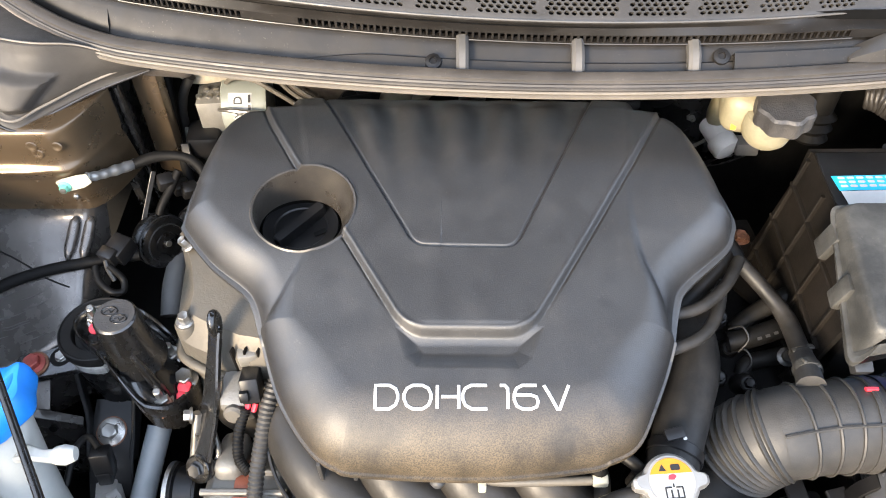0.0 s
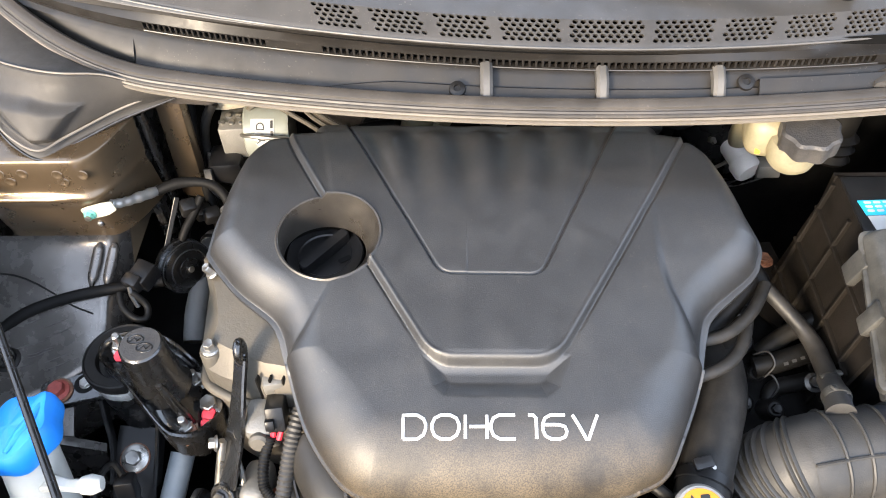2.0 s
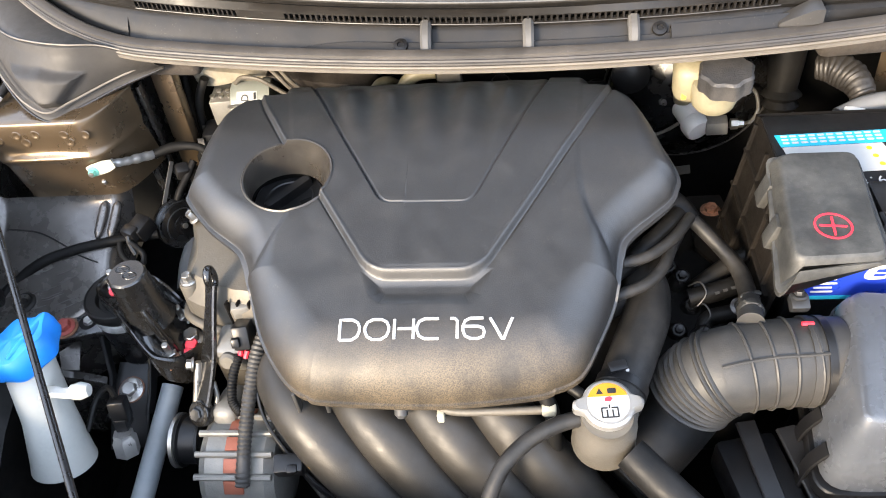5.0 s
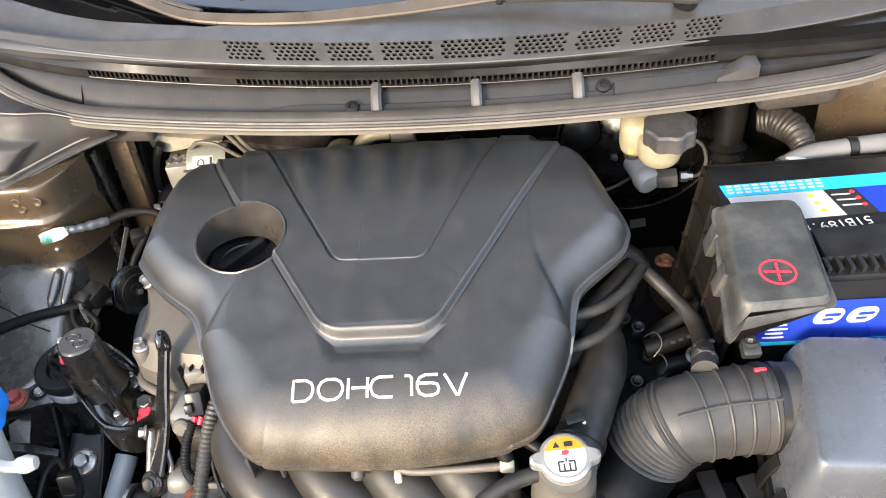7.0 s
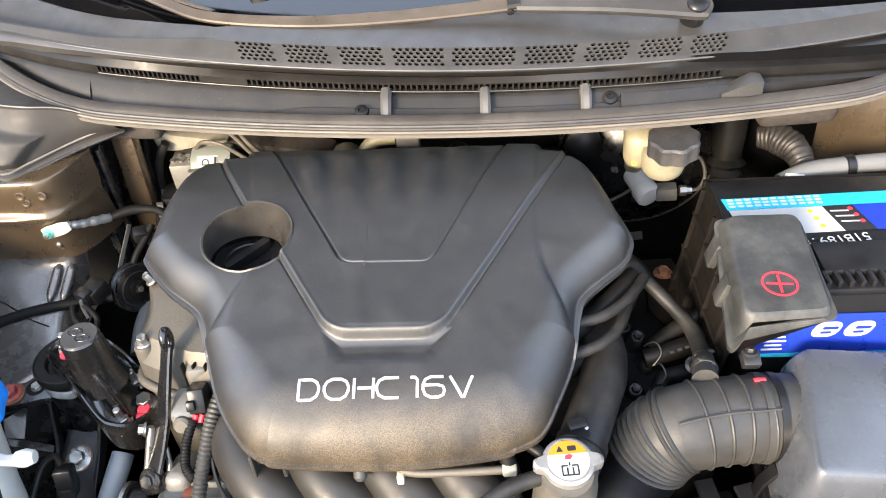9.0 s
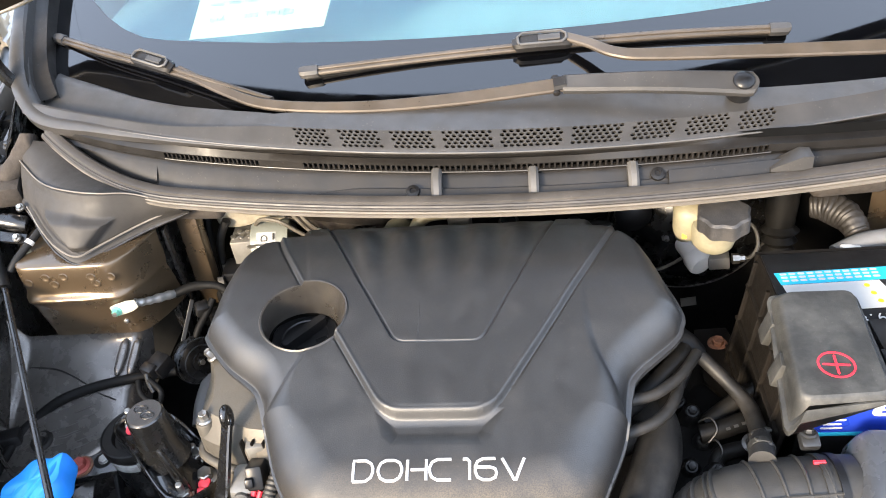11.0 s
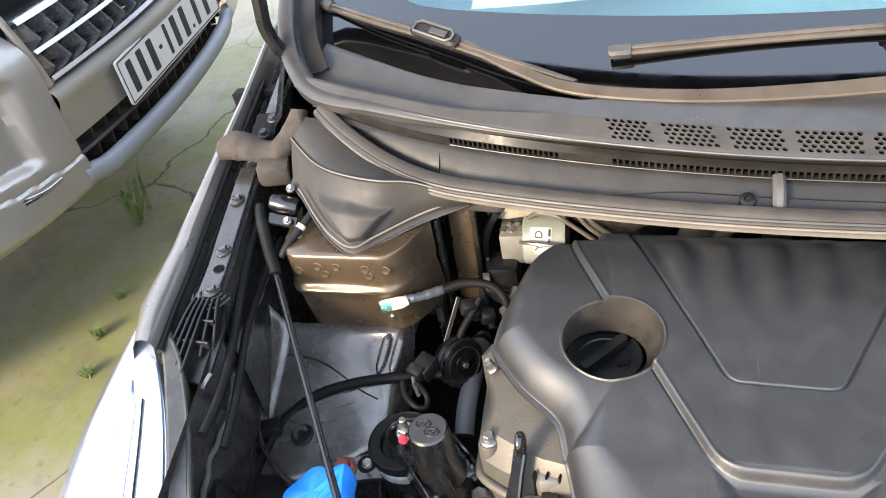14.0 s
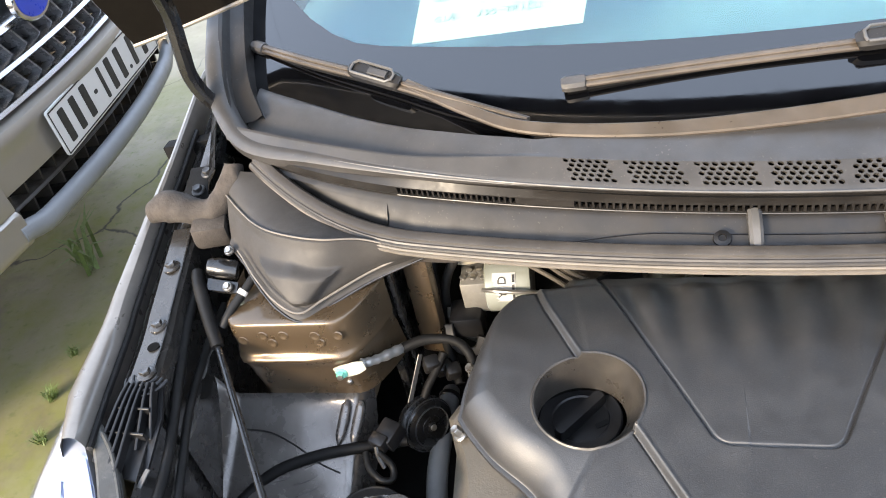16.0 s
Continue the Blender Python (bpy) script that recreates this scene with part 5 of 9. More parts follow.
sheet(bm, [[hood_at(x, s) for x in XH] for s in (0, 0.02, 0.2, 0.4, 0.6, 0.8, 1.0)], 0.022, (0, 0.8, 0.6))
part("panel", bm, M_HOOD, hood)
bm = bmesh.new()
tube(bm, [hood_at(x, 0.003) for x in XH], 0.0032, 8, 1, False)
part("hem", bm, M_PAINT, hood)

# ---- engine cover ----
CV = [(-0.235, 0.684), (-0.214, 0.695), (-0.124, 0.700), (-0.029, 0.698), (0.078, 0.696), (0.178, 0.693), (0.240, 0.684), (0.266, 0.666), (0.291, 0.619), (0.311, 0.562), (0.309, 0.540), (0.297, 0.519), (0.252, 0.480), (0.2405, 0.457), (0.230, 0.412), (0.210, 0.367), (0.190, 0.332), (0.164, 0.317), (0.134, 0.309), (0.037, 0.301), (-0.076, 0.305), (-0.103, 0.311), (-0.129, 0.329), (-0.161, 0.375), (-0.184, 0.435), (-0.193, 0.460), (-0.205, 0.477), (-0.243, 0.507), (-0.276, 0.545), (-0.278, 0.558), (-0.272, 0.600), (-0.253, 0.655)]
CVS = [(p.x, p.y) for p in smooth_path([(x, y, 0) for x, y in CV], 5, True)]
CC = (0.02, 0.50)
VEE = [(-0.225, 0.77), (-0.194, 0.671), (-0.153, 0.597), (-0.101, 0.522), (-0.034, 0.416), (0.085, 0.415), (0.143, 0.507), (0.195, 0.592), (0.240, 0.672), (0.29, 0.77)]
TRAP = [(-0.175, 0.77), (-0.129, 0.690), (-0.078, 0.592), (-0.027, 0.503), (0.075, 0.501), (0.121, 0.592), (0.166, 0.689), (0.205, 0.77)]
POCKET = [(-0.043, 0.420), (-0.033, 0.392), (-0.022, 0.383), (0.074, 0.382), (0.086, 0.391), (0.098, 0.420)]
def eased(pts, r, n=6):
    """A line of corners with each inner corner rounded."""
    res = [pts[0]]
    for a, p, b in zip(pts, pts[1:], pts[2:]):
        p, u, v = Vector(p), Vector(a) - Vector(p), Vector(b) - Vector(p)
        u, v = u.normalized() * min(r, u.length * 0.48), v.normalized() * min(r, v.length * 0.48)
        res += [tuple((1 - t) ** 2 * (p + u) + 2 * t * (1 - t) * p + t * t * (p + v)) for t in (i / n for i in range(n + 1))]
    return res + [pts[-1]]


VEE, TRAP = eased(VEE, 0.022), eased(TRAP, 0.012)
# the raised middle of the cover; the two ears beside it lie lower
BODY = [(-0.20, 0.80), (-0.150, 0.56), (-0.150, 0.50), (-0.158, 0.482), (-0.170, 0.457), (-0.180, 0.440)] + CVS[70:121][::-1] + [
    (0.2345, 0.424), (0.2305, 0.440), (0.226, 0.456), (0.2195, 0.474), (0.2140, 0.491), (0.2110, 0.507), (0.2100, 0.521), (0.2095, 0.551), (0.211, 0.58), (0.235, 0.80)]
HOLE, HOLE_R, HOLE_Q = (-0.144, 0.547), 0.0545, 0.88
WELL, CAP = (-0.1535, 0.5535), (-0.156, 0.563)


def sstep(a, b, x):
    t = np.clip((x - a) / (b - a), 0.0, 1.0)
    return t * t * (3 - 2 * t)


def far_from(x, y, pts, closed=False):
    """The way from places to the nearest point of a line of corners, for whole arrays."""
    best = np.full(np.shape(x), 9.0)
    k = len(pts)
    for i in range(k if closed else k - 1):
        (ax, ay), (bx, by) = pts[i], pts[(i + 1) % k]
        dx, dy = bx - ax, by - ay
        t = np.clip(((x - ax) * dx + (y - ay) * dy) / (dx * dx + dy * dy + 1e-12), 0.0, 1.0)
        best = np.minimum(best, np.hypot(x - ax - t * dx, y - ay - t * dy))
    return best


def within(x, y, pts):
    r = np.zeros(np.shape(x), bool)
    for i in range(len(pts)):
        (ax, ay), (bx, by) = pts[i], pts[i - 1]
        if ay != by:
            r ^= ((ay > y) != (by > y)) & (x < (bx - ax) * (y - ay) / (by - ay) + ax)
    return r


def signed(x, y, pts, closed=False):
    return far_from(x, y, pts, closed) * np.where(within(x, y, pts), 1.0, -1.0)


def cover_z(x, y, d=None):
    """The height of the engine cover's skin; d is the way in from its rim."""
    x, y = np.asarray(x, float), np.asarray(y, float)
    if d is None:
        d = far_from(x, y, CVS, True)
    z = 0.785 + 0.24 * (y - 0.504) - 1.05 * np.maximum(0.0, y - 0.553) ** 2
    v = signed(x, y, VEE)
    front = sstep(0.50, 0.42, y)
    z = z + (0.0048 + 0.0042 * front) * sstep(-0.0034 - 0.0008 * front, 0.0003, v) - 0.003 * front
    z = z + (0.0012 - 0.0005 * front) * np.exp(-((v - 0.0016) / 0.0017) ** 2) - 0.0018 * np.exp(-((v + 0.0044) / 0.0014) ** 2) * (1 - front)
    pk = signed(x, y, POCKET, True)
    z = z - np.where(y < 0.43, 0.0065 * sstep(-0.003, 0.016, pk), 0.0)
    t = signed(x, y, TRAP)
    z = z - 0.0042 * np.exp(-(t / 0.0014) ** 2) - 0.0022 * sstep(0.0, 0.002, t)
    flute = 0.0042 * np.cos((x - 0.02) / (0.0065 + 0.012 * (y - 0.55))) * sstep(0.54, 0.69, y) * sstep(0, 0.02, t)
    z = z + np.where(t > 0, flute * (0.12 + 0.88 * sstep(0.697, 0.672, y)), 0.0)
    drop = 0.0004 + np.where(x > 0, 0.0095 * sstep(0.57, 0.455, y), 0.0085 * sstep(0.515, 0.44, y))
    soft = sstep(0.385, 0.475, y)
    wb = 0.058 - 0.040 * soft
    hb = 0.048 - 0.014 * soft
    kb = np.clip(1 - np.maximum(signed(x, y, BODY, True), 0.0) / wb, 0.0, 1.0)
    body = z - hb * (1 - np.sqrt(1 - kb * kb))
    w = np.interp(y, (0.40, 0.47, 0.58, 0.655), (0.040, 0.036, 0.036, 0.014))
    h = np.interp(y, (0.30, 0.42, 0.58, 0.67), (0.046, 0.050, 0.048, 0.024))
    k = np.clip(1 - d / w, 0.0, 1.0)
    lobe = z - drop - h * (1 - np.sqrt(1 - k * k))
    f = np.clip(0.5 + 0.5 * (body - lobe) / 0.0035, 0.0, 1.0)
    return lobe + (body - lobe) * f + 0.0035 * f * (1 - f)


cover = thing("engine_cover", (0.02, 0.5, 0.70), "large black moulded plastic engine cover with dusty patches", "engine cover")
NA, NR = 1400, 300
dense = [Vector((p.x - CC[0], p.y - CC[1])) for p in smooth_path([(x, y, 0) for x, y in CV], 24, True)]
ang = np.array([math.atan2(p.y, p.x) for p in dense])
order = np.argsort(ang)
angs, rads = ang[order], np.array([dense[i].length for i in order])
bm = bmesh.new()
turn = -math.pi + 2 * math.pi * np.arange(NA) / NA
reach = np.interp(turn, angs, rads, period=2 * math.pi)
rings = []
for j in range(1, NR + 1):
    f = 1 - (1 - j / NR) ** 1.35
    rx, ry = CC[0] + f * reach * np.cos(turn), CC[1] + f * reach * np.sin(turn)
    rz = cover_z(rx, ry, 0.0 * rx if j == NR else None)
    rings.append([(float(x), float(y), float(z)) for x, y, z in zip(rx, ry, rz)])
rim = rings[-1]
for out, down in ((0.0026, 0.0008), (0.003, 0.003), (0.0002, 0.004), (0.0022, 0.0052), (0.0022, 0.008), (-0.002, 0.012)):
    ring = []
    for i in range(NA):
        p, q, s = rim[i - 1], rim[(i + 1) % NA], rim[i]
        nx, ny = q[1] - p[1], p[0] - q[0]
        ln = math.hypot(nx, ny)
        ring.append((s[0] + out * nx / ln, s[1] + out * ny / ln, s[2] - down))
    rings.append(ring)
vs = skin(bm, rings, True, False)
c = bm.verts.new((*CC, float(cover_z(*CC))))
for i in range(NA):
    bm.faces.new((c, vs[0][i], vs[0][(i + 1) % NA]))


def hole_d(v):
    return math.hypot(v.co.x - HOLE[0], (v.co.y - HOLE[1]) / HOLE_Q)


gone = [f for f in bm.faces if any(hole_d(v) < HOLE_R for v in f.verts)]
bmesh.ops.delete(bm, geom=gone, context="FACES")
edge_verts = [v for v in bm.verts if any(e.is_boundary for e in v.link_edges) and hole_d(v) < HOLE_R + 0.02]
for v in edge_verts:
    k = HOLE_R / hole_d(v)
    v.co.x, v.co.y = HOLE[0] + (v.co.x - HOLE[0]) * k, HOLE[1] + (v.co.y - HOLE[1]) * k
    v.co.z = float(cover_z(v.co.x, v.co.y)) + 0.001
part("shell", bm, M_COVER, cover)
bm = bmesh.new()
wall = []
turns = [2 * math.pi * i / 64 for i in range(64)]
for r, dz in ((HOLE_R + 0.0022, 0.0005), (HOLE_R + 0.0008, 0.0022), (HOLE_R - 0.0012, 0.0012), (HOLE_R - 0.002, -0.004)):
    wall.append([(HOLE[0] + r * math.cos(a), HOLE[1] + HOLE_Q * r * math.sin(a), cover_z(HOLE[0] + HOLE_R * math.cos(a), HOLE[1] + HOLE_Q * HOLE_R * math.sin(a)) + dz) for a in turns])
for r, z in ((0.0460, 0.764), (0.0450, 0.761), (0.0445, 0.758)):
    wall.append([(WELL[0] + r * math.cos(a), WELL[1] + 0.90 * r * math.sin(a), z) for a in turns])
skin(bm, wall, True, False)
part("filler_well", bm, M_WELL, cover, "round well around the oil filler")
# A black ring gives the gap round the cap its shade.
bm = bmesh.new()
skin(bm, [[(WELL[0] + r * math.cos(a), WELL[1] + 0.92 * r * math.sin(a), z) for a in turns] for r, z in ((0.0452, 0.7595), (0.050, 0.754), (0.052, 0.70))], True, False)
part("well_shade", bm, M_VOID, cover, "black ring under the well, standing in for shade")

# white lettering, letter by letter
TX0, TY0, TH, TS = -0.061, 0.3432, 0.0208, 0.000527
SHAPES = {
    "D": ((658, 698), [[(0, 0), (0, 1), (0.62, 1), (0.9, 0.84), (1, 0.6), (1, 0.4), (0.9, 0.16), (0.62, 0), (0, 0)]]),
    "O": ((709, 757), [[(0.32, 0), (0.68, 0), (0.9, 0.14), (1, 0.4), (1, 0.6), (0.9, 0.86), (0.68, 1), (0.32, 1), (0.1, 0.86), (0, 0.6), (0, 0.4), (0.1, 0.14), (0.32, 0)]]),
    "H": ((768, 806), [[(0, 0), (0, 1)], [(1, 0), (1, 1)], [(0.18, 0.5), (1, 0.5)]]),
    "C": ((813, 856), [[(1, 0), (0.35, 0), (0.1, 0.14), (0, 0.4), (0, 0.6), (0.1, 0.86), (0.35, 1), (1, 1)]]),
    "1": ((879, 894), [[(0, 1), (0.6, 1), (0.92, 0.86), (0.92, 0)]]),
    "6": ((904, 946), [[(0.95, 1), (0.35, 1), (0.1, 0.86), (0, 0.6), (0, 0.36), (0.1, 0.12), (0.35, 0), (0.68, 0), (0.93, 0.1), (1, 0.3), (0.93, 0.5), (0.68, 0.58), (0.06, 0.58)]]),
    "V": ((957, 1001), [[(0, 1), (0.52, 0), (0.6, 0), (1, 1)]]),
}
for ch, ((x0, x1), strokes) in SHAPES.items():
    bm = bmesh.new()
    for st in strokes:
        pts = [(TX0 + (x0 - 658 + (x1 - x0) * a) * TS, TY0 + TH * b) for a, b in st]
        fine = []
        for (ax, ay), (bx, by) in zip(pts, pts[1:]):
            n = max(1, int(math.hypot(bx - ax, by - ay) / 0.004))
            fine += [(ax + (bx - ax) * k / n, ay + (by - ay) * k / n) for k in range(n)]
        fine.append(pts[-1])
        ribbon(bm, [(x, y, float(cover_z(x, y)) + 0.0004) for x, y in fine], 0.0031, 0.0016, 1, (0, -0.23, 0.97), smooth=False)
    part("letter", bm, M_LETTER, cover, "white raised letter " + ch)

cap = thing("oil_filler_cap", (HOLE[0], HOLE[1], 0.735), "black oil filler cap with a diagonal grip bar", "oil cap")
bm = bmesh.new()
lathe(bm, [(0.045, -0.03), (0.0435, 0.008), (0.0428, 0.0125), (0.0415, 0.0135), (0.0395, 0.0120), (0.030, 0.0115), (0.0285, 0.0100), (0.001, 0.0100)], 48, (CAP[0], CAP[1], 0.735))
part("lid", bm, M_BLACK, cap)
bm = bmesh.new()
slab(bm, rounded(0.070, 0.012, 0.004), 0.0, 0.014, pose(CAP[0], CAP[1], 0.744, 0, 0, 50), 0.002)
part("grip_bar", bm, M_BLACK, cap)
bm = bmesh.new()
slab(bm, rounded(0.015, 0.006, 0.002), 0.0, 0.0008, pose(CAP[0] + 0.022, CAP[1] - 0.006, 0.7450, 0, 0, 30))
part("pictogram", bm, M_MATTE, cap)

# ---- battery and its tray ----
tray = thing("battery_tray", (0.52, 0.53, 0.55), "dusty brown-black plastic battery box with ribbed side", "battery tray")
bm = bmesh.new()
X0, X1, Y0, Y1, Z0, Z1 = 0.424, 0.72, 0.455, 0.655, 0.560, 0.772
side = [[(0.395 + 0.028 * (z - Z0) / (Z1 - Z0), y, z) for y in np.linspace(Y0 - 0.005, Y1, 12)] for z in np.linspace(Z0, Z1, 12)]
sheet(bm, side, 0.006, (1, 0, 0))
sheet(bm, [[(x, Y1 + 0.004, z) for x in np.linspace(0.42, X1, 8)] for z in (Z0, Z1)], 0.006, (0, -1, 0))
part("wall", bm, M_TRAY, tray)
for k in range(4):
    bm = bmesh.new()
    y = Y0 + 0.012 + (Y1 - Y0 - 0.03) * k / 3
    ribbon(bm, [(0.393 + 0.028 * t, y + 0.012 * t, Z0 + (Z1 - Z0) * t) for t in (0.0, 0.5, 0.96)], 0.004, 0.006, 3, (-1, 0, 0))
    part("rib", bm, M_TRAY, tray)
for k in range(3):
    bm = bmesh.new()
    t = 0.25 + 0.26 * k
    ribbon(bm, [(0.393 + 0.028 * t, y, Z0 + (Z1 - Z0) * t + 0.02 * (y - 0.55)) for y in (Y0, 0.55, Y1 - 0.004)], 0.004, 0.006, 3, (-1, 0, 0))
    part("rib", bm, M_TRAY, tray)
batt = thing("car_battery", (0.56, 0.54, 0.58), "black car battery with blue and white labels", "battery")
bm = bmesh.new()
box(bm, (0.56, 0.550, 0.668), (0.266, 0.196, 0.200), (0, 0, 0), 0.006)
part("case", bm, M_BLACK, batt)
bm = bmesh.new()
box(bm, (0.56, 0.550, 0.769), (0.272, 0.204, 0.010), (0, 0, 0), 0.003)
box(bm, (0.60, 0.495, 0.775), (0.19, 0.050, 0.014), (0, 0, 0), 0.004)
part("lid", bm, M_BLACK, batt)
for k in range(15):
    bm = bmesh.new()
    box(bm, (0.504 + 0.012 * k, 0.461, 0.776), (0.005, 0.020, 0.012), (0, 0, 0), 0.001)
    part("ledge_rib", bm, M_BLACK, batt)
bm = bmesh.new()
slab(bm, [(0.430, 0.612), (0.694, 0.620), (0.694, 0.597), (0.433, 0.590)], 0.7745, 0.7750)
top_label = part("top_label", bm, M_CYAN, batt, "cyan band of the top label")
bm = bmesh.new()
slab(bm, [(0.434, 0.589), (0.545, 0.592), (0.556, 0.545), (0.440, 0.540)], 0.7745, 0.7750)
part("label_field", bm, M_PAPER, top_label)
bm = bmesh.new()
slab(bm, [(0.546, 0.592), (0.580, 0.593), (0.592, 0.546), (0.557, 0.545)], 0.7745, 0.7750)
part("label_field", bm, M_INK, top_label)
bm = bmesh.new()
slab(bm, [(0.581, 0.593), (0.694, 0.596), (0.694, 0.549), (0.593, 0.546)], 0.7745, 0.7750)
part("label_field", bm, M_BLUE, top_label)
bm = bmesh.new()
for k in range(3):
    slab(bm, circle(0.0030, 14, 0.576 + 0.003 * k, 0.586 - 0.012 * k), 0.7750, 0.7753)
part("warning_sign", bm, M_RED, top_label)
bm = bmesh.new()
for k in range(3):
    slab(bm, circle(0.0032, 14, 0.528 + 0.003 * k, 0.583 - 0.014 * k), 0.7750, 0.7753)
part("warning_sign", bm, M_YELLOW, top_label)
bm = bmesh.new()
for r in range(3):
    for k in range(11):
        slab(bm, rounded(0.008, 0.0035, 0.001, 1, 0.440 + 0.0105 * k, 0.609 - 0.0062 * r + 0.0003 * k), 0.7750, 0.7752)
for r in range(3):
    slab(bm, rounded(0.022, 0.0025, 0.0008, 1, 0.562 + 0.003 * r, 0.582 - 0.010 * r), 0.7750, 0.7752)
part("print", bm, M_PAPER, top_label)["kind"] = "stuff"
for ch, x in (("D", 0.682), ("2", 0.6725), ("6", 0.664), ("R", 0.655)):
    letter_part(ch, 0.0115, pose(x, 0.6085, 0.7753, 0, 0, 181), M_PAPER, top_label)
for k, ch in enumerate("51B189.8"):
    letter_part(ch, 0.019, pose(0.5745 - 0.0100 * k, 0.5335 - 0.0012 * k, 0.7758, 0, 0, 188 + 5 * math.sin(3 * k)), M_LETTER, batt, "pen_mark")
bm = bmesh.new()
slab(bm, [(-0.124, -0.039), (0.125, -0.039), (0.125, 0.030), (-0.090, 0.030), (-0.104, 0.016)], 0, 0.0008, pose(0.56, 0.4508, 0.705, 90, 0, 0))
front_label = part("front_label", bm, M_BLUE, batt, "blue front label with white shapes")
bm = bmesh.new()
for cx in (-0.044, -0.008):
    slab(bm, [(x + 0.30 * z, z) for x, z in rounded(0.030, 0.024, 0.010, 5, cx, 0.006)], 0.0008, 0.0014, pose(0.56, 0.4508, 0.705, 90, 0, 0))
part("white_shape", bm, M_LETTER, front_label)
bm = bmesh.new()
for cx in (-0.044, -0.008):
    slab(bm, [(x + 0.30 * z, z) for x, z in rounded(0.017, 0.0045, 0.002, 3, cx + 0.003, 0.0085)], 0.0014, 0.0018, pose(0.56, 0.4508, 0.705, 90, 0, 0))
    slab(bm, [(x + 0.30 * z, z) for x, z in rounded(0.012, 0.0035, 0.0015, 3, cx + 0.001, 0.0015)], 0.0014, 0.0018, pose(0.56, 0.4508, 0.705, 90, 0, 0))
part("blue_slot", bm, M_BLUE, front_label)
bm = bmesh.new()
for r in range(5):
    slab(bm, rounded(0.020 + 0.004 * (r % 3), 0.0028, 0.0008, 1, -0.097, 0.002 - 0.0068 * r), 0.0008, 0.0012, pose(0.56, 0.4508, 0.705, 90, 0, 0))
part("print", bm, M_LETTER, front_label)
bm = bmesh.new()
slab(bm, rounded(0.24, 0.006, 0.001, 1, 0.0, -0.0355), 0.0008, 0.0012, pose(0.56, 0.4508, 0.705, 90, 0, 0))
part("stripe", bm, M_CYAN, front_label)
term = thing("terminal_cover", (0.44, 0.44, 0.77), "dusty black plastic cover over the positive terminal, red cross mark", "terminal cover")
bm = bmesh.new()
t_top = round_poly([(0.418, 0.547), (0.396, 0.391), (0.480, 0.395), (0.494, 0.546)], 0.012, 5)
t_low = round_poly([(0.406, 0.549), (0.389, 0.386), (0.484, 0.391), (0.497, 0.547)], 0.014, 5)
loft(bm, t_low, t_top, [(0, 0.7555), (0.45, 0.789), (0.68, 0.7975), (0.84, 0.8004), (1.0, 0.8013), (1.3, 0.8014)])
rise = lambda v: max(0.0, 0.80 - v.co.z) * 0.85 * smoothstep(0.387, 0.405, v.co.x)
for v in bm.verts:
    v.co.z += rise(v)
part("hood", bm, M_TERM, term)
bm = bmesh.new()
t_rim = round_poly([(0.403, 0.551), (0.384, 0.381), (0.488, 0.386), (0.500, 0.549)], 0.012, 5)
loft(bm, t_rim, t_low, [(0.2, 0.748), (0, 0.750), (0, 0.7565), (0.6, 0.758)])
for v in bm.verts:
    v.co.z += rise(v)
part("skirt", bm, M_TERM, term)
for y, w in ((0.520, 0.036), (0.455, 0.030)):
    bm = bmesh.new()
    box(bm, (0.399 + 0.10 * (y - 0.50), y, 0.772), (0.010, w * 0.7, 0.034), (0, 14, -6), 0.002)
    part("latch", bm, M_TERM, term)
for y in (0.505, 0.435):
    bm = bmesh.new()
    box(bm, (0.4965 - 0.012 + 0.10 * (y - 0.43), y, 0.768), (0.010, 0.026, 0.022), (0, -10, -6), 0.002)
    part("latch", bm, M_TERM, term)
bm = bmesh.new()
lathe(bm, [(0.0185, 0.8010), (0.0185, 0.8022), (0.0163, 0.8022), (0.0163, 0.8010)], 32, (0.441, 0.432, 0), (0, 0, 1), caps=False)
slab(bm, rounded(0.027, 0.0024, 0.001, 1), 0.8010, 0.8022, pose(0.441, 0.432, 0, 0, 0, -6))
slab(bm, rounded(0.0024, 0.027, 0.001, 1), 0.8011, 0.8023, pose(0.441, 0.432, 0, 0, 0, -6))
part("plus_mark", bm, M_RED, term, "red cross in a ring")

# ---- air box and intake duct ----
airbox = thing("air_box", (0.56, 0.32, 0.5), "large black plastic air filter box, smooth top", "air filter box")
bm = bmesh.new()
a_top = round_poly([(0.483, 0.424), (0.447, 0.266), (0.80, 0.264), (0.80, 0.428)], 0.012, 5)
a_low = round_poly([(0.452, 0.440), (0.427, 0.248), (0.81, 0.246), (0.81, 0.444)], 0.030, 5)
loft(bm, a_low, a_top, [(0, 0.604), (0.50, 0.682), (0.72, 0.700), (0.86, 0.7075), (0.95, 0.7102), (1.05, 0.7112), (1.25, 0.7114)])
for v in bm.verts:
    v.co.z -= 0.11 * (v.co.x - 0.46)
part("lid", bm, M_BOX, airbox)
bm = bmesh.new()
slab(bm, round_poly([(0.446, 0.445), (0.421, 0.243), (0.814, 0.241), (0.814, 0.448)], 0.03, 5), 0.588, 0.6035, None, 0.002)
slab(bm, round_poly([(0.462, 0.43), (0.440, 0.255), (0.80, 0.253), (0.80, 0.435)], 0.03, 5), 0.42, 0.588)
part("base", bm, M_BLACK, airbox)
for x, y in ((0.428, 0.32), (0.423, 0.278)):
    bm = bmesh.new()
    ribbon(bm, [(x + 0.012, y, 0.636), (x, y, 0.610), (x - 0.004, y, 0.57), (x + 0.002, y, 0.52)], 0.016, 0.004, 4, (-1, 0, 0))
    part("clip", bm, M_BLACK, airbox)
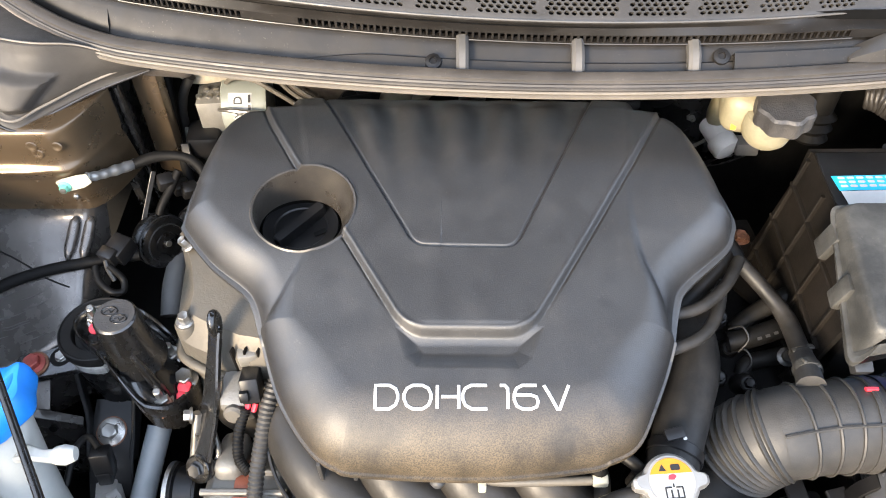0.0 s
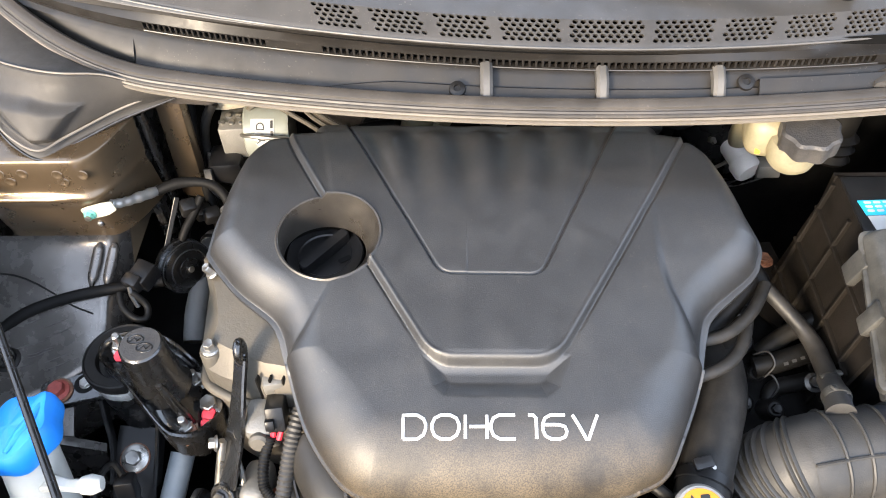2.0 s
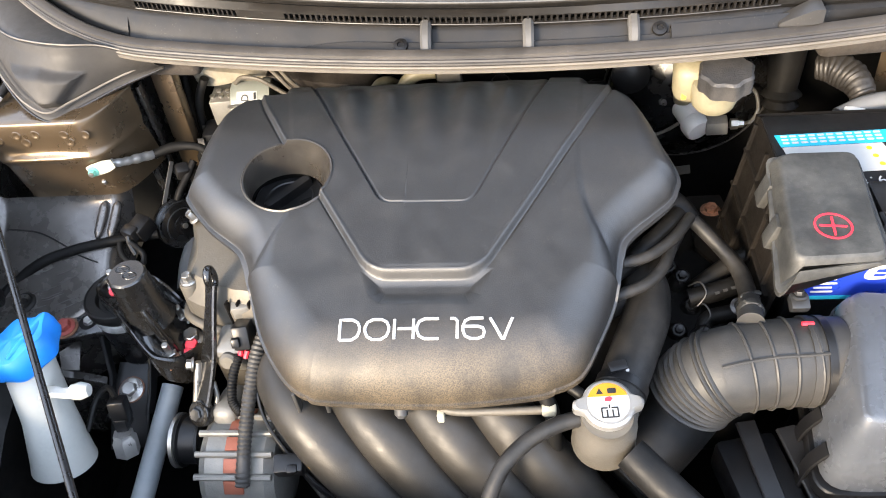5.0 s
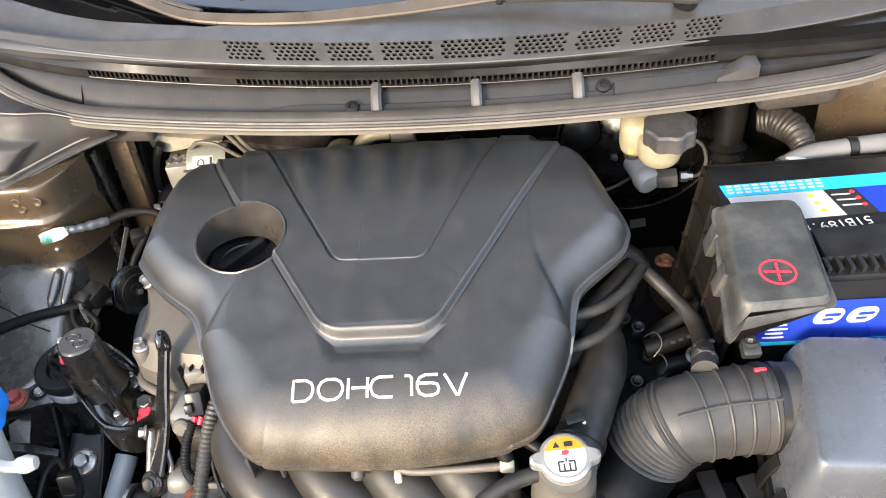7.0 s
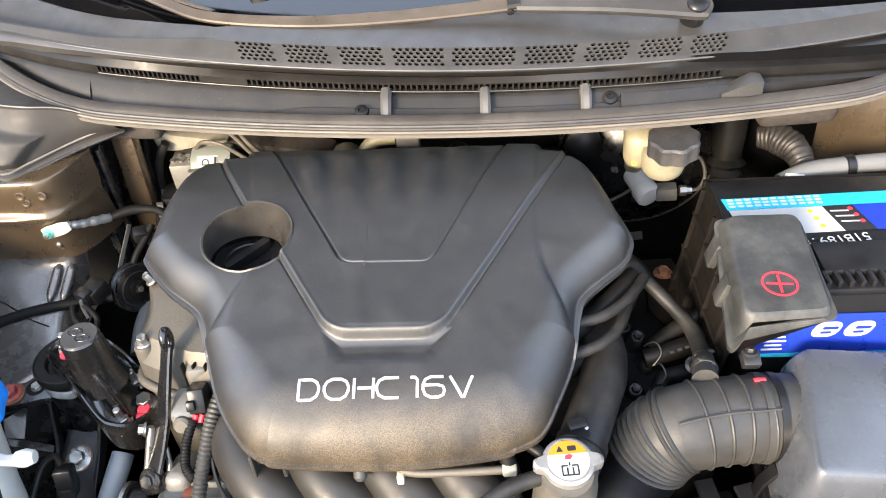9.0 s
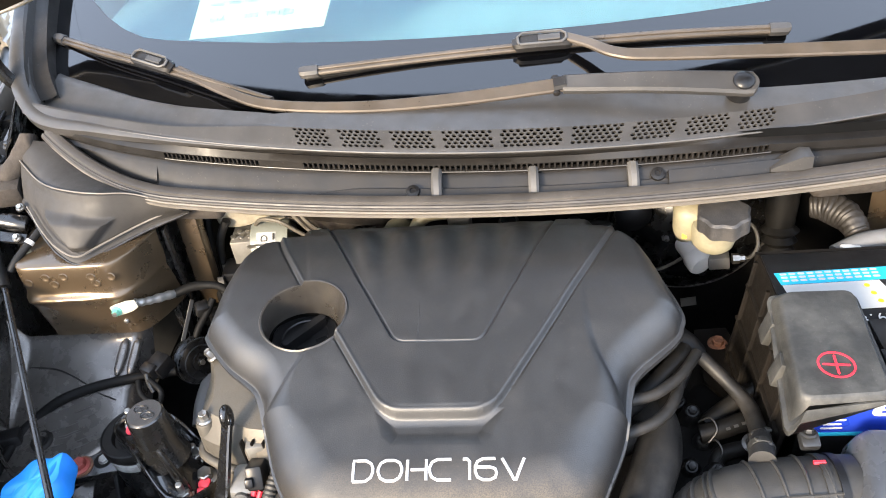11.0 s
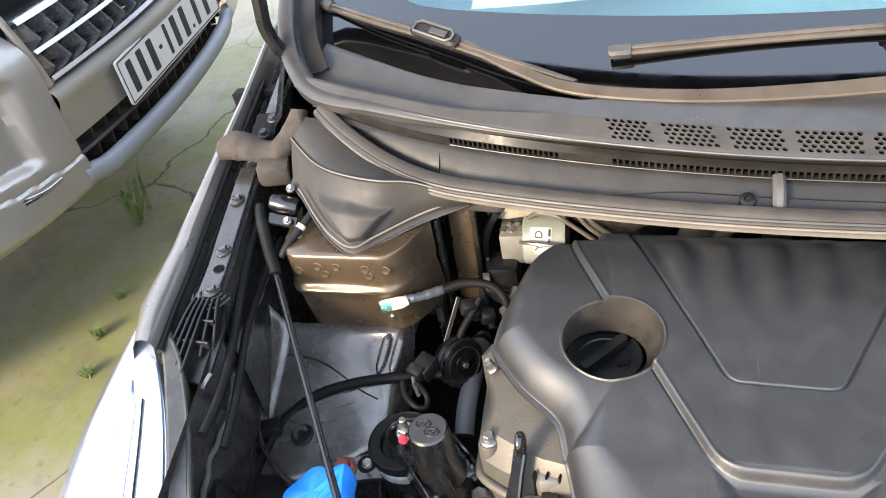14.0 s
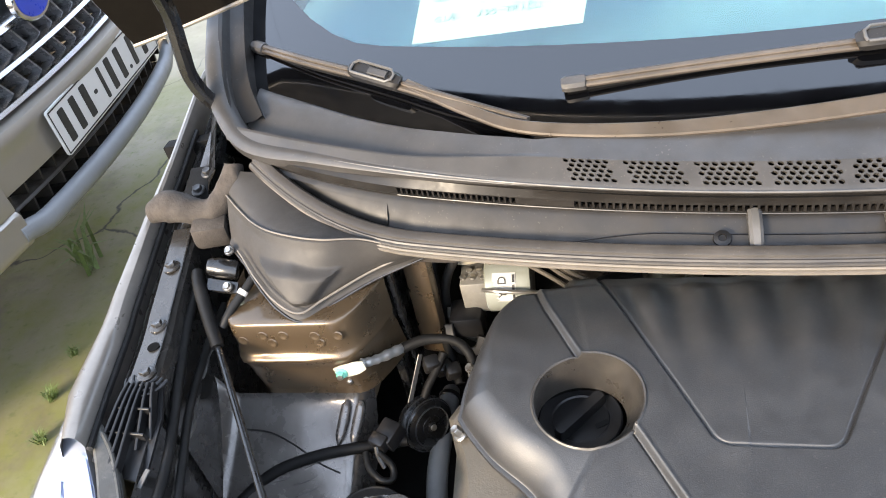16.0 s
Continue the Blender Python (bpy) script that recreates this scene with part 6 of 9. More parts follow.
duct = thing("intake_duct", (0.36, 0.36, 0.62), "brownish-black ribbed rubber air intake duct with bellows", "intake duct")
DP = [(0.466, 0.372, 0.657), (0.440, 0.372, 0.657), (0.417, 0.370, 0.657), (0.396, 0.369, 0.657), (0.376, 0.367, 0.656), (0.357, 0.3645, 0.654), (0.342, 0.363, 0.650)]
dp = smooth_path(DP, 10)
fr = frames_along(dp)
rings = []
for p, (t, s, w) in zip(dp, fr):
    rings.append([p + 0.0475 * (math.cos(a) * s + math.sin(a) * w) for a in (2 * math.pi * i / 36 for i in range(36))])
bm = bmesh.new()
skin(bm, rings, True, False)
part("elbow", bm, M_DUCT, duct)
for k in (14, 24, 35, 46):
    bm = bmesh.new()
    p, (t, s, w) = dp[k], fr[k]
    tube(bm, [p + 0.0482 * (math.cos(a) * s + math.sin(a) * w) for a in (2 * math.pi * i / 36 for i in range(37))], 0.0018, 6, 1, False)
    part("rib", bm, M_DUCT, duct)
bm = bmesh.new()
RA = max((q * 0.05 for q in range(126)), key=lambda q: (math.cos(q) * fr[30][1] + math.sin(q) * fr[30][2]).dot(Vector((0, -0.45, 0.89))))
ks = range(10, 60, 2)
tube(bm, [dp[k] + 0.0483 * (math.cos(RA) * fr[k][1] + math.sin(RA) * fr[k][2]) for k in ks], 0.0020, 6, 1, False)
part("rib", bm, M_DUCT, duct)
end, (t0, s0, w0) = dp[-1], fr[-1]
BP = smooth_path([end, (0.333, 0.3625, 0.643), (0.325, 0.362, 0.632), (0.318, 0.361, 0.620), (0.312, 0.359, 0.607)], 8)
bf = frames_along(BP)
bm = bmesh.new()
tube(bm, [dp[-6], dp[-3]] + list(BP), 0.0466, 36, 1, False)
part("bellows_sleeve", bm, M_DUCT, duct)
for k in range(8):
    bm = bmesh.new()
    i = 1 + 4 * k
    r = 1.0
    lathe(bm, [(0.0460 * r, -0.0030), (0.0488 * r, -0.0019), (0.0502 * r, 0.0), (0.0488 * r, 0.0019), (0.0460 * r, 0.0030)], 36, BP[i], bf[i][0], caps=False)
    part("bellows_fold", bm, M_DUCT, duct)
bm = bmesh.new()
tube(bm, [BP[16], BP[28], (0.305, 0.352, 0.592), (0.280, 0.330, 0.570), (0.235, 0.290, 0.550)], [0.044, 0.044, 0.044, 0.043, 0.042], 28)
part("lower_duct", bm, M_RUBBER, duct)
for dx in (0.0, 0.014):
    bm = bmesh.new()
    lathe(bm, [(0.0475, -0.004), (0.0495, -0.004), (0.0495, 0.004), (0.0475, 0.004)], 40, (0.430 + dx, 0.3715, 0.657), (1, 0.0, 0), caps=False)
    part("clamp_band", bm, M_BLACK if dx else M_DUCT, duct)
bm = bmesh.new()
box(bm, (0.424, 0.412, 0.706), (0.020, 0.018, 0.014), (20, 0, 0), 0.003)
bolt_mesh(bm, (0.424, 0.418, 0.711), (0, 0.2, 1), 0.009)
part("clamp_screw", bm, M_WIRE, duct)
bm = bmesh.new()
c, r = Vector((0.421, 0.3715, 0.657)), 0.0490
tube(bm, [c + Vector((k * 0.004, r * math.cos(1.28), r * math.sin(1.28))) for k in range(4)], 0.0025, 6, 1, False)
part("paint_mark", bm, M_RED, duct, "red and green paint dash")
# breather pipe and its clamps
br = thing("breather_hose", (0.36, 0.47, 0.7), "grey-black breather hose bending down into the intake duct", "hose")
bm = bmesh.new()
tube(bm, [(0.322, 0.580, 0.692), (0.338, 0.566, 0.687), (0.354, 0.550, 0.678), (0.369, 0.534, 0.669), (0.382, 0.516, 0.662), (0.389, 0.498, 0.659), (0.389, 0.474, 0.663), (0.386, 0.448, 0.671)], [0.0088, 0.0088, 0.0088, 0.0088, 0.0095, 0.0105, 0.0105, 0.0105], 18)
part("hose", bm, M_HOSE, br)
bm = bmesh.new()
tube(bm, [(0.387, 0.446, 0.668), (0.381, 0.424, 0.682), (0.375, 0.404, 0.691), (0.373, 0.394, 0.694)], [0.0118, 0.0128, 0.0135, 0.0150], 20)
part("spout", bm, M_DUCT, br)
for k, (q, r) in enumerate((((0.3875, 0.449, 0.667), 0.0113), ((0.379, 0.418, 0.6855), 0.0138))):
    bm = bmesh.new()
    lathe(bm, [(r - 0.001, -0.005), (r + 0.0006, -0.0048), (r + 0.0010, 0.0), (r + 0.0006, 0.0048), (r - 0.001, 0.005)], 26, q, (-0.05, -0.92, 0.34), caps=False)
    box(bm, Vector(q) + Vector((0.008 - 0.012 * k, 0.004, r - 0.002)), (0.008, 0.007, 0.004), (-20, 15, 10), 0.0015)
    box(bm, Vector(q) + Vector((-0.009 + 0.016 * k, 0.0, r - 0.003)), (0.006, 0.008, 0.004), (-20, -20, 0), 0.0015)
    part("clip", bm, M_TERM, br, "worn grey plastic hose clip")
bm = bmesh.new()
tube(bm, [(0.288, 0.600, 0.700), (0.305, 0.592, 0.699), (0.326, 0.577, 0.692), (0.341, 0.563, 0.686)], [0.017, 0.0175, 0.0165, 0.0105], 18)
part("heat_sleeve", bm, M_RUBBER, br)

# ---- cooling ----
rh = thing("radiator_hose", (0.26, 0.42, 0.65), "thick black upper radiator hose", "hose")
bm = bmesh.new()
tube(bm, [(0.20, 0.545, 0.600), (0.245, 0.530, 0.640), (0.272, 0.490, 0.658), (0.272, 0.440, 0.660), (0.254, 0.390, 0.660), (0.236, 0.345, 0.658), (0.226, 0.318, 0.655)], [0.026, 0.027, 0.0275, 0.0275, 0.027, 0.0265, 0.0265], 24)
part("hose", bm, M_HOSE, rh)
bm = bmesh.new()
lathe(bm, [(0.0272, -0.006), (0.0285, -0.005), (0.0285, 0.005), (0.0272, 0.006)], 28, (0.2335, 0.338, 0.6575), (-0.36, -0.93, -0.08), caps=False)
box(bm, (0.228, 0.345, 0.688), (0.02, 0.012, 0.006), (10, 0, 15), 0.002)
part("spring_clip", bm, M_BLACK, rh)
bm = bmesh.new()
lathe(bm, [(0.002, 0), (0.002, 0.001), (0.0001, 0.0012)], 14, (0.238, 0.341, 0.6862), (0, -0.1, 1))
part("paint_dot", bm, M_LETTER, rh)
neck = thing("filler_neck", (0.215, 0.275, 0.62), "cast coolant filler housing with a labelled aluminium cap", "filler neck")
cm = pose(0.213, 0.291, 0.700, 8, 0, 4) @ Matrix.Scale(0.93, 4)
out = []
for i in range(72):
    a = 2 * math.pi * i / 72
    r = 0.0280 + 0.0100 * math.exp(-((math.sin(a)) / 0.24) ** 4)
    out.append((r * math.cos(a), r * math.sin(a)))
bm = bmesh.new()
slab(bm, out, -0.010, 0.004, cm, 0.003)
rc = part("cap", bm, M_ALUCLEAN, neck, "aluminium pressure cap")
bm = bmesh.new()
slab(bm, circle(0.0225, 40), 0.0035, 0.0046, cm)
part("label", bm, M_PAPER, rc, "round warning label")
bm = bmesh.new()
arc = [(0.0222 * math.cos(a), 0.0222 * math.sin(a)) for a in np.linspace(radians(18), radians(162), 20)]
slab(bm, arc, 0.0046, 0.0050, cm)
part("warning_field", bm, M_ORANGE, rc)
bm = bmesh.new()
slab(bm, [(-0.012, 0.0095), (-0.0045, 0.0095), (-0.0082, 0.0165)], 0.0050, 0.0053, cm)
slab(bm, rounded(0.0095, 0.006, 0.001, 1, 0.005, 0.0128), 0.0050, 0.0053, cm)
for dx, w, dy, h in ((0, 0.018, -0.0175, 0.0014), (-0.0085, 0.0014, -0.012, 0.011), (0.0085, 0.0014, -0.012, 0.011), (-0.0055, 0.007, -0.0068, 0.0014), (0.0055, 0.007, -0.0068, 0.0014), (0, 0.0014, -0.005, 0.004), (-0.003, 0.0016, -0.013, 0.008), (0.003, 0.0016, -0.013, 0.008)):
    slab(bm, rounded(w, h, 0.0004, 1, dx, dy), 0.0046, 0.0052, cm)
part("symbol", bm, M_INK, rc)
bm = bmesh.new()
slab(bm, [(-0.004, 0.001), (0.002, 0.0005), (0.005, 0.004), (0.002, 0.0062), (-0.003, 0.005)], 0.0046, 0.0052, cm)
part("red_symbol", bm, M_RED, rc)
bm = bmesh.new()
lathe(bm, [(0.034, -0.075), (0.032, -0.03), (0.027, -0.022), (0.026, -0.009)], 28, (0.212, 0.283, 0.700), (0.0, -0.14, 0.99))
part("housing", bm, M_ALU, neck)
bm = bmesh.new()
tube(bm, [(0.226, 0.322, 0.655), (0.222, 0.305, 0.652), (0.215, 0.285, 0.645)], 0.025, 22)
part("outlet", bm, M_ALU, neck)
bm = bmesh.new()
tube(bm, [(0.235, 0.262, 0.655), (0.262, 0.235, 0.645), (0.30, 0.20, 0.630)], [0.018, 0.019, 0.019], 18)
part("stub", bm, M_RUBBER, neck)
oh = thing("overflow_hose", (0.12, 0.27, 0.65), "thin grey overflow hose leaving the filler neck", "hose")
bm = bmesh.new()
tube(bm, [(0.198, 0.290, 0.678), (0.168, 0.284, 0.676), (0.135, 0.270, 0.668), (0.108, 0.248, 0.655), (0.092, 0.222, 0.635), (0.085, 0.19, 0.60)], 0.0085, 14)
part("hose", bm, M_HOSE, oh)

# ---- engine mount and front corner ----
mount = thing("engine_mount", (-0.37, 0.47, 0.55), "glossy black cast engine mount bracket with marked bolts", "engine mount")
MB = (-0.398, 0.496, 0)
bm = bmesh.new()
lathe(bm, [(0.030, 0.500), (0.038, 0.545), (0.0405, 0.590), (0.0405, 0.606), (0.0385, 0.609), (0.0385, 0.630), (0.041, 0.634), (0.041, 0.640), (0.001, 0.641)], 40, MB)
part("bushing", bm, M_GLOSS, mount)
bm = bmesh.new()
lathe(bm, [(0.0425, 0.632), (0.0448, 0.636), (0.0450, 0.645), (0.0440, 0.6485), (0.0425, 0.6492), (0.0410, 0.6478), (0.0300, 0.6470), (0.0285, 0.6455), (0.0275, 0.640), (0.0272, 0.6412)], 44, MB)
part("bushing_ring", bm, M_RUBBER, mount, "flat black rubber-faced ring round the bushing")
bm = bmesh.new()
lathe(bm, [(0.001, 0.0), (0.0165, 0.0), (0.0165, 0.0006), (0.001, 0.0008)], 24, (MB[0], MB[1] - 0.011, 0.6474))
part("bushing_slot", bm, M_VOID, mount, "dark opening in the bushing")
bm = bmesh.new()
lathe(bm, [(0.0400, 0.614), (0.0418, 0.616), (0.0419, 0.626), (0.0400, 0.628)], 40, MB, caps=False)
part("paint_band", bm, M_SMEAR, mount, "smeared white paint band")
BOSS = Vector((-0.342, 0.4595, 0.7260))
outline = [(-0.416, 0.492), (-0.408, 0.507), (-0.392, 0.514), (-0.361, 0.517), (-0.330, 0.512), (-0.307, 0.495), (-0.289, 0.471), (-0.284, 0.446), (-0.298, 0.415), (-0.319, 0.405), (-0.336, 0.410), (-0.373, 0.445), (-0.406, 0.472)]
arm_z = lambda x: float(np.interp(x, (-0.42, -0.375, -0.350, -0.325, -0.28), (0.664, 0.664, 0.655, 0.622, 0.592)))
arm_out = [(p.x, p.y) for p in smooth_path([(x, y, 0) for x, y in outline], 5, True)]
ac_ = (-0.350, 0.468)
bm = bmesh.new()


def ring_at(f, dz):
    """One contour of the arm, drawn in by f; the web swells up towards the boss."""
    res = []
    for x, y in arm_out:
        px, py = ac_[0] + (x - ac_[0]) * f, ac_[1] + (y - ac_[1]) * f
        swell = 0.020 * math.exp(-((px - BOSS.x) ** 2 + (py - BOSS.y + 0.006) ** 2) / 0.036 ** 2) * smoothstep(0.88, 0.72, f)
        res.append((px, py, arm_z(px) + dz + swell))
    return res



skin(bm, [ring_at(0.96, -0.045), ring_at(1.0, -0.010), ring_at(1.01, 0.000), ring_at(0.99, 0.006), ring_at(0.95, 0.0075), ring_at(0.90, 0.005), ring_at(0.86, -0.004), ring_at(0.80, -0.009), ring_at(0.70, -0.009), ring_at(0.58, -0.008), ring_at(0.46, -0.006), ring_at(0.34, -0.004), ring_at(0.22, -0.002), ring_at(0.1, 0.0)])
part("arm", bm, M_FORGED, mount)
bm = bmesh.new()
lathe(bm, [(0.001, 0.0), (0.019, 0.0), (0.019, 0.001), (0.001, 0.0012)], 24, (0, 0, 0))
bmesh.ops.scale(bm, vec=(1.25, 0.75, 1), verts=bm.verts)
bmesh.ops.transform(bm, matrix=pose(-0.333, 0.500, 0.6095, 0, 20, -30), verts=bm.verts)
part("opening", bm, M_VOID, mount)
bm = bmesh.new()
tube(bm, [(-0.331, 0.437, 0.682), (-0.325, 0.434, 0.660), (-0.318, 0.432, 0.630), (-0.312, 0.432, 0.606)], [0.003, 0.005, 0.006, 0.004], 12)
part("rib", bm, M_FORGED, mount)
bm = bmesh.new()
lathe(bm, [(0.0330, 0.645), (0.0285, 0.656), (0.0262, 0.670), (0.0248, 0.690), (0.0238, 0.714), (0.0230, 0.7240), (0.0212, 0.7258), (0.001, 0.7260)], 40, (BOSS[0], BOSS[1], 0))
boss = part("boss", bm, M_FORGED, mount, "tall round boss with a flat rough top")
bm = bmesh.new()
lathe(bm, [(0.001, 0.0), (0.0212, 0.0), (0.0208, 0.0006), (0.001, 0.0007)], 36, BOSS)
top = part("boss_top", bm, M_CAST, boss, "rough grey cast top")
for k in range(2):
    bm = bmesh.new()
    p = BOSS + Vector((0.006 - 0.012 * k, -0.005 + 0.010 * k, 0.0009))
    tube(bm, [p + Vector((0.0085 * math.cos(q), 0.0055 * math.sin(q), 0)) for q in (2 * math.pi * i / 20 for i in range(21))], 0.0008, 6, 1, False)
    tube(bm, [p + Vector((-0.005, -0.002, 0)), p + Vector((-0.001, 0.002, 0)), p + Vector((0.002, -0.002, 0)), p + Vector((0.005, 0.002, 0))], 0.0007, 6, 1, False)
    part("cast_mark", bm, M_FORGED, boss)
for x, y, z in ((-0.389, 0.494, 0.668), (-0.318, 0.484, 0.608), (-0.318, 0.4265, 0.604)):
    bolt(mount, (x, y, z), (0.05, -0.12, 1), M_STEEL, af=0.0165, head=0.012, flange=0.0125, stud=0.017, label="plated stud and nut")
bolt(mount, (-0.298, 0.455, 0.603), (0.05, -0.12, 1), M_STEEL, af=0.0175, head=0.014, flange=0.0145, label="plated bolt")
for x, y, z, r, mt in ((-0.389, 0.482, 0.668, 0.006, M_RED), (-0.296, 0.443, 0.606, 0.0085, M_RED), (-0.298, 0.432, 0.604, 0.0065, M_RED), (-0.316, 0.418, 0.606, 0.013, M_RUST), (-0.378, 0.490, 0.668, 0.005, M_GREEN)):
    bm = bmesh.new()
    lathe(bm, [(r, 0.0), (r * 0.9, 0.0022), (0.001, 0.003)], 14, (x, y, z), (0.1, -0.4, 0.9))
    for v in bm.verts:
        v.co += Vector(noise.noise_vector(v.co * 130)) * 0.002
    part("paint_dab", bm, mt, mount)
ear = thing("mount_ear", (-0.45, 0.47, 0.6), "black pressed steel bracket bolted to the wing", "bracket")
bm = bmesh.new()
slab(bm, round_poly([(-0.028, -0.018), (0.050, -0.020), (0.056, 0.016), (0.018, 0.020), (-0.026, 0.018)], 0.010, 4), 0.0, 0.009, pose(-0.478, 0.476, 0.594, 4, -2, 14), 0.002)
part("plate", bm, M_FORGED, ear)
bm = bmesh.new()
lathe(bm, [(0.0165, 0.0), (0.0165, 0.0025), (0.010, 0.003)], 24, (-0.481, 0.4745, 0.6025), (0, -0.1, 1))
part("washer", bm, M_RUST, ear)
bolt(ear, (-0.481, 0.4745, 0.605), (0, -0.1, 1), M_REDRUST, af=0.0165, head=0.011, flange=0.0135, label="rusty red bolt")
bm = bmesh.new()
lathe(bm, [(0.013, 0.0), (0.0125, 0.003), (0.009, 0.0035)], 22, (-0.453, 0.485, 0.602), (0, -0.1, 1))
part("hole_rim", bm, M_MATTE, ear)
bolt(ear, (-0.452, 0.485, 0.603), (0, -0.1, 1), M_STEEL, af=0.012, head=0.007, flange=0.0085, label="dull plated pin")
leg = thing("steel_bracket", (-0.39, 0.44, 0.5), "black pressed steel mount leg with a rusty bolt", "bracket")
bm = bmesh.new()
ribbon(bm, [(-0.400, 0.462, 0.540), (-0.401, 0.446, 0.533), (-0.401, 0.426, 0.526), (-0.399, 0.40, 0.516), (-0.396, 0.36, 0.49)], 0.052, 0.006, 5, (0, -0.35, 0.94))
ribbon(bm, [(-0.436, 0.478, 0.590), (-0.434, 0.462, 0.566), (-0.428, 0.436, 0.536), (-0.424, 0.40, 0.516)], 0.005, 0.018, 5)
ribbon(bm, [(-0.366, 0.470, 0.590), (-0.368, 0.452, 0.560), (-0.372, 0.430, 0.532), (-0.374, 0.40, 0.510)], 0.005, 0.018, 5)
part("plate", bm, M_BLACK, leg)
bolt(leg, (-0.401, 0.4255, 0.530), (0, -0.35, 0.94), M_STEEL, af=0.017, head=0.011, flange=0.017, label="bolt with a rusty washer")
bm = bmesh.new()
lathe(bm, [(0.0185, 0.0), (0.0185, 0.002), (0.012, 0.0025)], 22, (-0.401, 0.426, 0.5285), (0, -0.35, 0.94))
part("washer", bm, M_RUST, leg)
# folded black panels in the corner
bm = bmesh.new()
sheet(bm, [[(-0.504, 0.463, 0.566), (-0.480, 0.484, 0.568)], [(-0.502, 0.447, 0.548), (-0.475, 0.445, 0.549)]], 0.004)
sheet(bm, [[(-0.560, 0.470, 0.556), (-0.502, 0.449, 0.548), (-0.436, 0.440, 0.540)], [(-0.560, 0.445, 0.554), (-0.500, 0.437, 0.547), (-0.434, 0.430, 0.539)],
           [(-0.560, 0.438, 0.540), (-0.499, 0.433, 0.540), (-0.433, 0.427, 0.532)], [(-0.555, 0.415, 0.46), (-0.495, 0.410, 0.46), (-0.430, 0.405, 0.455)]], 0.004)
solo("corner_bracket", bm, M_BAYDARK, "folded dark grey steel bracket beside the wheel arch", "bracket", "structure")
for at in ((-0.4715, 0.4275, 0.533), (-0.468, 0.4185, 0.505)):
    bm = bmesh.new()
    lathe(bm, [(0.0048, 0.0), (0.0048, 0.0006), (0.001, 0.0007)], 18, at, (0.05, -0.95, 0.30))
    solo("drain_hole", bm, M_VOID, "small dark hole in the bracket face", "hole", "structure")
conn = thing("sensor_plug", (-0.385, 0.36, 0.55), "black wired plug on a metal sensor", "sensor plug")
bm = bmesh.new()
box(bm, (-0.384, 0.372, 0.566), (0.022, 0.020, 0.032), (-20, 0, 8), 0.003)
box(bm, (-0.384, 0.366, 0.548), (0.016, 0.024, 0.018), (-20, 0, 8), 0.002)
part("plug", bm, M_BLACK, conn)
bm = bmesh.new()
lathe(bm, [(0.016, -0.030), (0.016, -0.008), (0.013, -0.004), (0.013, 0.002)], 6, (-0.383, 0.352, 0.540), (0, 0.35, 0.94))
part("sensor_body", bm, M_ALUCLEAN, conn)
bm = bmesh.new()
tube(bm, [(-0.386, 0.380, 0.582), (-0.40, 0.392, 0.585), (-0.415, 0.38, 0.575), (-0.425, 0.35, 0.55)], 0.004, 8)
part("wire", bm, M_RUBBER, conn)
bm = bmesh.new()
tube(bm, [(-0.344, 0.432, 0.530), (-0.352, 0.38, 0.508), (-0.362, 0.30, 0.478), (-0.37, 0.22, 0.45)], 0.0145, 16)
solo("steel_tube", bm, M_TUBE, "dull grey steel tube running down beside the engine", "tube")

# screen-wash bottle
wash = thing("washer_bottle", (-0.41, 0.33, 0.55), "milky white screen-wash bottle with a bright blue cap", "washer bottle")
cx, cy, cz = -0.452, 0.371, 0.705
wax = Vector((-0.20, 0.04, 0.97)).normalized()
side = Vector((0.62, 0.78, 0.0))
side = (side - wax * side.dot(wax)).normalized()
across = wax.cross(side)
rings = []
for f, up in ((0.93, -0.026), (1.0, -0.022), (1.02, -0.006), (0.99, 0.002), (0.93, 0.0065), (0.86, 0.0075), (0.60, 0.0085), (0.30, 0.0095), (0.05, 0.0098)):
    ring = []
    for i in range(48):
        q = 2 * math.pi * i / 48
        tab = math.exp(-((q if q < math.pi else q - 2 * math.pi) / 0.26) ** 2)
        r = (0.0400 + 0.0012 * math.cos(6 * q)) * f + 0.007 * tab * (f > 0.8)
        ring.append(Vector((cx, cy, cz)) + side * r * math.cos(q) + across * r * 0.92 * math.sin(q) + wax * (up + 0.003 * tab * (f > 0.8) + 0.0016 * math.cos(5 * q + 1) * f))
    rings.append(ring)
bm = bmesh.new()
skin(bm, rings)
blue = part("cap", bm, M_BLUECAP, wash, "bright blue snap cap")
bm = bmesh.new()
tube(bm, [Vector((cx, cy, cz)) + wax * 0.0075 + side * a + across * b for a, b in ((0.034, -0.006), (0.018, -0.013), (0.0, -0.018), (-0.018, -0.024))], [0.003, 0.005, 0.005, 0.002], 10)
part("ridge", bm, M_BLUECAP, blue)
for a, b in ((0.012, 0.012), (0.004, 0.010), (-0.014, 0.006)):
    bm = bmesh.new()
    tube(bm, [Vector((cx, cy, cz)) + wax * 0.0085 + side * (a + k) + across * (b + 0.3 * k) for k in (-0.006, 0.0, 0.006)], 0.0009, 6)
    part("emboss", bm, M_BLUECAP, blue)
bm = bmesh.new()
tube(bm, [Vector((cx, cy, cz)) - wax * 0.012, Vector((cx, cy - 0.006, cz - 0.04)), (cx - 0.002, cy - 0.026, cz - 0.11), (cx - 0.004, cy - 0.05, cz - 0.18)], [0.030, 0.029, 0.031, 0.040], 28)
part("neck", bm, M_TANK, wash)
bm = bmesh.new()
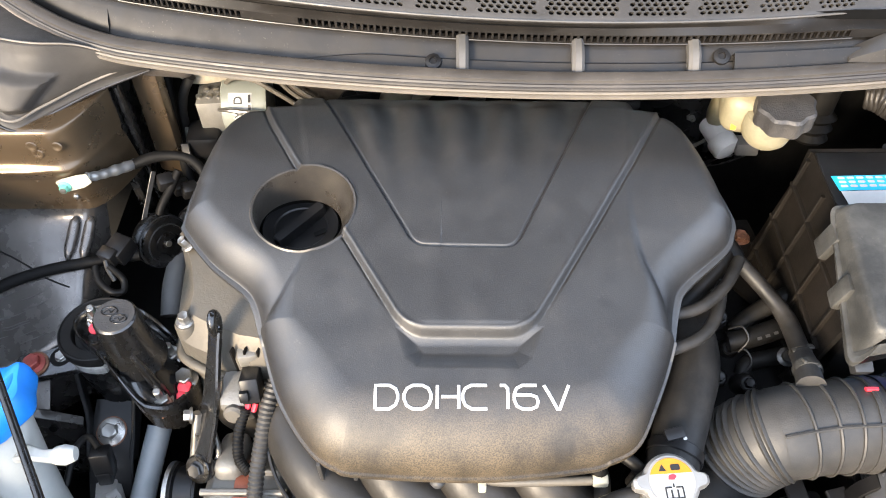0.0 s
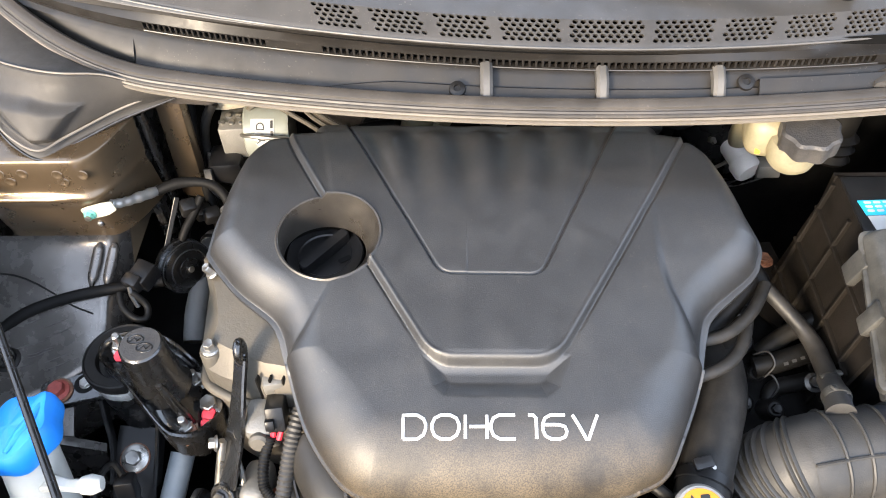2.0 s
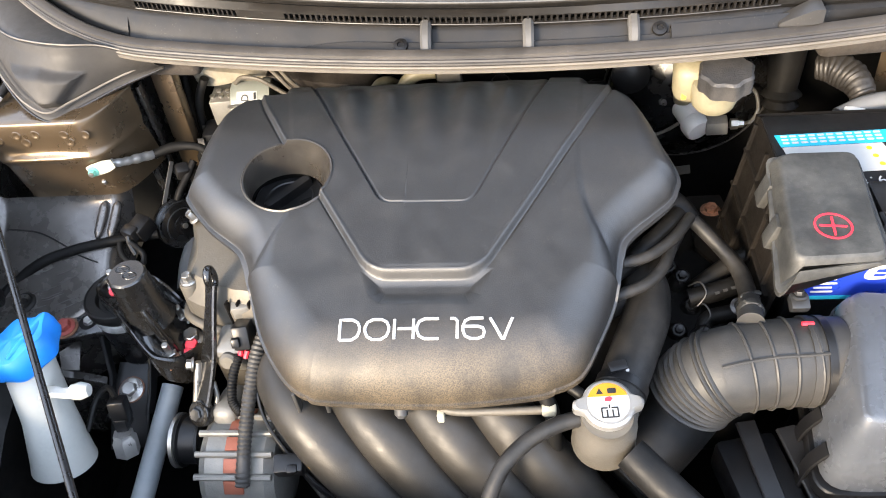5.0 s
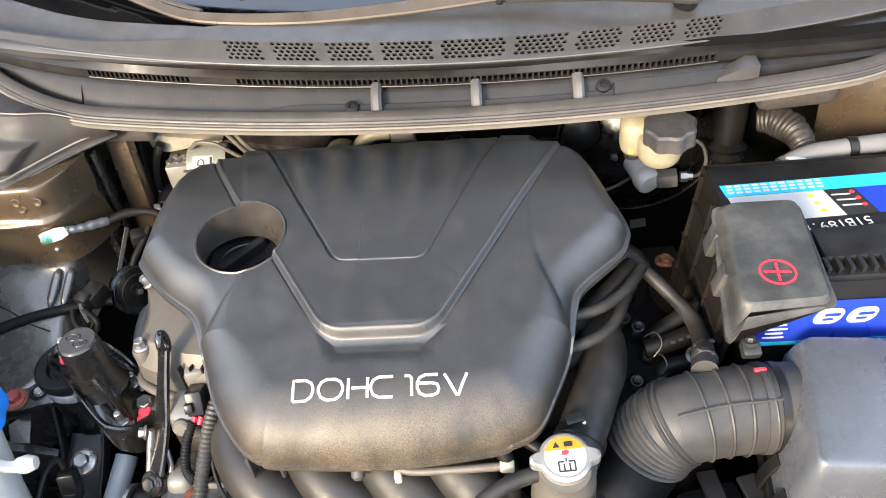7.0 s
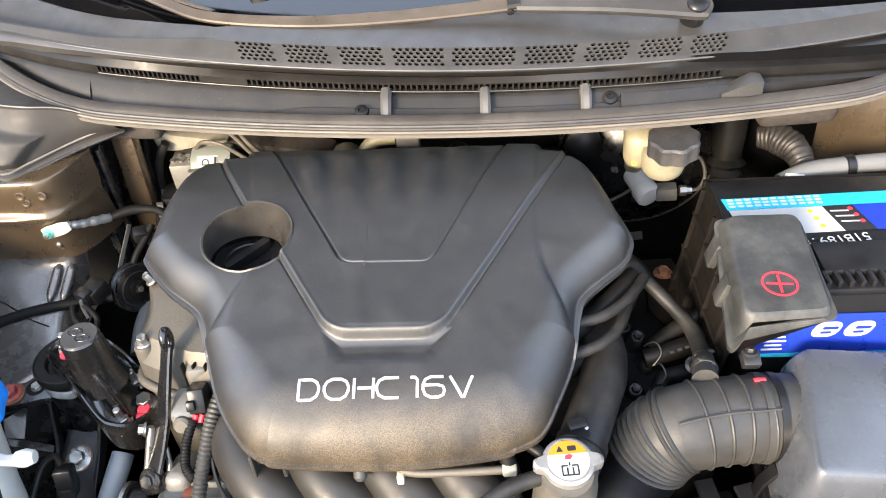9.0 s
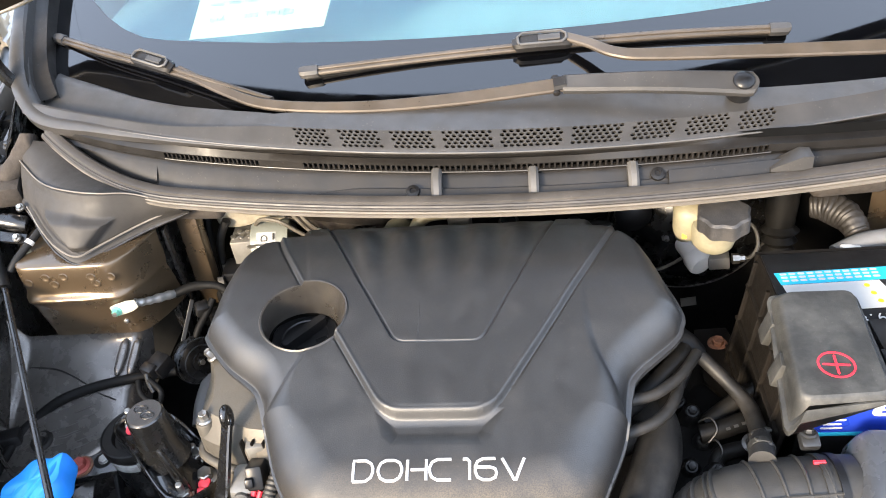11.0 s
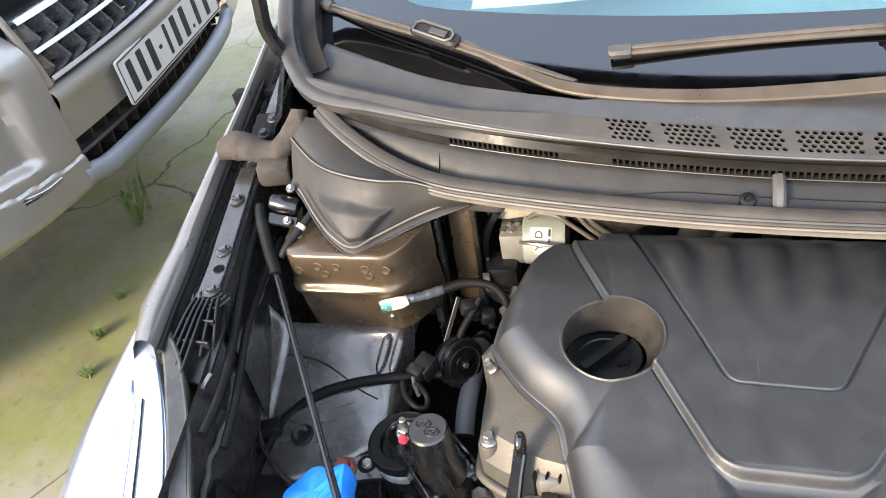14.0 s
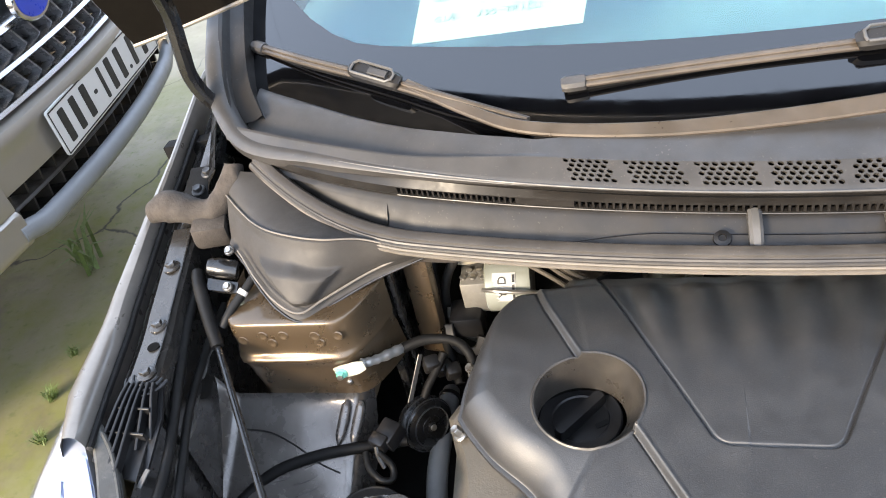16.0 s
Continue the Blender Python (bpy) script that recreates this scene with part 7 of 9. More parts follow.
ribbon(bm, [(-0.432, 0.342, 0.648), (-0.412, 0.336, 0.660), (-0.400, 0.333, 0.662), (-0.376, 0.330, 0.667)], 0.016, 0.009, 4, widths=[0.020, 0.014, 0.012, 0.015])
tube(bm, [(-0.384, 0.3305, 0.6675), (-0.374, 0.331, 0.669), (-0.364, 0.332, 0.6695)], [0.009, 0.0105, 0.007], 12)
part("hose_clip", bm, M_TANK, wash)

# ---- horn, cables and fittings behind the mount ----
horn = thing("horn", (-0.36, 0.63, 0.62), "black disc horn on a thin steel strap", "horn")
hax = Vector((0.78, -0.58, 0.22)).normalized()
hc = Vector((-0.359, 0.640, 0.633))
bm = bmesh.new()
lathe(bm, [(0.012, -0.034), (0.022, -0.030), (0.030, -0.022), (0.0335, -0.018), (0.0345, -0.010), (0.0345, -0.006), (0.031, -0.004), (0.033, -0.002), (0.0345, 0.002), (0.033, 0.006), (0.026, 0.008), (0.014, 0.0075), (0.0135, 0.0085), (0.006, 0.009), (0.0055, 0.011), (0.001, 0.0115)], 40, hc, hax)
part("disc", bm, M_GLOSS, horn)
for r, k in ((0.0348, -0.0075), (0.0345, 0.0025), (0.0255, 0.0082)):
    bm = bmesh.new()
    side = hax.cross(Vector((0, 0, 1))).normalized()
    rise = side.cross(hax)
    tube(bm, [hc + hax * k + r * (math.cos(q) * side + math.sin(q) * rise) for q in (2 * math.pi * i / 40 for i in range(41))], 0.0010, 6, 1, False)
    part("rolled_rim", bm, M_WIRE, horn, "thin shiny rolled rim")
bm = bmesh.new()
lathe(bm, [(0.0045, 0.010), (0.004, 0.013), (0.001, 0.0132)], 14, hc, hax)
part("rivet", bm, M_STEEL, horn)
bm = bmesh.new()
ribbon(bm, [(-0.362, 0.690, 0.708), (-0.372, 0.668, 0.680), (-0.382, 0.646, 0.652)], 0.006, 0.002, 5, (0.5, -0.8, 0.2))
part("strap", bm, M_WIRE, horn)
bm = bmesh.new()
box(bm, (-0.392, 0.598, 0.668), (0.026, 0.030, 0.024), (10, 0, -25), 0.003)
box(bm, (-0.400, 0.584, 0.672), (0.022, 0.016, 0.020), (10, 0, -25), 0.003)
part("plug", bm, M_BLACK, horn)
bm = bmesh.new()
tube(bm, [(-0.402, 0.576, 0.674), (-0.400, 0.569, 0.664), (-0.394, 0.562, 0.652)], 0.003, 8)
part("white_wire", bm, M_WIRE, horn)
bm = bmesh.new()
tube(bm, [(-0.400, 0.572, 0.668), (-0.386, 0.566, 0.650), (-0.384, 0.552, 0.644), (-0.396, 0.548, 0.648), (-0.412, 0.560, 0.654), (-0.420, 0.578, 0.658)], 0.0042, 10)
part("loop", bm, M_RUBBER, horn)
loom = thing("wiring_harness", (-0.5, 0.55, 0.64), "taped black wiring harness lying over the wheel arch", "wiring harness")
bm = bmesh.new()
tube(bm, [(-0.374, 0.602, 0.652), (-0.404, 0.594, 0.653), (-0.442, 0.588, 0.652), (-0.488, 0.579, 0.648), (-0.536, 0.563, 0.640), (-0.572, 0.544, 0.623), (-0.590, 0.514, 0.616), (-0.600, 0.46, 0.604), (-0.602, 0.41, 0.59)], 0.0072, 12)
part("trunk", bm, M_CABLE, loom)
bm = bmesh.new()
box(bm, (-0.597, 0.512, 0.620), (0.034, 0.024, 0.022), (0, 0, 20), 0.006)
part("clip", bm, M_BLACK, loom)
rng = random.Random(77)
for k in range(16):
    bm = bmesh.new()
    x0, y0 = -0.475 - 0.055 * rng.random(), 0.585 - 0.075 * rng.random()
    pts = []
    for i in range(4):
        x, y = x0 - 0.010 * i, y0 - 0.0035 * i - 0.0015 * rng.random()
        pts.append((x, y, float(np.interp(-y, [-q.y for q in WP], [q.z for q in WP])) + 0.003 * math.sin(40 * x) * smoothstep(0.62, 0.5, y)))
    tube(bm, pts, [0.0003, 0.0010, 0.0008, 0.0003], 5)
    part("scratch", bm, M_TAB, tower, "chalky scratch in the paint")
grom = thing("grommet", (-0.5535, 0.514, 0.611), "black rubber grommet in the wheel arch", "grommet")
bm = bmesh.new()
lathe(bm, [(0.0165, 0.0), (0.0165, 0.003), (0.013, 0.0055), (0.010, 0.003), (0.006, 0.003), (0.005, 0.006), (0.001, 0.006)], 26, (-0.5535, 0.514, 0.6110), (0, -0.25, 0.97))
part("ring", bm, M_RUBBER, grom)
gnd = thing("earth_cable", (-0.43, 0.636, 0.745), "earth cable with a cream crimped lug bolted to the tower", "cable")
bm = bmesh.new()
ribbon(bm, [(-0.446, 0.629, 0.746), (-0.436, 0.627, 0.749), (-0.418, 0.628, 0.754), (-0.408, 0.631, 0.756)], 0.018, 0.003, 4, (0, -1, 0.1), widths=[0.012, 0.018, 0.018, 0.012])
part("lug", bm, M_LUG, gnd)
bolt(gnd, (-0.437, 0.626, 0.748), (0, -1, 0.1), M_GREEN, af=0.009, flange=0.0075, label="bolt with green paint")
bm = bmesh.new()
lathe(bm, [(0.0035, 0.004), (0.0035, 0.010), (0.001, 0.0105)], 10, (-0.437, 0.626, 0.748), (0, -1, 0.1))
part("stud", bm, M_STEEL, gnd)
bm = bmesh.new()
crimp = smooth_path([(-0.414, 0.636, 0.753), (-0.404, 0.646, 0.746), (-0.390, 0.666, 0.736), (-0.377, 0.686, 0.726)], 8)
tube(bm, crimp, [0.0056 + 0.0005 * math.sin(1.4 * i) + 0.0008 * (i > 12) for i in range(len(crimp))], 14, 1, False)
part("crimp", bm, M_ALUCLEAN, gnd, "crinkled grey metal crimp")
bm = bmesh.new()
tube(bm, [(-0.379, 0.683, 0.727), (-0.352, 0.692, 0.732), (-0.318, 0.692, 0.731), (-0.298, 0.682, 0.722), (-0.285, 0.660, 0.705), (-0.27, 0.63, 0.68)], [0.0066, 0.0070, 0.0055, 0.0060, 0.0060, 0.0060], 12)
part("cable", bm, M_CABLE, gnd)
bm = bmesh.new()
lathe(bm, [(0.0040, 0.0), (0.0038, 0.0015), (0.0025, 0.0028), (0.001, 0.0030)], 14, (-0.4385, 0.6375, 0.719), (0, -1, 0.1))
solo("rivet", bm, M_STEEL, "small bright rivet in the tower wall", "rivet")
chose = thing("coolant_hose", (-0.325, 0.6, 0.65), "dusty grey hose going down beside the engine", "hose")
bm = bmesh.new()
tube(bm, [(-0.352, 0.730, 0.588), (-0.351, 0.712, 0.594), (-0.349, 0.674, 0.598), (-0.347, 0.60, 0.596), (-0.345, 0.56, 0.58)], [0.012, 0.0135, 0.0125, 0.0135, 0.0135], 18)
part("hose", bm, M_GREYHOSE, chose)
bm = bmesh.new()
lathe(bm, [(0.0138, -0.004), (0.015, -0.003), (0.015, 0.003), (0.0138, 0.004)], 20, (-0.3512, 0.714, 0.594), (0, -0.99, 0.06), caps=False)
part("clip", bm, M_BLACK, chose)
abs_unit = thing("brake_control_unit", (-0.30, 0.83, 0.66), "grey metal brake control unit with a white label", "brake unit")
bm = bmesh.new()
box(bm, (-0.317, 0.8225, 0.697), (0.036, 0.046, 0.050), (0, 0, 4), 0.003)
part("valve_block", bm, M_CASTLIGHT, abs_unit)
for k in range(5):
    bm = bmesh.new()
    lathe(bm, [(0.004, 0), (0.004, 0.003), (0.001, 0.004)], 12, (-0.330 + 0.0065 * k, 0.812 + 0.014 * (k % 2), 0.722))
    part("port", bm, M_STEEL, abs_unit)
bm = bmesh.new()
lathe(bm, [(0.033, -0.03), (0.036, -0.028), (0.036, 0.022), (0.034, 0.028), (0.001, 0.030)], 36, (-0.272, 0.825, 0.700), (1, 0.05, 0))
part("motor", bm, M_MOTOR, abs_unit, "plain grey motor can")
bm = bmesh.new()
rows = []
for a in np.linspace(radians(2), radians(62), 8):
    rows.append([Vector((x, 0.825 - 0.0366 * math.cos(a), 0.700 + 0.0366 * math.sin(a))) for x in (-0.290, -0.260)])
sheet(bm, rows)
sticker = part("label", bm, M_PAPER, abs_unit, "white printed label")
for txt, x, a in (("Y", -0.277, 18), ("D", -0.277, 46)):
    letter_part(txt, 0.015, Matrix.Translation((x, 0.825 - 0.0372 * math.cos(radians(a)), 0.700 + 0.0372 * math.sin(radians(a)))) @ pose(0, 0, 0, 90 - a, 0, 0) @ pose(0, 0, 0, 0, 0, 90), M_INK, sticker)
bm = bmesh.new()
for k in range(3):
    a = radians(10 + 20 * k)
    box(bm, (-0.263, 0.825 - 0.037 * math.cos(a), 0.700 + 0.037 * math.sin(a)), (0.003, 0.010, 0.0006), (90 - math.degrees(a), 0, 0), 0)
part("print", bm, M_INK, sticker)
bm = bmesh.new()
tube(bm, [(-0.303, 0.795, 0.716), (-0.285, 0.786, 0.722), (-0.262, 0.784, 0.721), (-0.235, 0.788, 0.715), (-0.21, 0.80, 0.70)], 0.0028, 8)
part("strap_wire", bm, M_STEEL, abs_unit)
bm = bmesh.new()
box(bm, (-0.332, 0.798, 0.664), (0.045, 0.045, 0.036), (0, 0, 4), 0.008)
part("control_box", bm, M_BLACK, abs_unit)
abs_unit.location += Vector((0.017, -0.030, 0.028))
bm = bmesh.new()
ribbon(bm, [(-0.332, 0.775, 0.703), (-0.335, 0.775, 0.684), (-0.333, 0.775, 0.668), (-0.321, 0.775, 0.658), (-0.306, 0.775, 0.650)], 0.020, 0.003, 5, (0, -0.9, 0.4))
solo("brake_unit_bracket", bm, M_CASTLIGHT, "curved grey steel bracket under the brake unit", "bracket")
bm = bmesh.new()
tube(bm, [(-0.319, 0.790, 0.777), (-0.334, 0.790, 0.752), (-0.344, 0.790, 0.720), (-0.347, 0.790, 0.691), (-0.352, 0.790, 0.656), (-0.366, 0.790, 0.618)], 0.0062, 12)
solo("bulkhead_hose", bm, M_HOSE, "black hose hanging beside the brake unit", "hose")
pipes = [((-0.285, 0.80, 0.752), (-0.264, 0.785, 0.778), (-0.237, 0.78, 0.778), (-0.215, 0.778, 0.763), (-0.187, 0.775, 0.741), (-0.165, 0.77, 0.72)),
         ((-0.25, 0.83, 0.785), (-0.212, 0.79, 0.776), (-0.195, 0.785, 0.756), (-0.169, 0.78, 0.736), (-0.14, 0.77, 0.71)),
         ((-0.24, 0.84, 0.795), (-0.202, 0.79, 0.778), (-0.181, 0.785, 0.756), (-0.148, 0.78, 0.734), (-0.12, 0.77, 0.71))]
for p in pipes:
    bm = bmesh.new()
    tube(bm, p, 0.0032, 8)
    solo("brake_pipe", bm, M_ALU, "thin grey metal brake pipe bent over the brake unit", "brake pipe", group="brake pipes")
for p, r in ((((-0.352, 0.81, 0.80), (-0.354, 0.79, 0.75), (-0.352, 0.765, 0.70), (-0.340, 0.735, 0.665), (-0.325, 0.70, 0.64)), 0.007),
             (((-0.335, 0.70, 0.70), (-0.345, 0.685, 0.685), (-0.358, 0.668, 0.668), (-0.37, 0.65, 0.64)), 0.0055)):
    bm = bmesh.new()
    tube(bm, p, r, 10)
    solo("vacuum_hose", bm, M_CABLE, "black rubber hose by the brake unit", "hose", group="hoses by the brake unit")
bm = bmesh.new()
ribbon(bm, [(-0.335, 0.745, 0.705), (-0.332, 0.735, 0.685), (-0.318, 0.728, 0.672), (-0.300, 0.730, 0.672), (-0.292, 0.738, 0.688)], 0.012, 0.006, 5, (0, -1, 0.3))
solo("hook_bracket", bm, M_BLACK, "black plastic hook-shaped bracket", "bracket")
for p in ((-0.352, 0.690, 0.690), (-0.330, 0.700, 0.665), (-0.345, 0.71, 0.66)):
    bm = bmesh.new()
    box(bm, p, (0.020, 0.018, 0.022), (20, 10, 30), 0.004)
    solo("cable_plug", bm, M_BLACK, "small dark cable plug", "plug", group="plugs behind the horn")

# ---- engine side, alternator and intake manifold ----
side = thing("timing_cover", (-0.25, 0.52, 0.5), "dusty cast aluminium timing cover at the engine's end", "timing cover")
tco = [(-0.306, 0.625), (-0.300, 0.56), (-0.296, 0.50), (-0.292, 0.470), (-0.268, 0.452), (-0.235, 0.440), (-0.190, 0.430), (-0.150, 0.45), (-0.150, 0.64)]
bm = bmesh.new()
o2 = [(p.x, p.y) for p in smooth_path([(x, y, 0) for x, y in tco], 3, True)]
slab(bm, o2, 0.48, 0.700, None, 0.022)
for v in bm.verts:
    if v.co.z > 0.6:
        v.co.z += 0.10 * (v.co.y - 0.50) + 0.10 * (v.co.x + 0.29)
part("casting", bm, M_ALU, side)
bm = bmesh.new()
tube(bm, [(x, y - 0.002, 0.640) for x, y in ((-0.298, 0.50), (-0.294, 0.468), (-0.268, 0.449), (-0.235, 0.437), (-0.19, 0.427))], 0.006, 10)
part("flange", bm, M_ALU, side)
for k in range(3):
    bm = bmesh.new()
    x = -0.222 + 0.014 * k
    box(bm, (x, 0.4375, 0.672), (0.0025, 0.008, 0.046), (0, 0, -14), 0.001)
    part("fin", bm, M_TRAY, side)
bm = bmesh.new()
lathe(bm, [(0.015, 0.62), (0.0135, 0.66), (0.0125, 0.690), (0.011, 0.6935)], 22, (-0.279, 0.474, 0))
part("bolt_boss", bm, M_ALU, side)
bolt(side, (-0.279, 0.475, 0.6935), (0, -0.05, 1), M_STEEL, af=0.011, head=0.012, flange=0.0105, label="plated bolt with paint trace")
for p in ((-0.287, 0.656, 0.712), (-0.290, 0.566, 0.712)):
    bolt(side, p, (-0.4, -0.1, 0.9), M_STEEL, af=0.010, head=0.014, flange=0.009, label="bright plated bolt")
lever = thing("adjuster_bracket", (-0.25, 0.42, 0.6), "black steel adjuster bracket with an eye at its top", "bracket")
bm = bmesh.new()
ribbon(bm, [(-0.236, 0.448, 0.716), (-0.239, 0.434, 0.696), (-0.244, 0.416, 0.668), (-0.250, 0.402, 0.640), (-0.258, 0.382, 0.610), (-0.266, 0.360, 0.583)], 0.022, 0.007, 6, (-0.55, -0.6, 0.58), widths=[0.018, 0.017, 0.021, 0.025, 0.026, 0.024])
part("plate", bm, M_FORGED, lever)
bm = bmesh.new()
lathe(bm, [(0.0165, -0.006), (0.0165, 0.003), (0.0150, 0.005), (0.0090, 0.0055), (0.0080, 0.004), (0.001, 0.004)], 24, (-0.267, 0.356, 0.581), (-0.35, -0.70, 0.62))
part("lower_eye", bm, M_FORGED, lever)
bm = bmesh.new()
tube(bm, [Vector((-0.236, 0.452, 0.722)) + Vector((0.0, 0.0085 * math.cos(a), 0.0135 * math.sin(a))) for a in (2 * math.pi * i / 20 for i in range(21))], 0.0048, 10, 1, False)
part("eye", bm, M_FORGED, lever)
bm = bmesh.new()
tube(bm, [(-0.266, 0.398, 0.630), (-0.272, 0.380, 0.600), (-0.278, 0.362, 0.570)], 0.0050, 10)
tube(bm, [(-0.252, 0.386, 0.605), (-0.248, 0.372, 0.588), (-0.255, 0.362, 0.575), (-0.262, 0.372, 0.590)], 0.0035, 8)
part("adjuster_rod", bm, M_STEEL, lever)
bolt(lever, (-0.2685, 0.3535, 0.5845), (-0.35, -0.70, 0.62), M_WIRE, af=0.015, head=0.007, flange=0.010)
bolt(lever, (-0.272, 0.396, 0.628), (-0.9, -0.2, 0.3), M_STEEL, af=0.011, head=0.009, flange=0.009)
alt = thing("alternator", (-0.23, 0.34, 0.5), "cast aluminium alternator with slotted housing and pulley", "alternator")
bm = bmesh.new()
lathe(bm, [(0.030, -0.052), (0.058, -0.046), (0.066, -0.036), (0.066, 0.036), (0.058, 0.046), (0.03, 0.052)], 30, (-0.215, 0.330, 0.510), (1, 0, 0))
part("housing", bm, M_CASTLIGHT, alt)
for k in range(5):
    bm = bmesh.new()
    a = radians(35 + 22 * k)
    box(bm, (-0.215, 0.330 - 0.0665 * math.cos(a), 0.510 + 0.0665 * math.sin(a)), (0.024, 0.017, 0.004), (90 - math.degrees(a), 0, 0), 0.001)
    part("winding", bm, M_COPPER, alt, "reddish windings in a slot")
for k in range(4):
    bm = bmesh.new()
    a = radians(46 + 22 * k)
    ribbon(bm, [(-0.262, 0.330 - 0.068 * math.cos(a), 0.510 + 0.068 * math.sin(a)), (-0.168, 0.330 - 0.068 * math.cos(a), 0.510 + 0.068 * math.sin(a))], 0.007, 0.008, 1, (0, -math.cos(a), math.sin(a)), smooth=False)
    part("fin", bm, M_CASTLIGHT, alt)
bm = bmesh.new()
lathe(bm, [(0.020, -0.016), (0.033, -0.015), (0.034, -0.012), (0.030, -0.010), (0.030, 0.010), (0.034, 0.012), (0.033, 0.015), (0.02, 0.016)], 32, (-0.292, 0.352, 0.525), (1, 0, 0))
part("pulley", bm, M_BLACK, alt)
bm = bmesh.new()
lathe(bm, [(0.031, -0.022), (0.035, -0.021), (0.035, -0.016), (0.031, -0.015)], 32, (-0.292, 0.352, 0.525), (1, 0, 0))
part("pulley_rim", bm, M_STEEL, alt)
bm = bmesh.new()
box(bm, (-0.236, 0.372, 0.560), (0.034, 0.06, 0.050), (-20, 0, 0), 0.012, 3)
box(bm, (-0.222, 0.418, 0.632), (0.036, 0.045, 0.05), (8, 0, 0), 0.010)
part("mount_lug", bm, M_CASTLIGHT, alt)
bm = bmesh.new()
lathe(bm, [(0.011, 0), (0.011, 0.010), (0.008, 0.013), (0.001, 0.013)], 20, (-0.222, 0.397, 0.640), (0, -1, 0.4))
part("plug", bm, M_ALU, alt)
plug = thing("wiring_plug", (-0.2, 0.41, 0.65), "black plug with pink wires in corrugated conduit", "wiring plug")
bm = bmesh.new()
box(bm, (-0.203, 0.414, 0.664), (0.020, 0.036, 0.030), (-30, 0, 8), 0.003)
box(bm, (-0.207, 0.400, 0.668), (0.010, 0.020, 0.012), (-30, 0, 8), 0.002)
part("shell", bm, M_BLACK, plug)
bm = bmesh.new()
box(bm, (-0.207, 0.440, 0.680), (0.022, 0.018, 0.020), (0, 0, 10), 0.003)
part("cream_plug", bm, M_CASTLIGHT, plug)
bm = bmesh.new()
for k in range(2):
    tube(bm, [(-0.206 + 0.008 * k, 0.398, 0.652), (-0.208 + 0.007 * k, 0.392, 0.645)], 0.0032, 8, smooth=False)
part("wire", bm, M_RED, plug)


def conduit(parent, pts, r, material):
    path = smooth_path(pts, 14)
    bm = bmesh.new()
    rings = []
    for k, (p, (t, s, w)) in enumerate(zip(path, frames_along(path))):
        rr = r * (1.0 if k % 2 else 0.86)
        rings.append([p + rr * (math.cos(a) * s + math.sin(a) * w) for a in (2 * math.pi * i / 12 for i in range(12))])
    skin(bm, rings)
    return part("conduit", bm, material, parent)


conduit(plug, [(-0.209, 0.394, 0.648), (-0.217, 0.376, 0.630), (-0.217, 0.354, 0.613), (-0.205, 0.340, 0.606)], 0.0062, M_RUBBER)
conduit(plug, [(-0.176, 0.420, 0.668), (-0.184, 0.390, 0.655), (-0.190, 0.362, 0.634), (-0.196, 0.335, 0.608), (-0.199, 0.305, 0.585), (-0.20, 0.27, 0.56)], 0.0088, M_DUCT)
man = thing("intake_manifold", (0.0, 0.3, 0.5), "brown-black plastic intake manifold with four curved runners", "intake manifold")
for k, x in enumerate((-0.136, -0.060, 0.016, 0.092)):
    bm = bmesh.new()
    tube(bm, [(x - 0.03, 0.395, 0.625), (x - 0.002, 0.348, 0.624), (x + 0.030, 0.314, 0.606), (x + 0.068, 0.286, 0.572), (x + 0.110, 0.264, 0.522), (x + 0.14, 0.25, 0.46)], [0.033, 0.034, 0.035, 0.035, 0.034, 0.03], 24)
    part("runner", bm, M_RUNNER, man)
bm = bmesh.new()
sheet(bm, [[(-0.185, 0.40, 0.640), (-0.10, 0.41, 0.638), (0.0, 0.41, 0.638), (0.15, 0.41, 0.638)], [(-0.178, 0.355, 0.612), (-0.10, 0.345, 0.598), (0.0, 0.34, 0.595), (0.15, 0.335, 0.595)], [(-0.150, 0.305, 0.572), (-0.08, 0.29, 0.552), (0.02, 0.28, 0.54), (0.17, 0.27, 0.54)], [(-0.11, 0.27, 0.53), (-0.04, 0.25, 0.50), (0.06, 0.24, 0.47), (0.2, 0.23, 0.46)]], 0.01)
part("plenum", bm, M_RUNNER, man)
bm = bmesh.new()
ribbon(bm, [(-0.182, 0.410, 0.650), (-0.186, 0.372, 0.630), (-0.176, 0.335, 0.602), (-0.150, 0.305, 0.578), (-0.118, 0.280, 0.552), (-0.08, 0.262, 0.52)], 0.004, 0.014, 6)
part("flange", bm, M_BLACK, man)
for x in (-0.118, -0.085):
    bm = bmesh.new()
    box(bm, (x, 0.318, 0.668), (0.004, 0.012, 0.035), (0, 0, 0), 0.001)
    part("web", bm, M_DUCT, man)
fr_ = thing("fuel_pipe", (0.1, 0.31, 0.66), "thin pale fuel pipe with plastic clips under the cover", "pipe")
bm = bmesh.new()
tube(bm, [(0.030, 0.330, 0.672), (0.036, 0.314, 0.664), (0.055, 0.308, 0.660), (0.10, 0.308, 0.660), (0.150, 0.309, 0.661)], 0.0048, 10)
part("pipe", bm, M_ALU, fr_)
bm = bmesh.new()
box(bm, (0.155, 0.309, 0.661), (0.016, 0.012, 0.012), (0, 0, 0), 0.003)
part("clip", bm, M_LUG, fr_)
bm = bmesh.new()
box(bm, (0.040, 0.306, 0.656), (0.008, 0.012, 0.014), (0, 0, 0), 0.002)
part("clip", bm, M_LUG, fr_)
bm = bmesh.new()
lathe(bm, [(0.005, -0.03), (0.0075, -0.02), (0.0075, 0.004), (0.004, 0.008)], 14, (-0.004, 0.312, 0.655), (0, -0.6, -0.6))
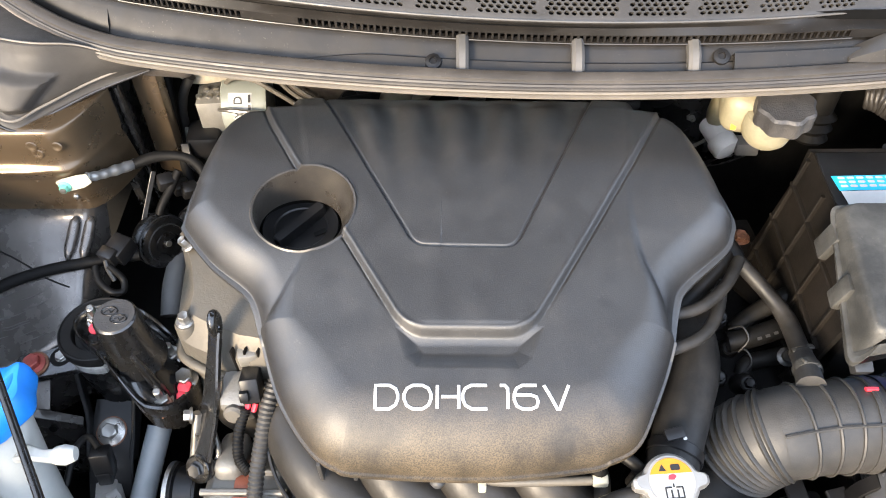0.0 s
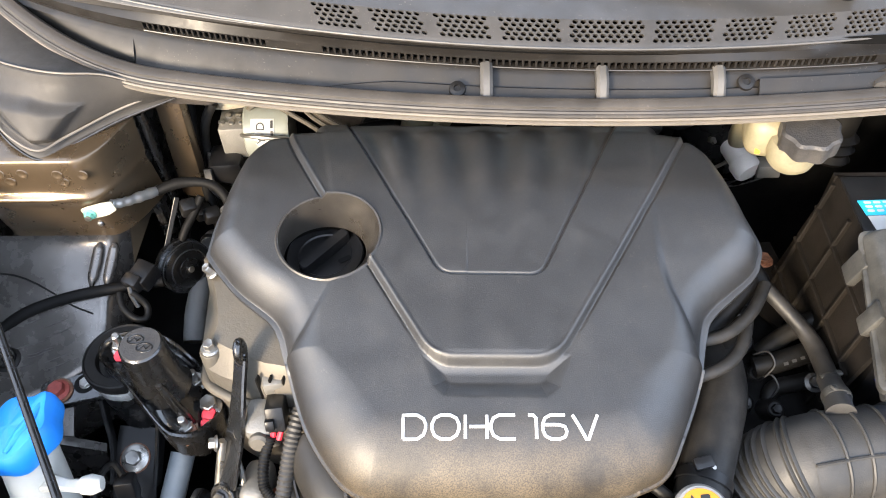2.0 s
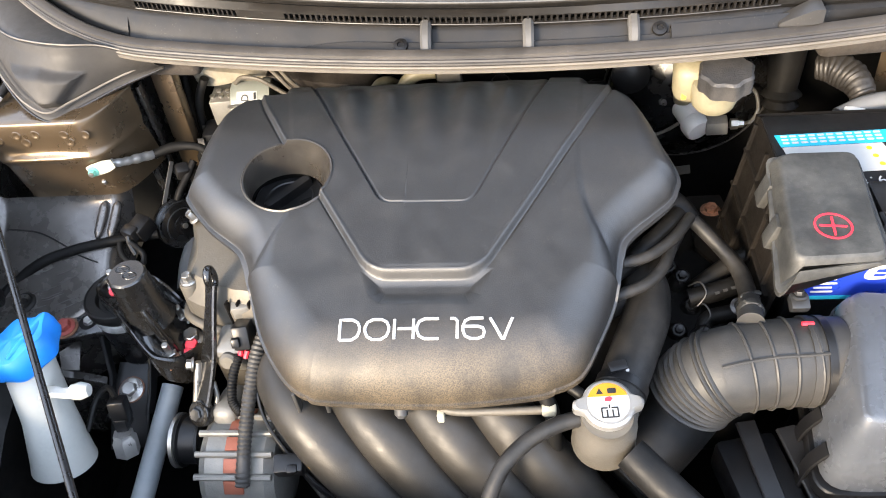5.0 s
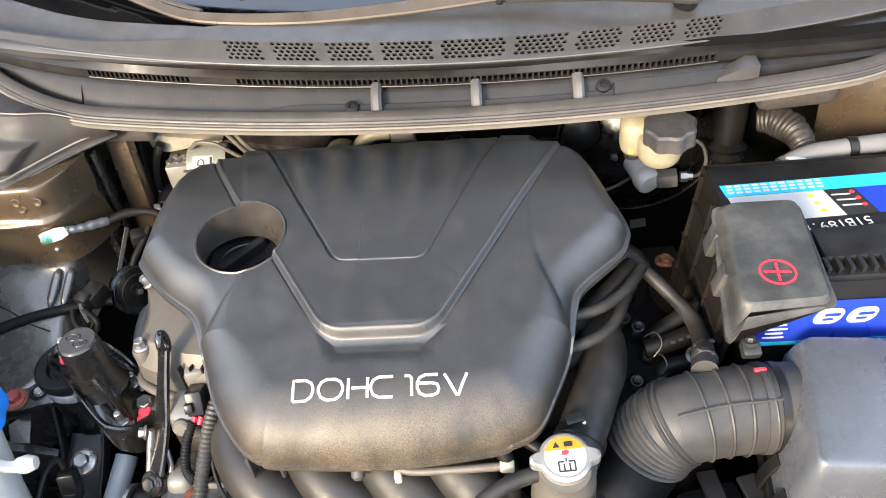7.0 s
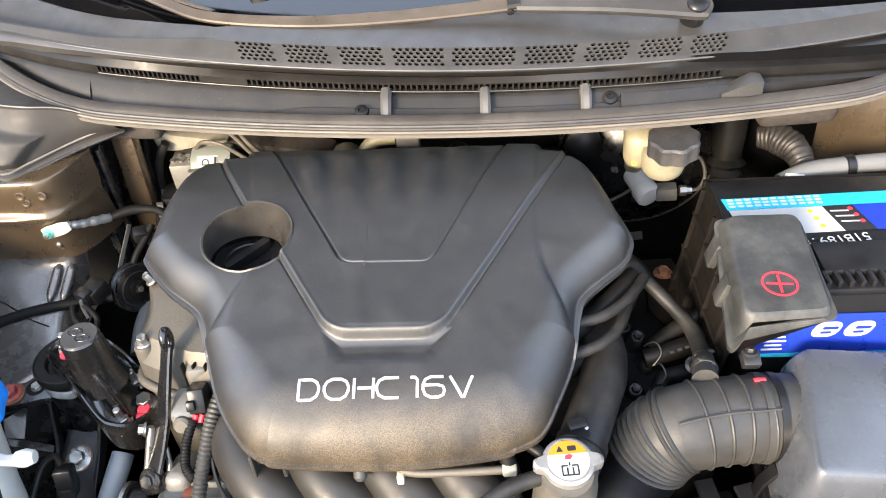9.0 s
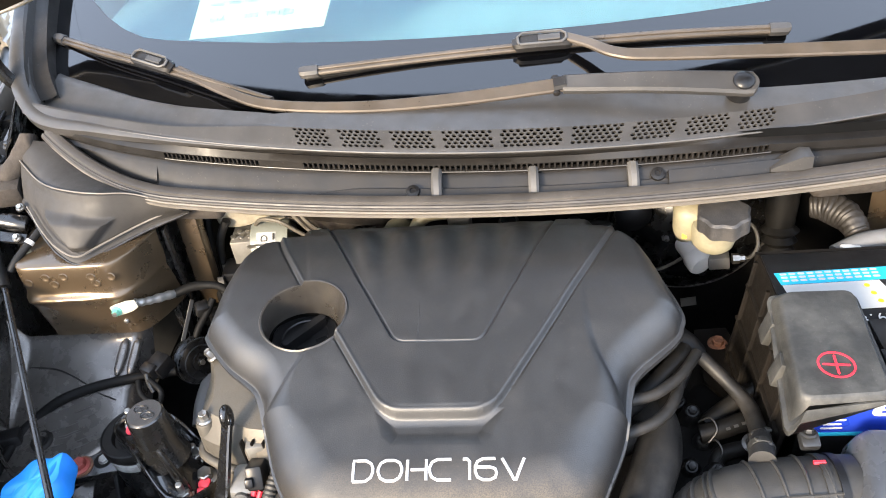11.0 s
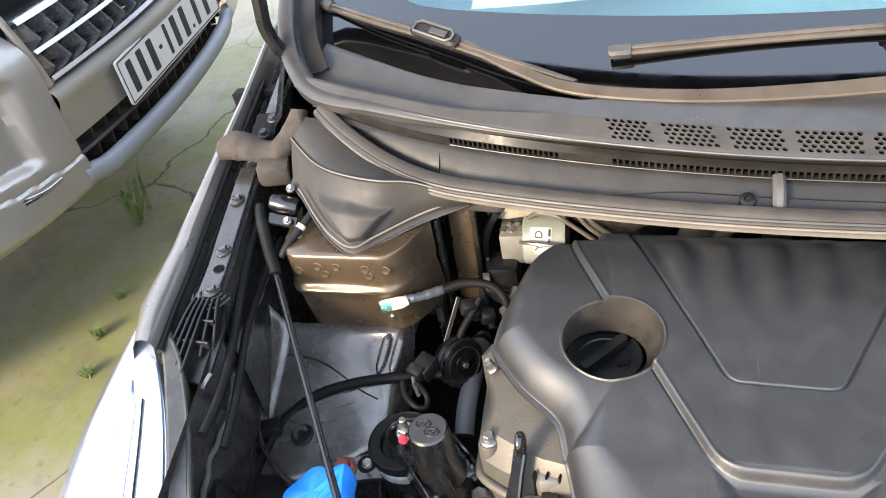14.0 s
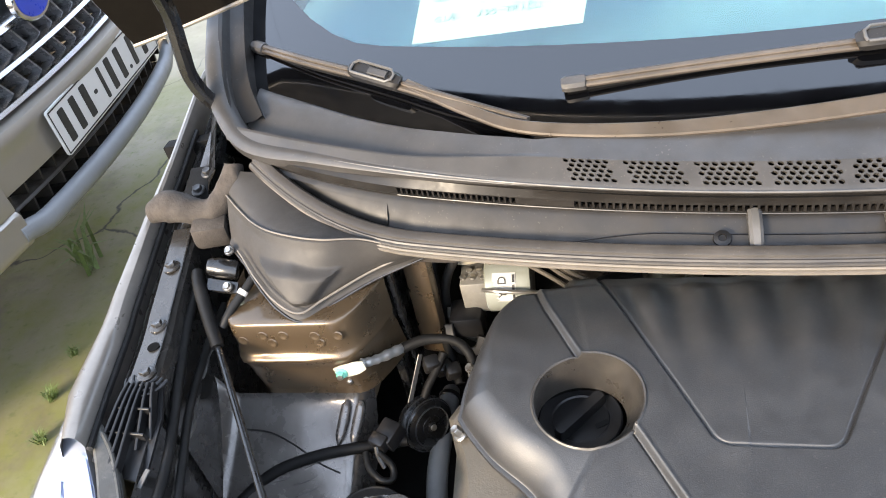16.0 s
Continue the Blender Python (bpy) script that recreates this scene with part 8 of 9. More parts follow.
part("clip", bm, M_FAINT, fr_)
bm = bmesh.new()
tube(bm, [(0.150, 0.322, 0.672), (0.158, 0.312, 0.655), (0.160, 0.300, 0.630), (0.164, 0.285, 0.58), (0.17, 0.27, 0.52)], 0.0085, 12)
solo("vertical_hose", bm, M_RUBBER, "grey-black rubber hose dropping beside the manifold", "hose")
bm = bmesh.new()
tube(bm, [(0.178, 0.330, 0.672), (0.190, 0.322, 0.668), (0.196, 0.322, 0.655), (0.192, 0.32, 0.63)], 0.0065, 12)
solo("bypass_hose", bm, M_RUBBER, "small looped black hose by the filler neck", "hose")
dip = thing("oil_dipstick", (-0.09, 0.28, 0.58), "oil dipstick with a yellow loop handle", "dipstick")
bm = bmesh.new()
slab(bm, rounded(0.044, 0.018, 0.008, 4), -0.005, 0.005, pose(-0.094, 0.283, 0.598, 20, 0, 4), 0.003)
part("handle", bm, M_YELLOW, dip, "yellow plastic handle")
bm = bmesh.new()
tube(bm, [(-0.094, 0.284, 0.592), (-0.094, 0.288, 0.52)], 0.004, 8, smooth=False)
part("stem", bm, M_STEEL, dip)
bm = bmesh.new()
box(bm, (-0.140, 0.285, 0.585), (0.034, 0.022, 0.022), (15, 0, 5), 0.003)
box(bm, (-0.134, 0.276, 0.592), (0.012, 0.010, 0.008), (15, 0, 5), 0.002)
solo("injector_plug", bm, M_BLACK, "black plug beside the dipstick", "plug")
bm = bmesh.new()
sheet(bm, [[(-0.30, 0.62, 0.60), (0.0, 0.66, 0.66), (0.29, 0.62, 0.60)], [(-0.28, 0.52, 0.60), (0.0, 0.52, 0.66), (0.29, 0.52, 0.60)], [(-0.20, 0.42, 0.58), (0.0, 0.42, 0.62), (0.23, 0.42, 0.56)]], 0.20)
solo("engine_block", bm, M_MATTE, "engine head under the plastic cover, coloured near black for shade", "engine")

# ---- brake servo and master cylinder ----
servo = thing("brake_servo", (0.378, 0.88, 0.66), "large black brake servo drum on the bulkhead", "brake servo")
bm = bmesh.new()
lathe(bm, [(0.03, -0.045), (0.055, -0.043), (0.075, -0.036), (0.085, -0.022), (0.105, -0.016), (0.117, -0.008), (0.121, 0.0), (0.123, 0.003), (0.126, 0.003), (0.127, 0.010), (0.122, 0.014), (0.12, 0.05)], 56, (0.385, 0.872, 0.660), (0, 1, 0.0))
part("drum", bm, M_GLOSS, servo)
# Pale tubes draw the highlights along the drum's crimped rim.
for r, dy in ((0.1215, -0.001), (0.1275, 0.006)):
    bm = bmesh.new()
    tube(bm, [Vector((0.385, 0.870 + dy, 0.660)) + Vector((r * math.cos(q), 0, r * math.sin(q))) for q in (2 * math.pi * i / 72 for i in range(73))], 0.0016, 6, 1, False)
    part("rim_highlight", bm, M_COWLTOP, servo, "pale tube standing in for the highlight on the crimped rim")
bm = bmesh.new()
lathe(bm, [(0.0275, 0), (0.0275, 0.008), (0.020, 0.012), (0.001, 0.013)], 24, (0.292, 0.842, 0.715), (0, -1, 0.2))
part("check_valve", bm, M_BLACK, servo)
mc = thing("master_cylinder", (0.36, 0.8, 0.66), "aluminium brake master cylinder with pipe union", "master cylinder")
bm = bmesh.new()
tube(bm, [(0.345, 0.846, 0.692), (0.364, 0.80, 0.680), (0.382, 0.757, 0.667)], [0.024, 0.0185, 0.0175], 24)
part("barrel", bm, M_CASTBRIGHT, mc)
bm = bmesh.new()
lathe(bm, [(0.0185, -0.020), (0.0195, -0.016), (0.0195, -0.002), (0.017, 0.002), (0.001, 0.0028)], 30, (0.3835, 0.750, 0.6655), (0.40, -0.90, -0.2))
part("end_plug", bm, M_CASTBRIGHT, mc)
bm = bmesh.new()
pts = [(-0.036, 0.030), (-0.026, 0.040), (-0.012, 0.030), (0.006, 0.016), (0.022, -0.006), (0.030, -0.030), (0.026, -0.044), (0.012, -0.046), (-0.008, -0.032), (-0.024, -0.006)]
slab(bm, [(p.x, p.y) for p in smooth_path([(x, y, 0) for x, y in pts], 3, True)], 0, 0.014, pose(0.362, 0.814, 0.662, 84, 0, 0), 0.002)
part("flange", bm, M_CASTBRIGHT, mc)
bolt(mc, (0.336, 0.799, 0.691), (0, -1, 0.1), M_STEEL, af=0.014, head=0.011, flange=0.011, stud=0.008, label="nut on a stud")
bm = bmesh.new()
box(bm, (0.408, 0.752, 0.672), (0.030, 0.021, 0.021), (0, -6, -6), 0.002)
part("union_block", bm, M_CASTLIGHT, mc)
bm = bmesh.new()
lathe(bm, [(0.008, 0), (0.008, 0.010), (0.0055, 0.011), (0.0055, 0.018)], 6, (0.427, 0.751, 0.674), (1, 0, 0))
tube(bm, [(0.438, 0.751, 0.674), (0.455, 0.752, 0.676), (0.466, 0.765, 0.69), (0.462, 0.79, 0.705), (0.44, 0.81, 0.70)], 0.0028, 8)
part("pipe", bm, M_STEEL, mc)
bm = bmesh.new()
tube(bm, [(0.372, 0.775, 0.672), (0.345, 0.775, 0.650), (0.32, 0.775, 0.640), (0.29, 0.78, 0.638)], 0.0026, 8)
part("pipe", bm, M_ALU, mc)
mc.location += Vector((0.006, 0.040, -0.018))
res = thing("brake_fluid_reservoir", (0.375, 0.74, 0.72), "yellowed nylon brake fluid reservoir with a black ribbed cap", "fluid reservoir")
bm = bmesh.new()
box(bm, (0.350, 0.722, 0.802), (0.046, 0.090, 0.058), (6, 0, -10), 0.018, 4)
part("tank", bm, M_CREAM, res)
bm = bmesh.new()
lathe(bm, [(0.012, 0.7785), (0.021, 0.7795), (0.0255, 0.785), (0.0275, 0.793), (0.0275, 0.806), (0.026, 0.813), (0.02, 0.815)], 36, (0.368, 0.669, 0))
part("front_chamber", bm, M_CREAM, res)
bm = bmesh.new()
box(bm, (0.358, 0.785, 0.735), (0.026, 0.030, 0.080), (20, 0, -14), 0.010, 3)
part("outlet", bm, M_CREAM, res)
bm = bmesh.new()
out = []
for i in range(64):
    a = 2 * math.pi * i / 64
    r = 0.0315 + 0.0016 * math.cos(8 * a)
    out.append((r * math.cos(a), r * math.sin(a)))
cm2 = pose(0.377, 0.664, 0.814, 4, -4, 10)
slab(bm, out, 0.0, 0.0235, cm2, 0.003)
part("cap", bm, M_CAST, res, "black ribbed screw cap")
bm = bmesh.new()
slab(bm, rounded(0.006, 0.014, 0.001, 1), 0, 0.001, pose(0.335, 0.682, 0.790, 72, 0, -10))
part("sticker", bm, M_YELLOW, res)

# ---- behind the battery ----
boot = thing("steering_boot", (0.50, 0.81, 0.66), "dark rubber bellows on the bulkhead", "rubber boot")
bm = bmesh.new()
lathe(bm, [(0.018, -0.05), (0.024, -0.044), (0.018, -0.036), (0.026, -0.028), (0.019, -0.020), (0.028, -0.012), (0.020, -0.004), (0.024, 0.03), (0.028, 0.09)], 28, (0.503, 0.818, 0.70), (0, 0.25, 0.97))
part("bellows", bm, M_RUBBER, boot)
ac = thing("air_con_pipe", (0.56, 0.70, 0.74), "grey pipe with foil-wrapped joint and white clip", "pipe")
bm = bmesh.new()
tube(bm, [(0.525, 0.672, 0.752), (0.56, 0.684, 0.760), (0.60, 0.688, 0.763), (0.66, 0.690, 0.766), (0.74, 0.69, 0.766)], 0.0125, 16)
part("pipe", bm, M_GREYHOSE, ac)
bm = bmesh.new()
lathe(bm, [(0.0128, -0.006), (0.0145, -0.005), (0.0145, 0.005), (0.0128, 0.006)], 22, (0.615, 0.6885, 0.7635), (1, 0.05, 0.05), caps=False)
part("clamp", bm, M_BLACK, ac)
bm = bmesh.new()
fp = smooth_path([(0.515, 0.752, 0.772), (0.535, 0.742, 0.776), (0.553, 0.722, 0.772), (0.560, 0.698, 0.762)], 12)
tube(bm, fp, [float(np.interp(k / len(fp), (0, 0.33, 0.66, 1), (0.016, 0.021, 0.020, 0.014))) * (1.0 if k % 3 else 0.94) for k in range(len(fp))], 20, 1, False)
for v in bm.verts:
    v.co += Vector(noise.noise_vector(v.co * 70)) * 0.002
part("foil", bm, M_FOIL, ac, "wrinkled grey foil wrap")
bm = bmesh.new()
box(bm, (0.540, 0.668, 0.758), (0.026, 0.012, 0.018), (0, 10, 10), 0.002)
part("clip", bm, M_WHITE, ac)
bm = bmesh.new()
rnd = random.Random(7)
for k in range(7):
    p = Vector((0.523, 0.676, 0.752))
    tube(bm, [p, p + Vector((rnd.uniform(-0.012, 0.006), rnd.uniform(-0.012, 0.0), rnd.uniform(-0.016, 0.004))), p + Vector((rnd.uniform(-0.02, 0.01), rnd.uniform(-0.014, 0.004), rnd.uniform(-0.03, -0.01)))], 0.0022, 6, 3)
part("frayed_wrap", bm, M_RUST, ac)
bm = bmesh.new()
box(bm, (0.557, 0.758, 0.812), (0.105, 0.045, 0.032), (20, 0, 4), 0.014, 3)
solo("insulation_pad", bm, M_FOAM, "beige insulation pad below the cowl edge", "insulation pad")
bm = bmesh.new()
box(bm, (-0.330, 0.745, 0.838), (0.085, 0.040, 0.030), (20, 0, -6), 0.013, 3)
solo("insulation_pad", bm, M_FOAM, "beige insulation pad below the cowl edge", "insulation pad")
far = thing("strut_tower_far", (0.7, 0.76, 0.7), "bronze painted strut tower beyond the battery", "strut tower", kind="structure")
bm = bmesh.new()
sheet(bm, [[(x, y + 0.5 * (x - 0.72) ** 2 + 0.02 * math.sin(22 * x), z) for x in np.linspace(0.60, 0.88, 16)] for y, z in ((0.84, 0.855), (0.79, 0.845), (0.765, 0.835), (0.755, 0.80), (0.75, 0.75), (0.74, 0.68), (0.72, 0.60))])
part("tower_face", bm, M_BAY, far)
bm = bmesh.new()
sheet(bm, [[lip(x) + Vector((0, 0.012, 0.004)) for x in (0.56, 0.62, 0.68, 0.74, 0.79)], [(0.57, 0.735, 0.865), (0.63, 0.728, 0.862), (0.69, 0.722, 0.86), (0.75, 0.72, 0.86), (0.82, 0.73, 0.86)], [(0.60, 0.79, 0.845), (0.645, 0.755, 0.838), (0.70, 0.735, 0.832), (0.76, 0.735, 0.83), (0.83, 0.74, 0.83)]], 0.003, (0, 0.6, -0.8))
solo("cowl_side_panel", bm, M_COWL, "grey plastic cowl end panel above the far tower", "cowl panel")

# ---- behind and beside the engine ----
for pts, mt in (([(-0.337, 0.805, 0.787), (-0.297, 0.805, 0.781), (-0.239, 0.805, 0.770), (-0.240, 0.805, 0.763), (-0.280, 0.805, 0.760), (-0.312, 0.805, 0.755), (-0.334, 0.805, 0.758), (-0.340, 0.805, 0.768)], M_PAD), ([(-0.241, 0.815, 0.764), (-0.178, 0.815, 0.752), (-0.136, 0.815, 0.744), (-0.085, 0.815, 0.736), (-0.086, 0.815, 0.715), (-0.139, 0.815, 0.702), (-0.182, 0.815, 0.720), (-0.229, 0.815, 0.752)], M_FOAM)):
    bm = bmesh.new()
    edge_ = [Vector(p) for p in pts]
    mid_ = sum(edge_, Vector()) / len(edge_)
    ring_ = lambda f, dy: [mid_ + (p - mid_) * f + Vector((0, dy, 0)) for p in smooth_path(edge_, 4, True)]
    skin(bm, [ring_(1.02, 0.03), ring_(1.0, 0.0), ring_(0.9, -0.004), ring_(0.5, -0.006), ring_(0.1, -0.006)])
    solo("insulation_pad", bm, mt, "beige insulation pad below the cowl edge", "insulation pad")
hp = thing("heater_pipe", (-0.04, 0.79, 0.72), "cream heater pipe bent behind the engine cover", "pipe")
bm = bmesh.new()
tube(bm, [(-0.038, 0.750, 0.700), (-0.036, 0.756, 0.740), (-0.026, 0.760, 0.770), (-0.008, 0.763, 0.784), (0.018, 0.765, 0.786)], 0.0095, 14)
part("pipe", bm, M_CREAM, hp)
bm = bmesh.new()
lathe(bm, [(0.027, -0.05), (0.028, -0.012), (0.026, 0.0), (0.020, 0.010), (0.011, 0.016), (0.001, 0.018)], 28, (-0.056, 0.778, 0.749), (0, -0.2, 0.98))
part("domed_end", bm, M_CREAM, hp)
bm = bmesh.new()
box(bm, (0.036, 0.768, 0.778), (0.034, 0.020, 0.046), (10, 0, 0), 0.004)
solo("pipe_bracket", bm, M_CASTLIGHT, "pale grey bracket block behind the engine cover", "bracket")
for p in ((0.105, 0.80, 0.735), (0.145, 0.79, 0.725), (-0.12, 0.79, 0.735), (0.24, 0.80, 0.72), (0.20, 0.79, 0.73)):
    bm = bmesh.new()
    lathe(bm, [(0.016, -0.02), (0.017, 0.0), (0.012, 0.006), (0.011, 0.014), (0.005, 0.018)], 16, p, (0, -0.5, 0.8))
    solo("rear_fitting", bm, M_BLACK, "dark round fitting behind the engine", "fitting", group="fittings behind the engine")
for p, r in ((((0.10, 0.775, 0.745), (0.14, 0.765, 0.752), (0.19, 0.77, 0.745), (0.25, 0.79, 0.73)), 0.009), (((-0.2, 0.76, 0.71), (-0.14, 0.765, 0.745), (-0.09, 0.775, 0.75)), 0.010)):
    bm = bmesh.new()
    tube(bm, p, r, 12)
    solo("rear_hose", bm, M_RUBBER, "black hose behind the engine cover", "hose", group="hoses behind the engine")
for p, r in (([(0.231, 0.468, 0.712), (0.270, 0.475, 0.716), (0.305, 0.504, 0.716), (0.331, 0.545, 0.710)], 0.0068), ([(0.221, 0.431, 0.695), (0.266, 0.445, 0.702), (0.292, 0.473, 0.704), (0.308, 0.517, 0.700)], 0.0070)):
    bm = bmesh.new()
    tube(bm, p, r, 14)
    solo("vacuum_hose", bm, M_HOSE, "dusty black hose curving out beside the engine cover", "hose", group="hoses beside the engine cover")
brk = thing("battery_bracket", (0.39, 0.66, 0.58), "black steel bracket with an orange rusted bolt", "bracket")
bm = bmesh.new()
slab(bm, [(-0.022, 0.050), (0.024, 0.052), (0.030, 0.0), (0.024, -0.06), (-0.006, -0.10), (-0.030, -0.06), (-0.026, 0.0)], 0, 0.005, pose(0.390, 0.660, 0.590, -4, 0, 0), 0.001)
part("plate", bm, M_TRAY, brk)
bolt(brk, (0.394, 0.676, 0.5935), (0, -0.1, 1), M_RUST, af=0.015, head=0.011, flange=0.014, label="orange rusted bolt")
bm = bmesh.new()
box(bm, (0.358, 0.575, 0.575), (0.056, 0.17, 0.018), (6, 12, -12), 0.004)
solo("shield_plate", bm, M_TRAY, "dull brown-black shield plate below the hoses", "plate")
hoses = [([(0.335, 0.500, 0.612), (0.361, 0.503, 0.618), (0.41, 0.517, 0.624), (0.47, 0.533, 0.628)], 0.0125),
         ([(0.350, 0.468, 0.590), (0.358, 0.480, 0.598), (0.39, 0.486, 0.603), (0.43, 0.494, 0.610), (0.478, 0.510, 0.618)], 0.0100),
         ([(0.345, 0.520, 0.606), (0.38, 0.540, 0.620), (0.42, 0.553, 0.640), (0.47, 0.57, 0.655)], 0.0115)]
for p, r in hoses:
    bm = bmesh.new()
    tube(bm, p, r, 14)
    h = solo("coolant_hose", bm, M_RUBBER, "black rubber hose with faint white printing", "hose", group="hoses below the battery")
    if r > 0.012:
        bm = bmesh.new()
        for k in range(4):
            box(bm, (0.366 + 0.010 * k, 0.4945 + 0.0031 * k, 0.6285 + 0.001 * k), (0.0055, 0.0034, 0.0008), (30, 0, 16), 0)
        part("print", bm, M_FAINT, h)
for k, (x, y, z) in enumerate(((0.346, 0.502, 0.624), (0.350, 0.482, 0.606))):
    bm = bmesh.new()
    tube(bm, [(x - 0.012, y + 0.008, z), (x, y + 0.004, z + 0.012), (x + 0.006, y - 0.010, z + 0.006), (x - 0.004, y - 0.018, z - 0.008)], 0.0012, 6)
    solo("hose_clip", bm, M_WIRE, "thin sprung wire hose clip", "hose clip", group="hose clips")
w1 = thing("sensor_harness", (0.27, 0.5, 0.68), "taped wiring with clips coming from under the cover", "wiring harness")
bm = bmesh.new()
tube(bm, [(0.215, 0.470, 0.675), (0.245, 0.484, 0.686), (0.275, 0.508, 0.696), (0.305, 0.538, 0.702), (0.32, 0.56, 0.70)], 0.0115, 14)
part("trunk", bm, M_RUBBER, w1)
bm = bmesh.new()
tube(bm, [(0.225, 0.446, 0.655), (0.250, 0.458, 0.664), (0.272, 0.474, 0.672), (0.292, 0.494, 0.680), (0.30, 0.515, 0.68)], [0.013, 0.0135, 0.012, 0.011, 0.010], 14)
for v in bm.verts:
    v.co += Vector(noise.noise_vector(v.co * 90)) * 0.0015
part("trunk", bm, M_RUBBER, w1)
for k in range(3):
    bm = bmesh.new()
    c = Vector((0.294 + 0.004 * k, 0.498 + 0.010 * k, 0.684 + 0.004 * k))
    tube(bm, [c + Vector((0.010 * math.cos(a), 0.006 * math.sin(a), 0.011 * math.sin(a + 0.6))) for a in (2 * math.pi * i / 14 for i in range(15))], 0.0011, 6, 1, False)
    part("wire_clip", bm, M_WIRE, w1)
bm = bmesh.new()
box(bm, (0.312, 0.522, 0.694), (0.014, 0.026, 0.012), (20, 0, -30), 0.002)
part("plug", bm, M_BLACK, w1)
for p in ((0.318, 0.556, 0.61), (0.330, 0.530, 0.62), (0.340, 0.50, 0.60), (0.318, 0.46, 0.60), (0.345, 0.445, 0.612)):
    bm = bmesh.new()
    bolt_mesh(bm, p, (0, -0.4, 0.9), 0.010, 0.009, 0.009)
    lathe(bm, [(0.014, -0.03), (0.012, -0.004), (0.009, 0.0)], 14, p, (0, -0.4, 0.9))
    solo("gearbox_bolt", bm, M_BLACK, "dark bolt head on the gearbox housing", "bolt", group="gearbox bolts")
bm = bmesh.new()
box(bm, (0.33, 0.50, 0.52), (0.16, 0.26, 0.14), (0, 0, 0), 0.03, 3)
solo("gearbox", bm, M_MATTE, "gearbox housing under the hoses, coloured near black for shade", "gearbox")
bm = bmesh.new()
lathe(bm, [(0.010, 0), (0.011, 0.004), (0.007, 0.006), (0.006, 0.010)], 14, (0.383, 0.462, 0.640), (0, -0.4, 0.9))
solo("hose_stub", bm, M_WIRE, "small plated fitting by the intake duct", "fitting")
bm = bmesh.new()
box(bm, (0.395, 0.868, 0.505), (0.026, 0.014, 0.002), (60, 0, 8), 0)
solo("tag", bm, M_ALU, "small pale metal tag below the servo", "tag")
bm = bmesh.new()
box(bm, (0.385, 0.285, 0.545), (0.07, 0.10, 0.05), (0, 0, 12), 0.008)
ribbon(bm, [(0.375, 0.34, 0.585), (0.385, 0.28, 0.578), (0.40, 0.22, 0.56)], 0.022, 0.006, 4)
ribbon(bm, [(0.415, 0.33, 0.590), (0.430, 0.27, 0.582), (0.45, 0.21, 0.565)], 0.022, 0.006, 4)
solo("box_support", bm, M_BLACK, "black plastic support below the air box", "support")

# ---- neighbouring car ----
O, D, N, K = Vector((-1.355, 1.383, 0)), Vector((-0.0870, 0.9962, 0)), Vector((0.9962, 0.0870, 0)), 0.93
MID = 0.28


def sv(s, z, out=0.0):
    """A place on the neighbour's nose: along it, up, and out from its bowed face."""
    bow = 0.22 * (s - MID) ** 2 + 1.5 * max(0.0, abs(s - MID) - 0.62) ** 2
    return O + D * (K * s) + N * (K * (out - bow)) + Vector((0, 0, 0.098 + K * z))


def band(s0, s1, profile, n=24):
    bm = bmesh.new()
    ss = np.linspace(s0, s1, n)
    sheet(bm, [[sv(s, z, o) for s in ss] for z, o in profile])
    return bm


suv = thing("parked_car", O + Vector((-0.1, 0.2, 0)), "silver-beige car parked nose-on with chrome grille bars", "car")
part("bumper", band(-0.192, 0.752, [(0.585, -0.06), (0.588, -0.012), (0.593, -0.004), (0.61, -0.002), (0.65, 0.0), (0.675, 0.004), (0.690, 0.012), (0.705, 0.014), (0.718, 0.008), (0.724, -0.006), (0.726, -0.05)]), M_SILVER, suv)


def corner_bm(sg):
    """A bumper corner: a rolled edge by the grille, a sunken lamp field, a seam and a tucked-in foot."""
    bm = bmesh.new()
    rows = []
    for z in np.linspace(0.42, 0.93, 86):
        row = []
        for q in np.linspace(0.0, 0.56, 48):
            seam = 0.552 + 0.16 * q * q + 0.05 * q
            o = 0.004 + 0.008 * math.exp(-((q - 0.05) / 0.035) ** 2) * smoothstep(0.52, 0.60, z)
            field = smoothstep(0.085, 0.115, q + 0.10 * (z - 0.66)) * smoothstep(seam + 0.030, seam + 0.055, z) * smoothstep(0.80, 0.76, z - 0.1 * q)
            o -= 0.034 * field
            o += 0.006 * smoothstep(seam + 0.006, seam - 0.004, z) - 0.005 * math.exp(-((z - seam - 0.004) / 0.003) ** 2)
            o -= 0.10 * smoothstep(0.50, 0.42, z) ** 2 + 0.10 * smoothstep(0.76, 0.93, z) ** 2
            row.append(sv(MID + sg * (0.474 + q), z, o))
        rows.append(row)
    sheet(bm, rows)
    return bm


for sg in (-1, 1):
    corner = part("bumper_corner", corner_bm(sg), M_SILVER, suv)
    for za, zb in ((0.548, 0.590), (0.538, 0.556)):
        bm = bmesh.new()
        ribbon(bm, [sv(MID + sg * 0.56, 0.545, 0.011), sv(MID + sg * 0.64, (0.545 + za) / 2 + 0.004, 0.011), sv(MID + sg * 0.78, zb, 0.011)], 0.007, 0.004, 5, tuple(N))
        part("trim_strip", bm, M_CHROME, corner, "thin bright strip")
bm = bmesh.new()
rings = []
lp = [sv(q, 0.483 + 0.02 * smoothstep(-0.12, -0.215, q) + 0.02 * smoothstep(0.68, 0.775, q), -0.006) for q in np.linspace(-0.215, 0.775, 40)]
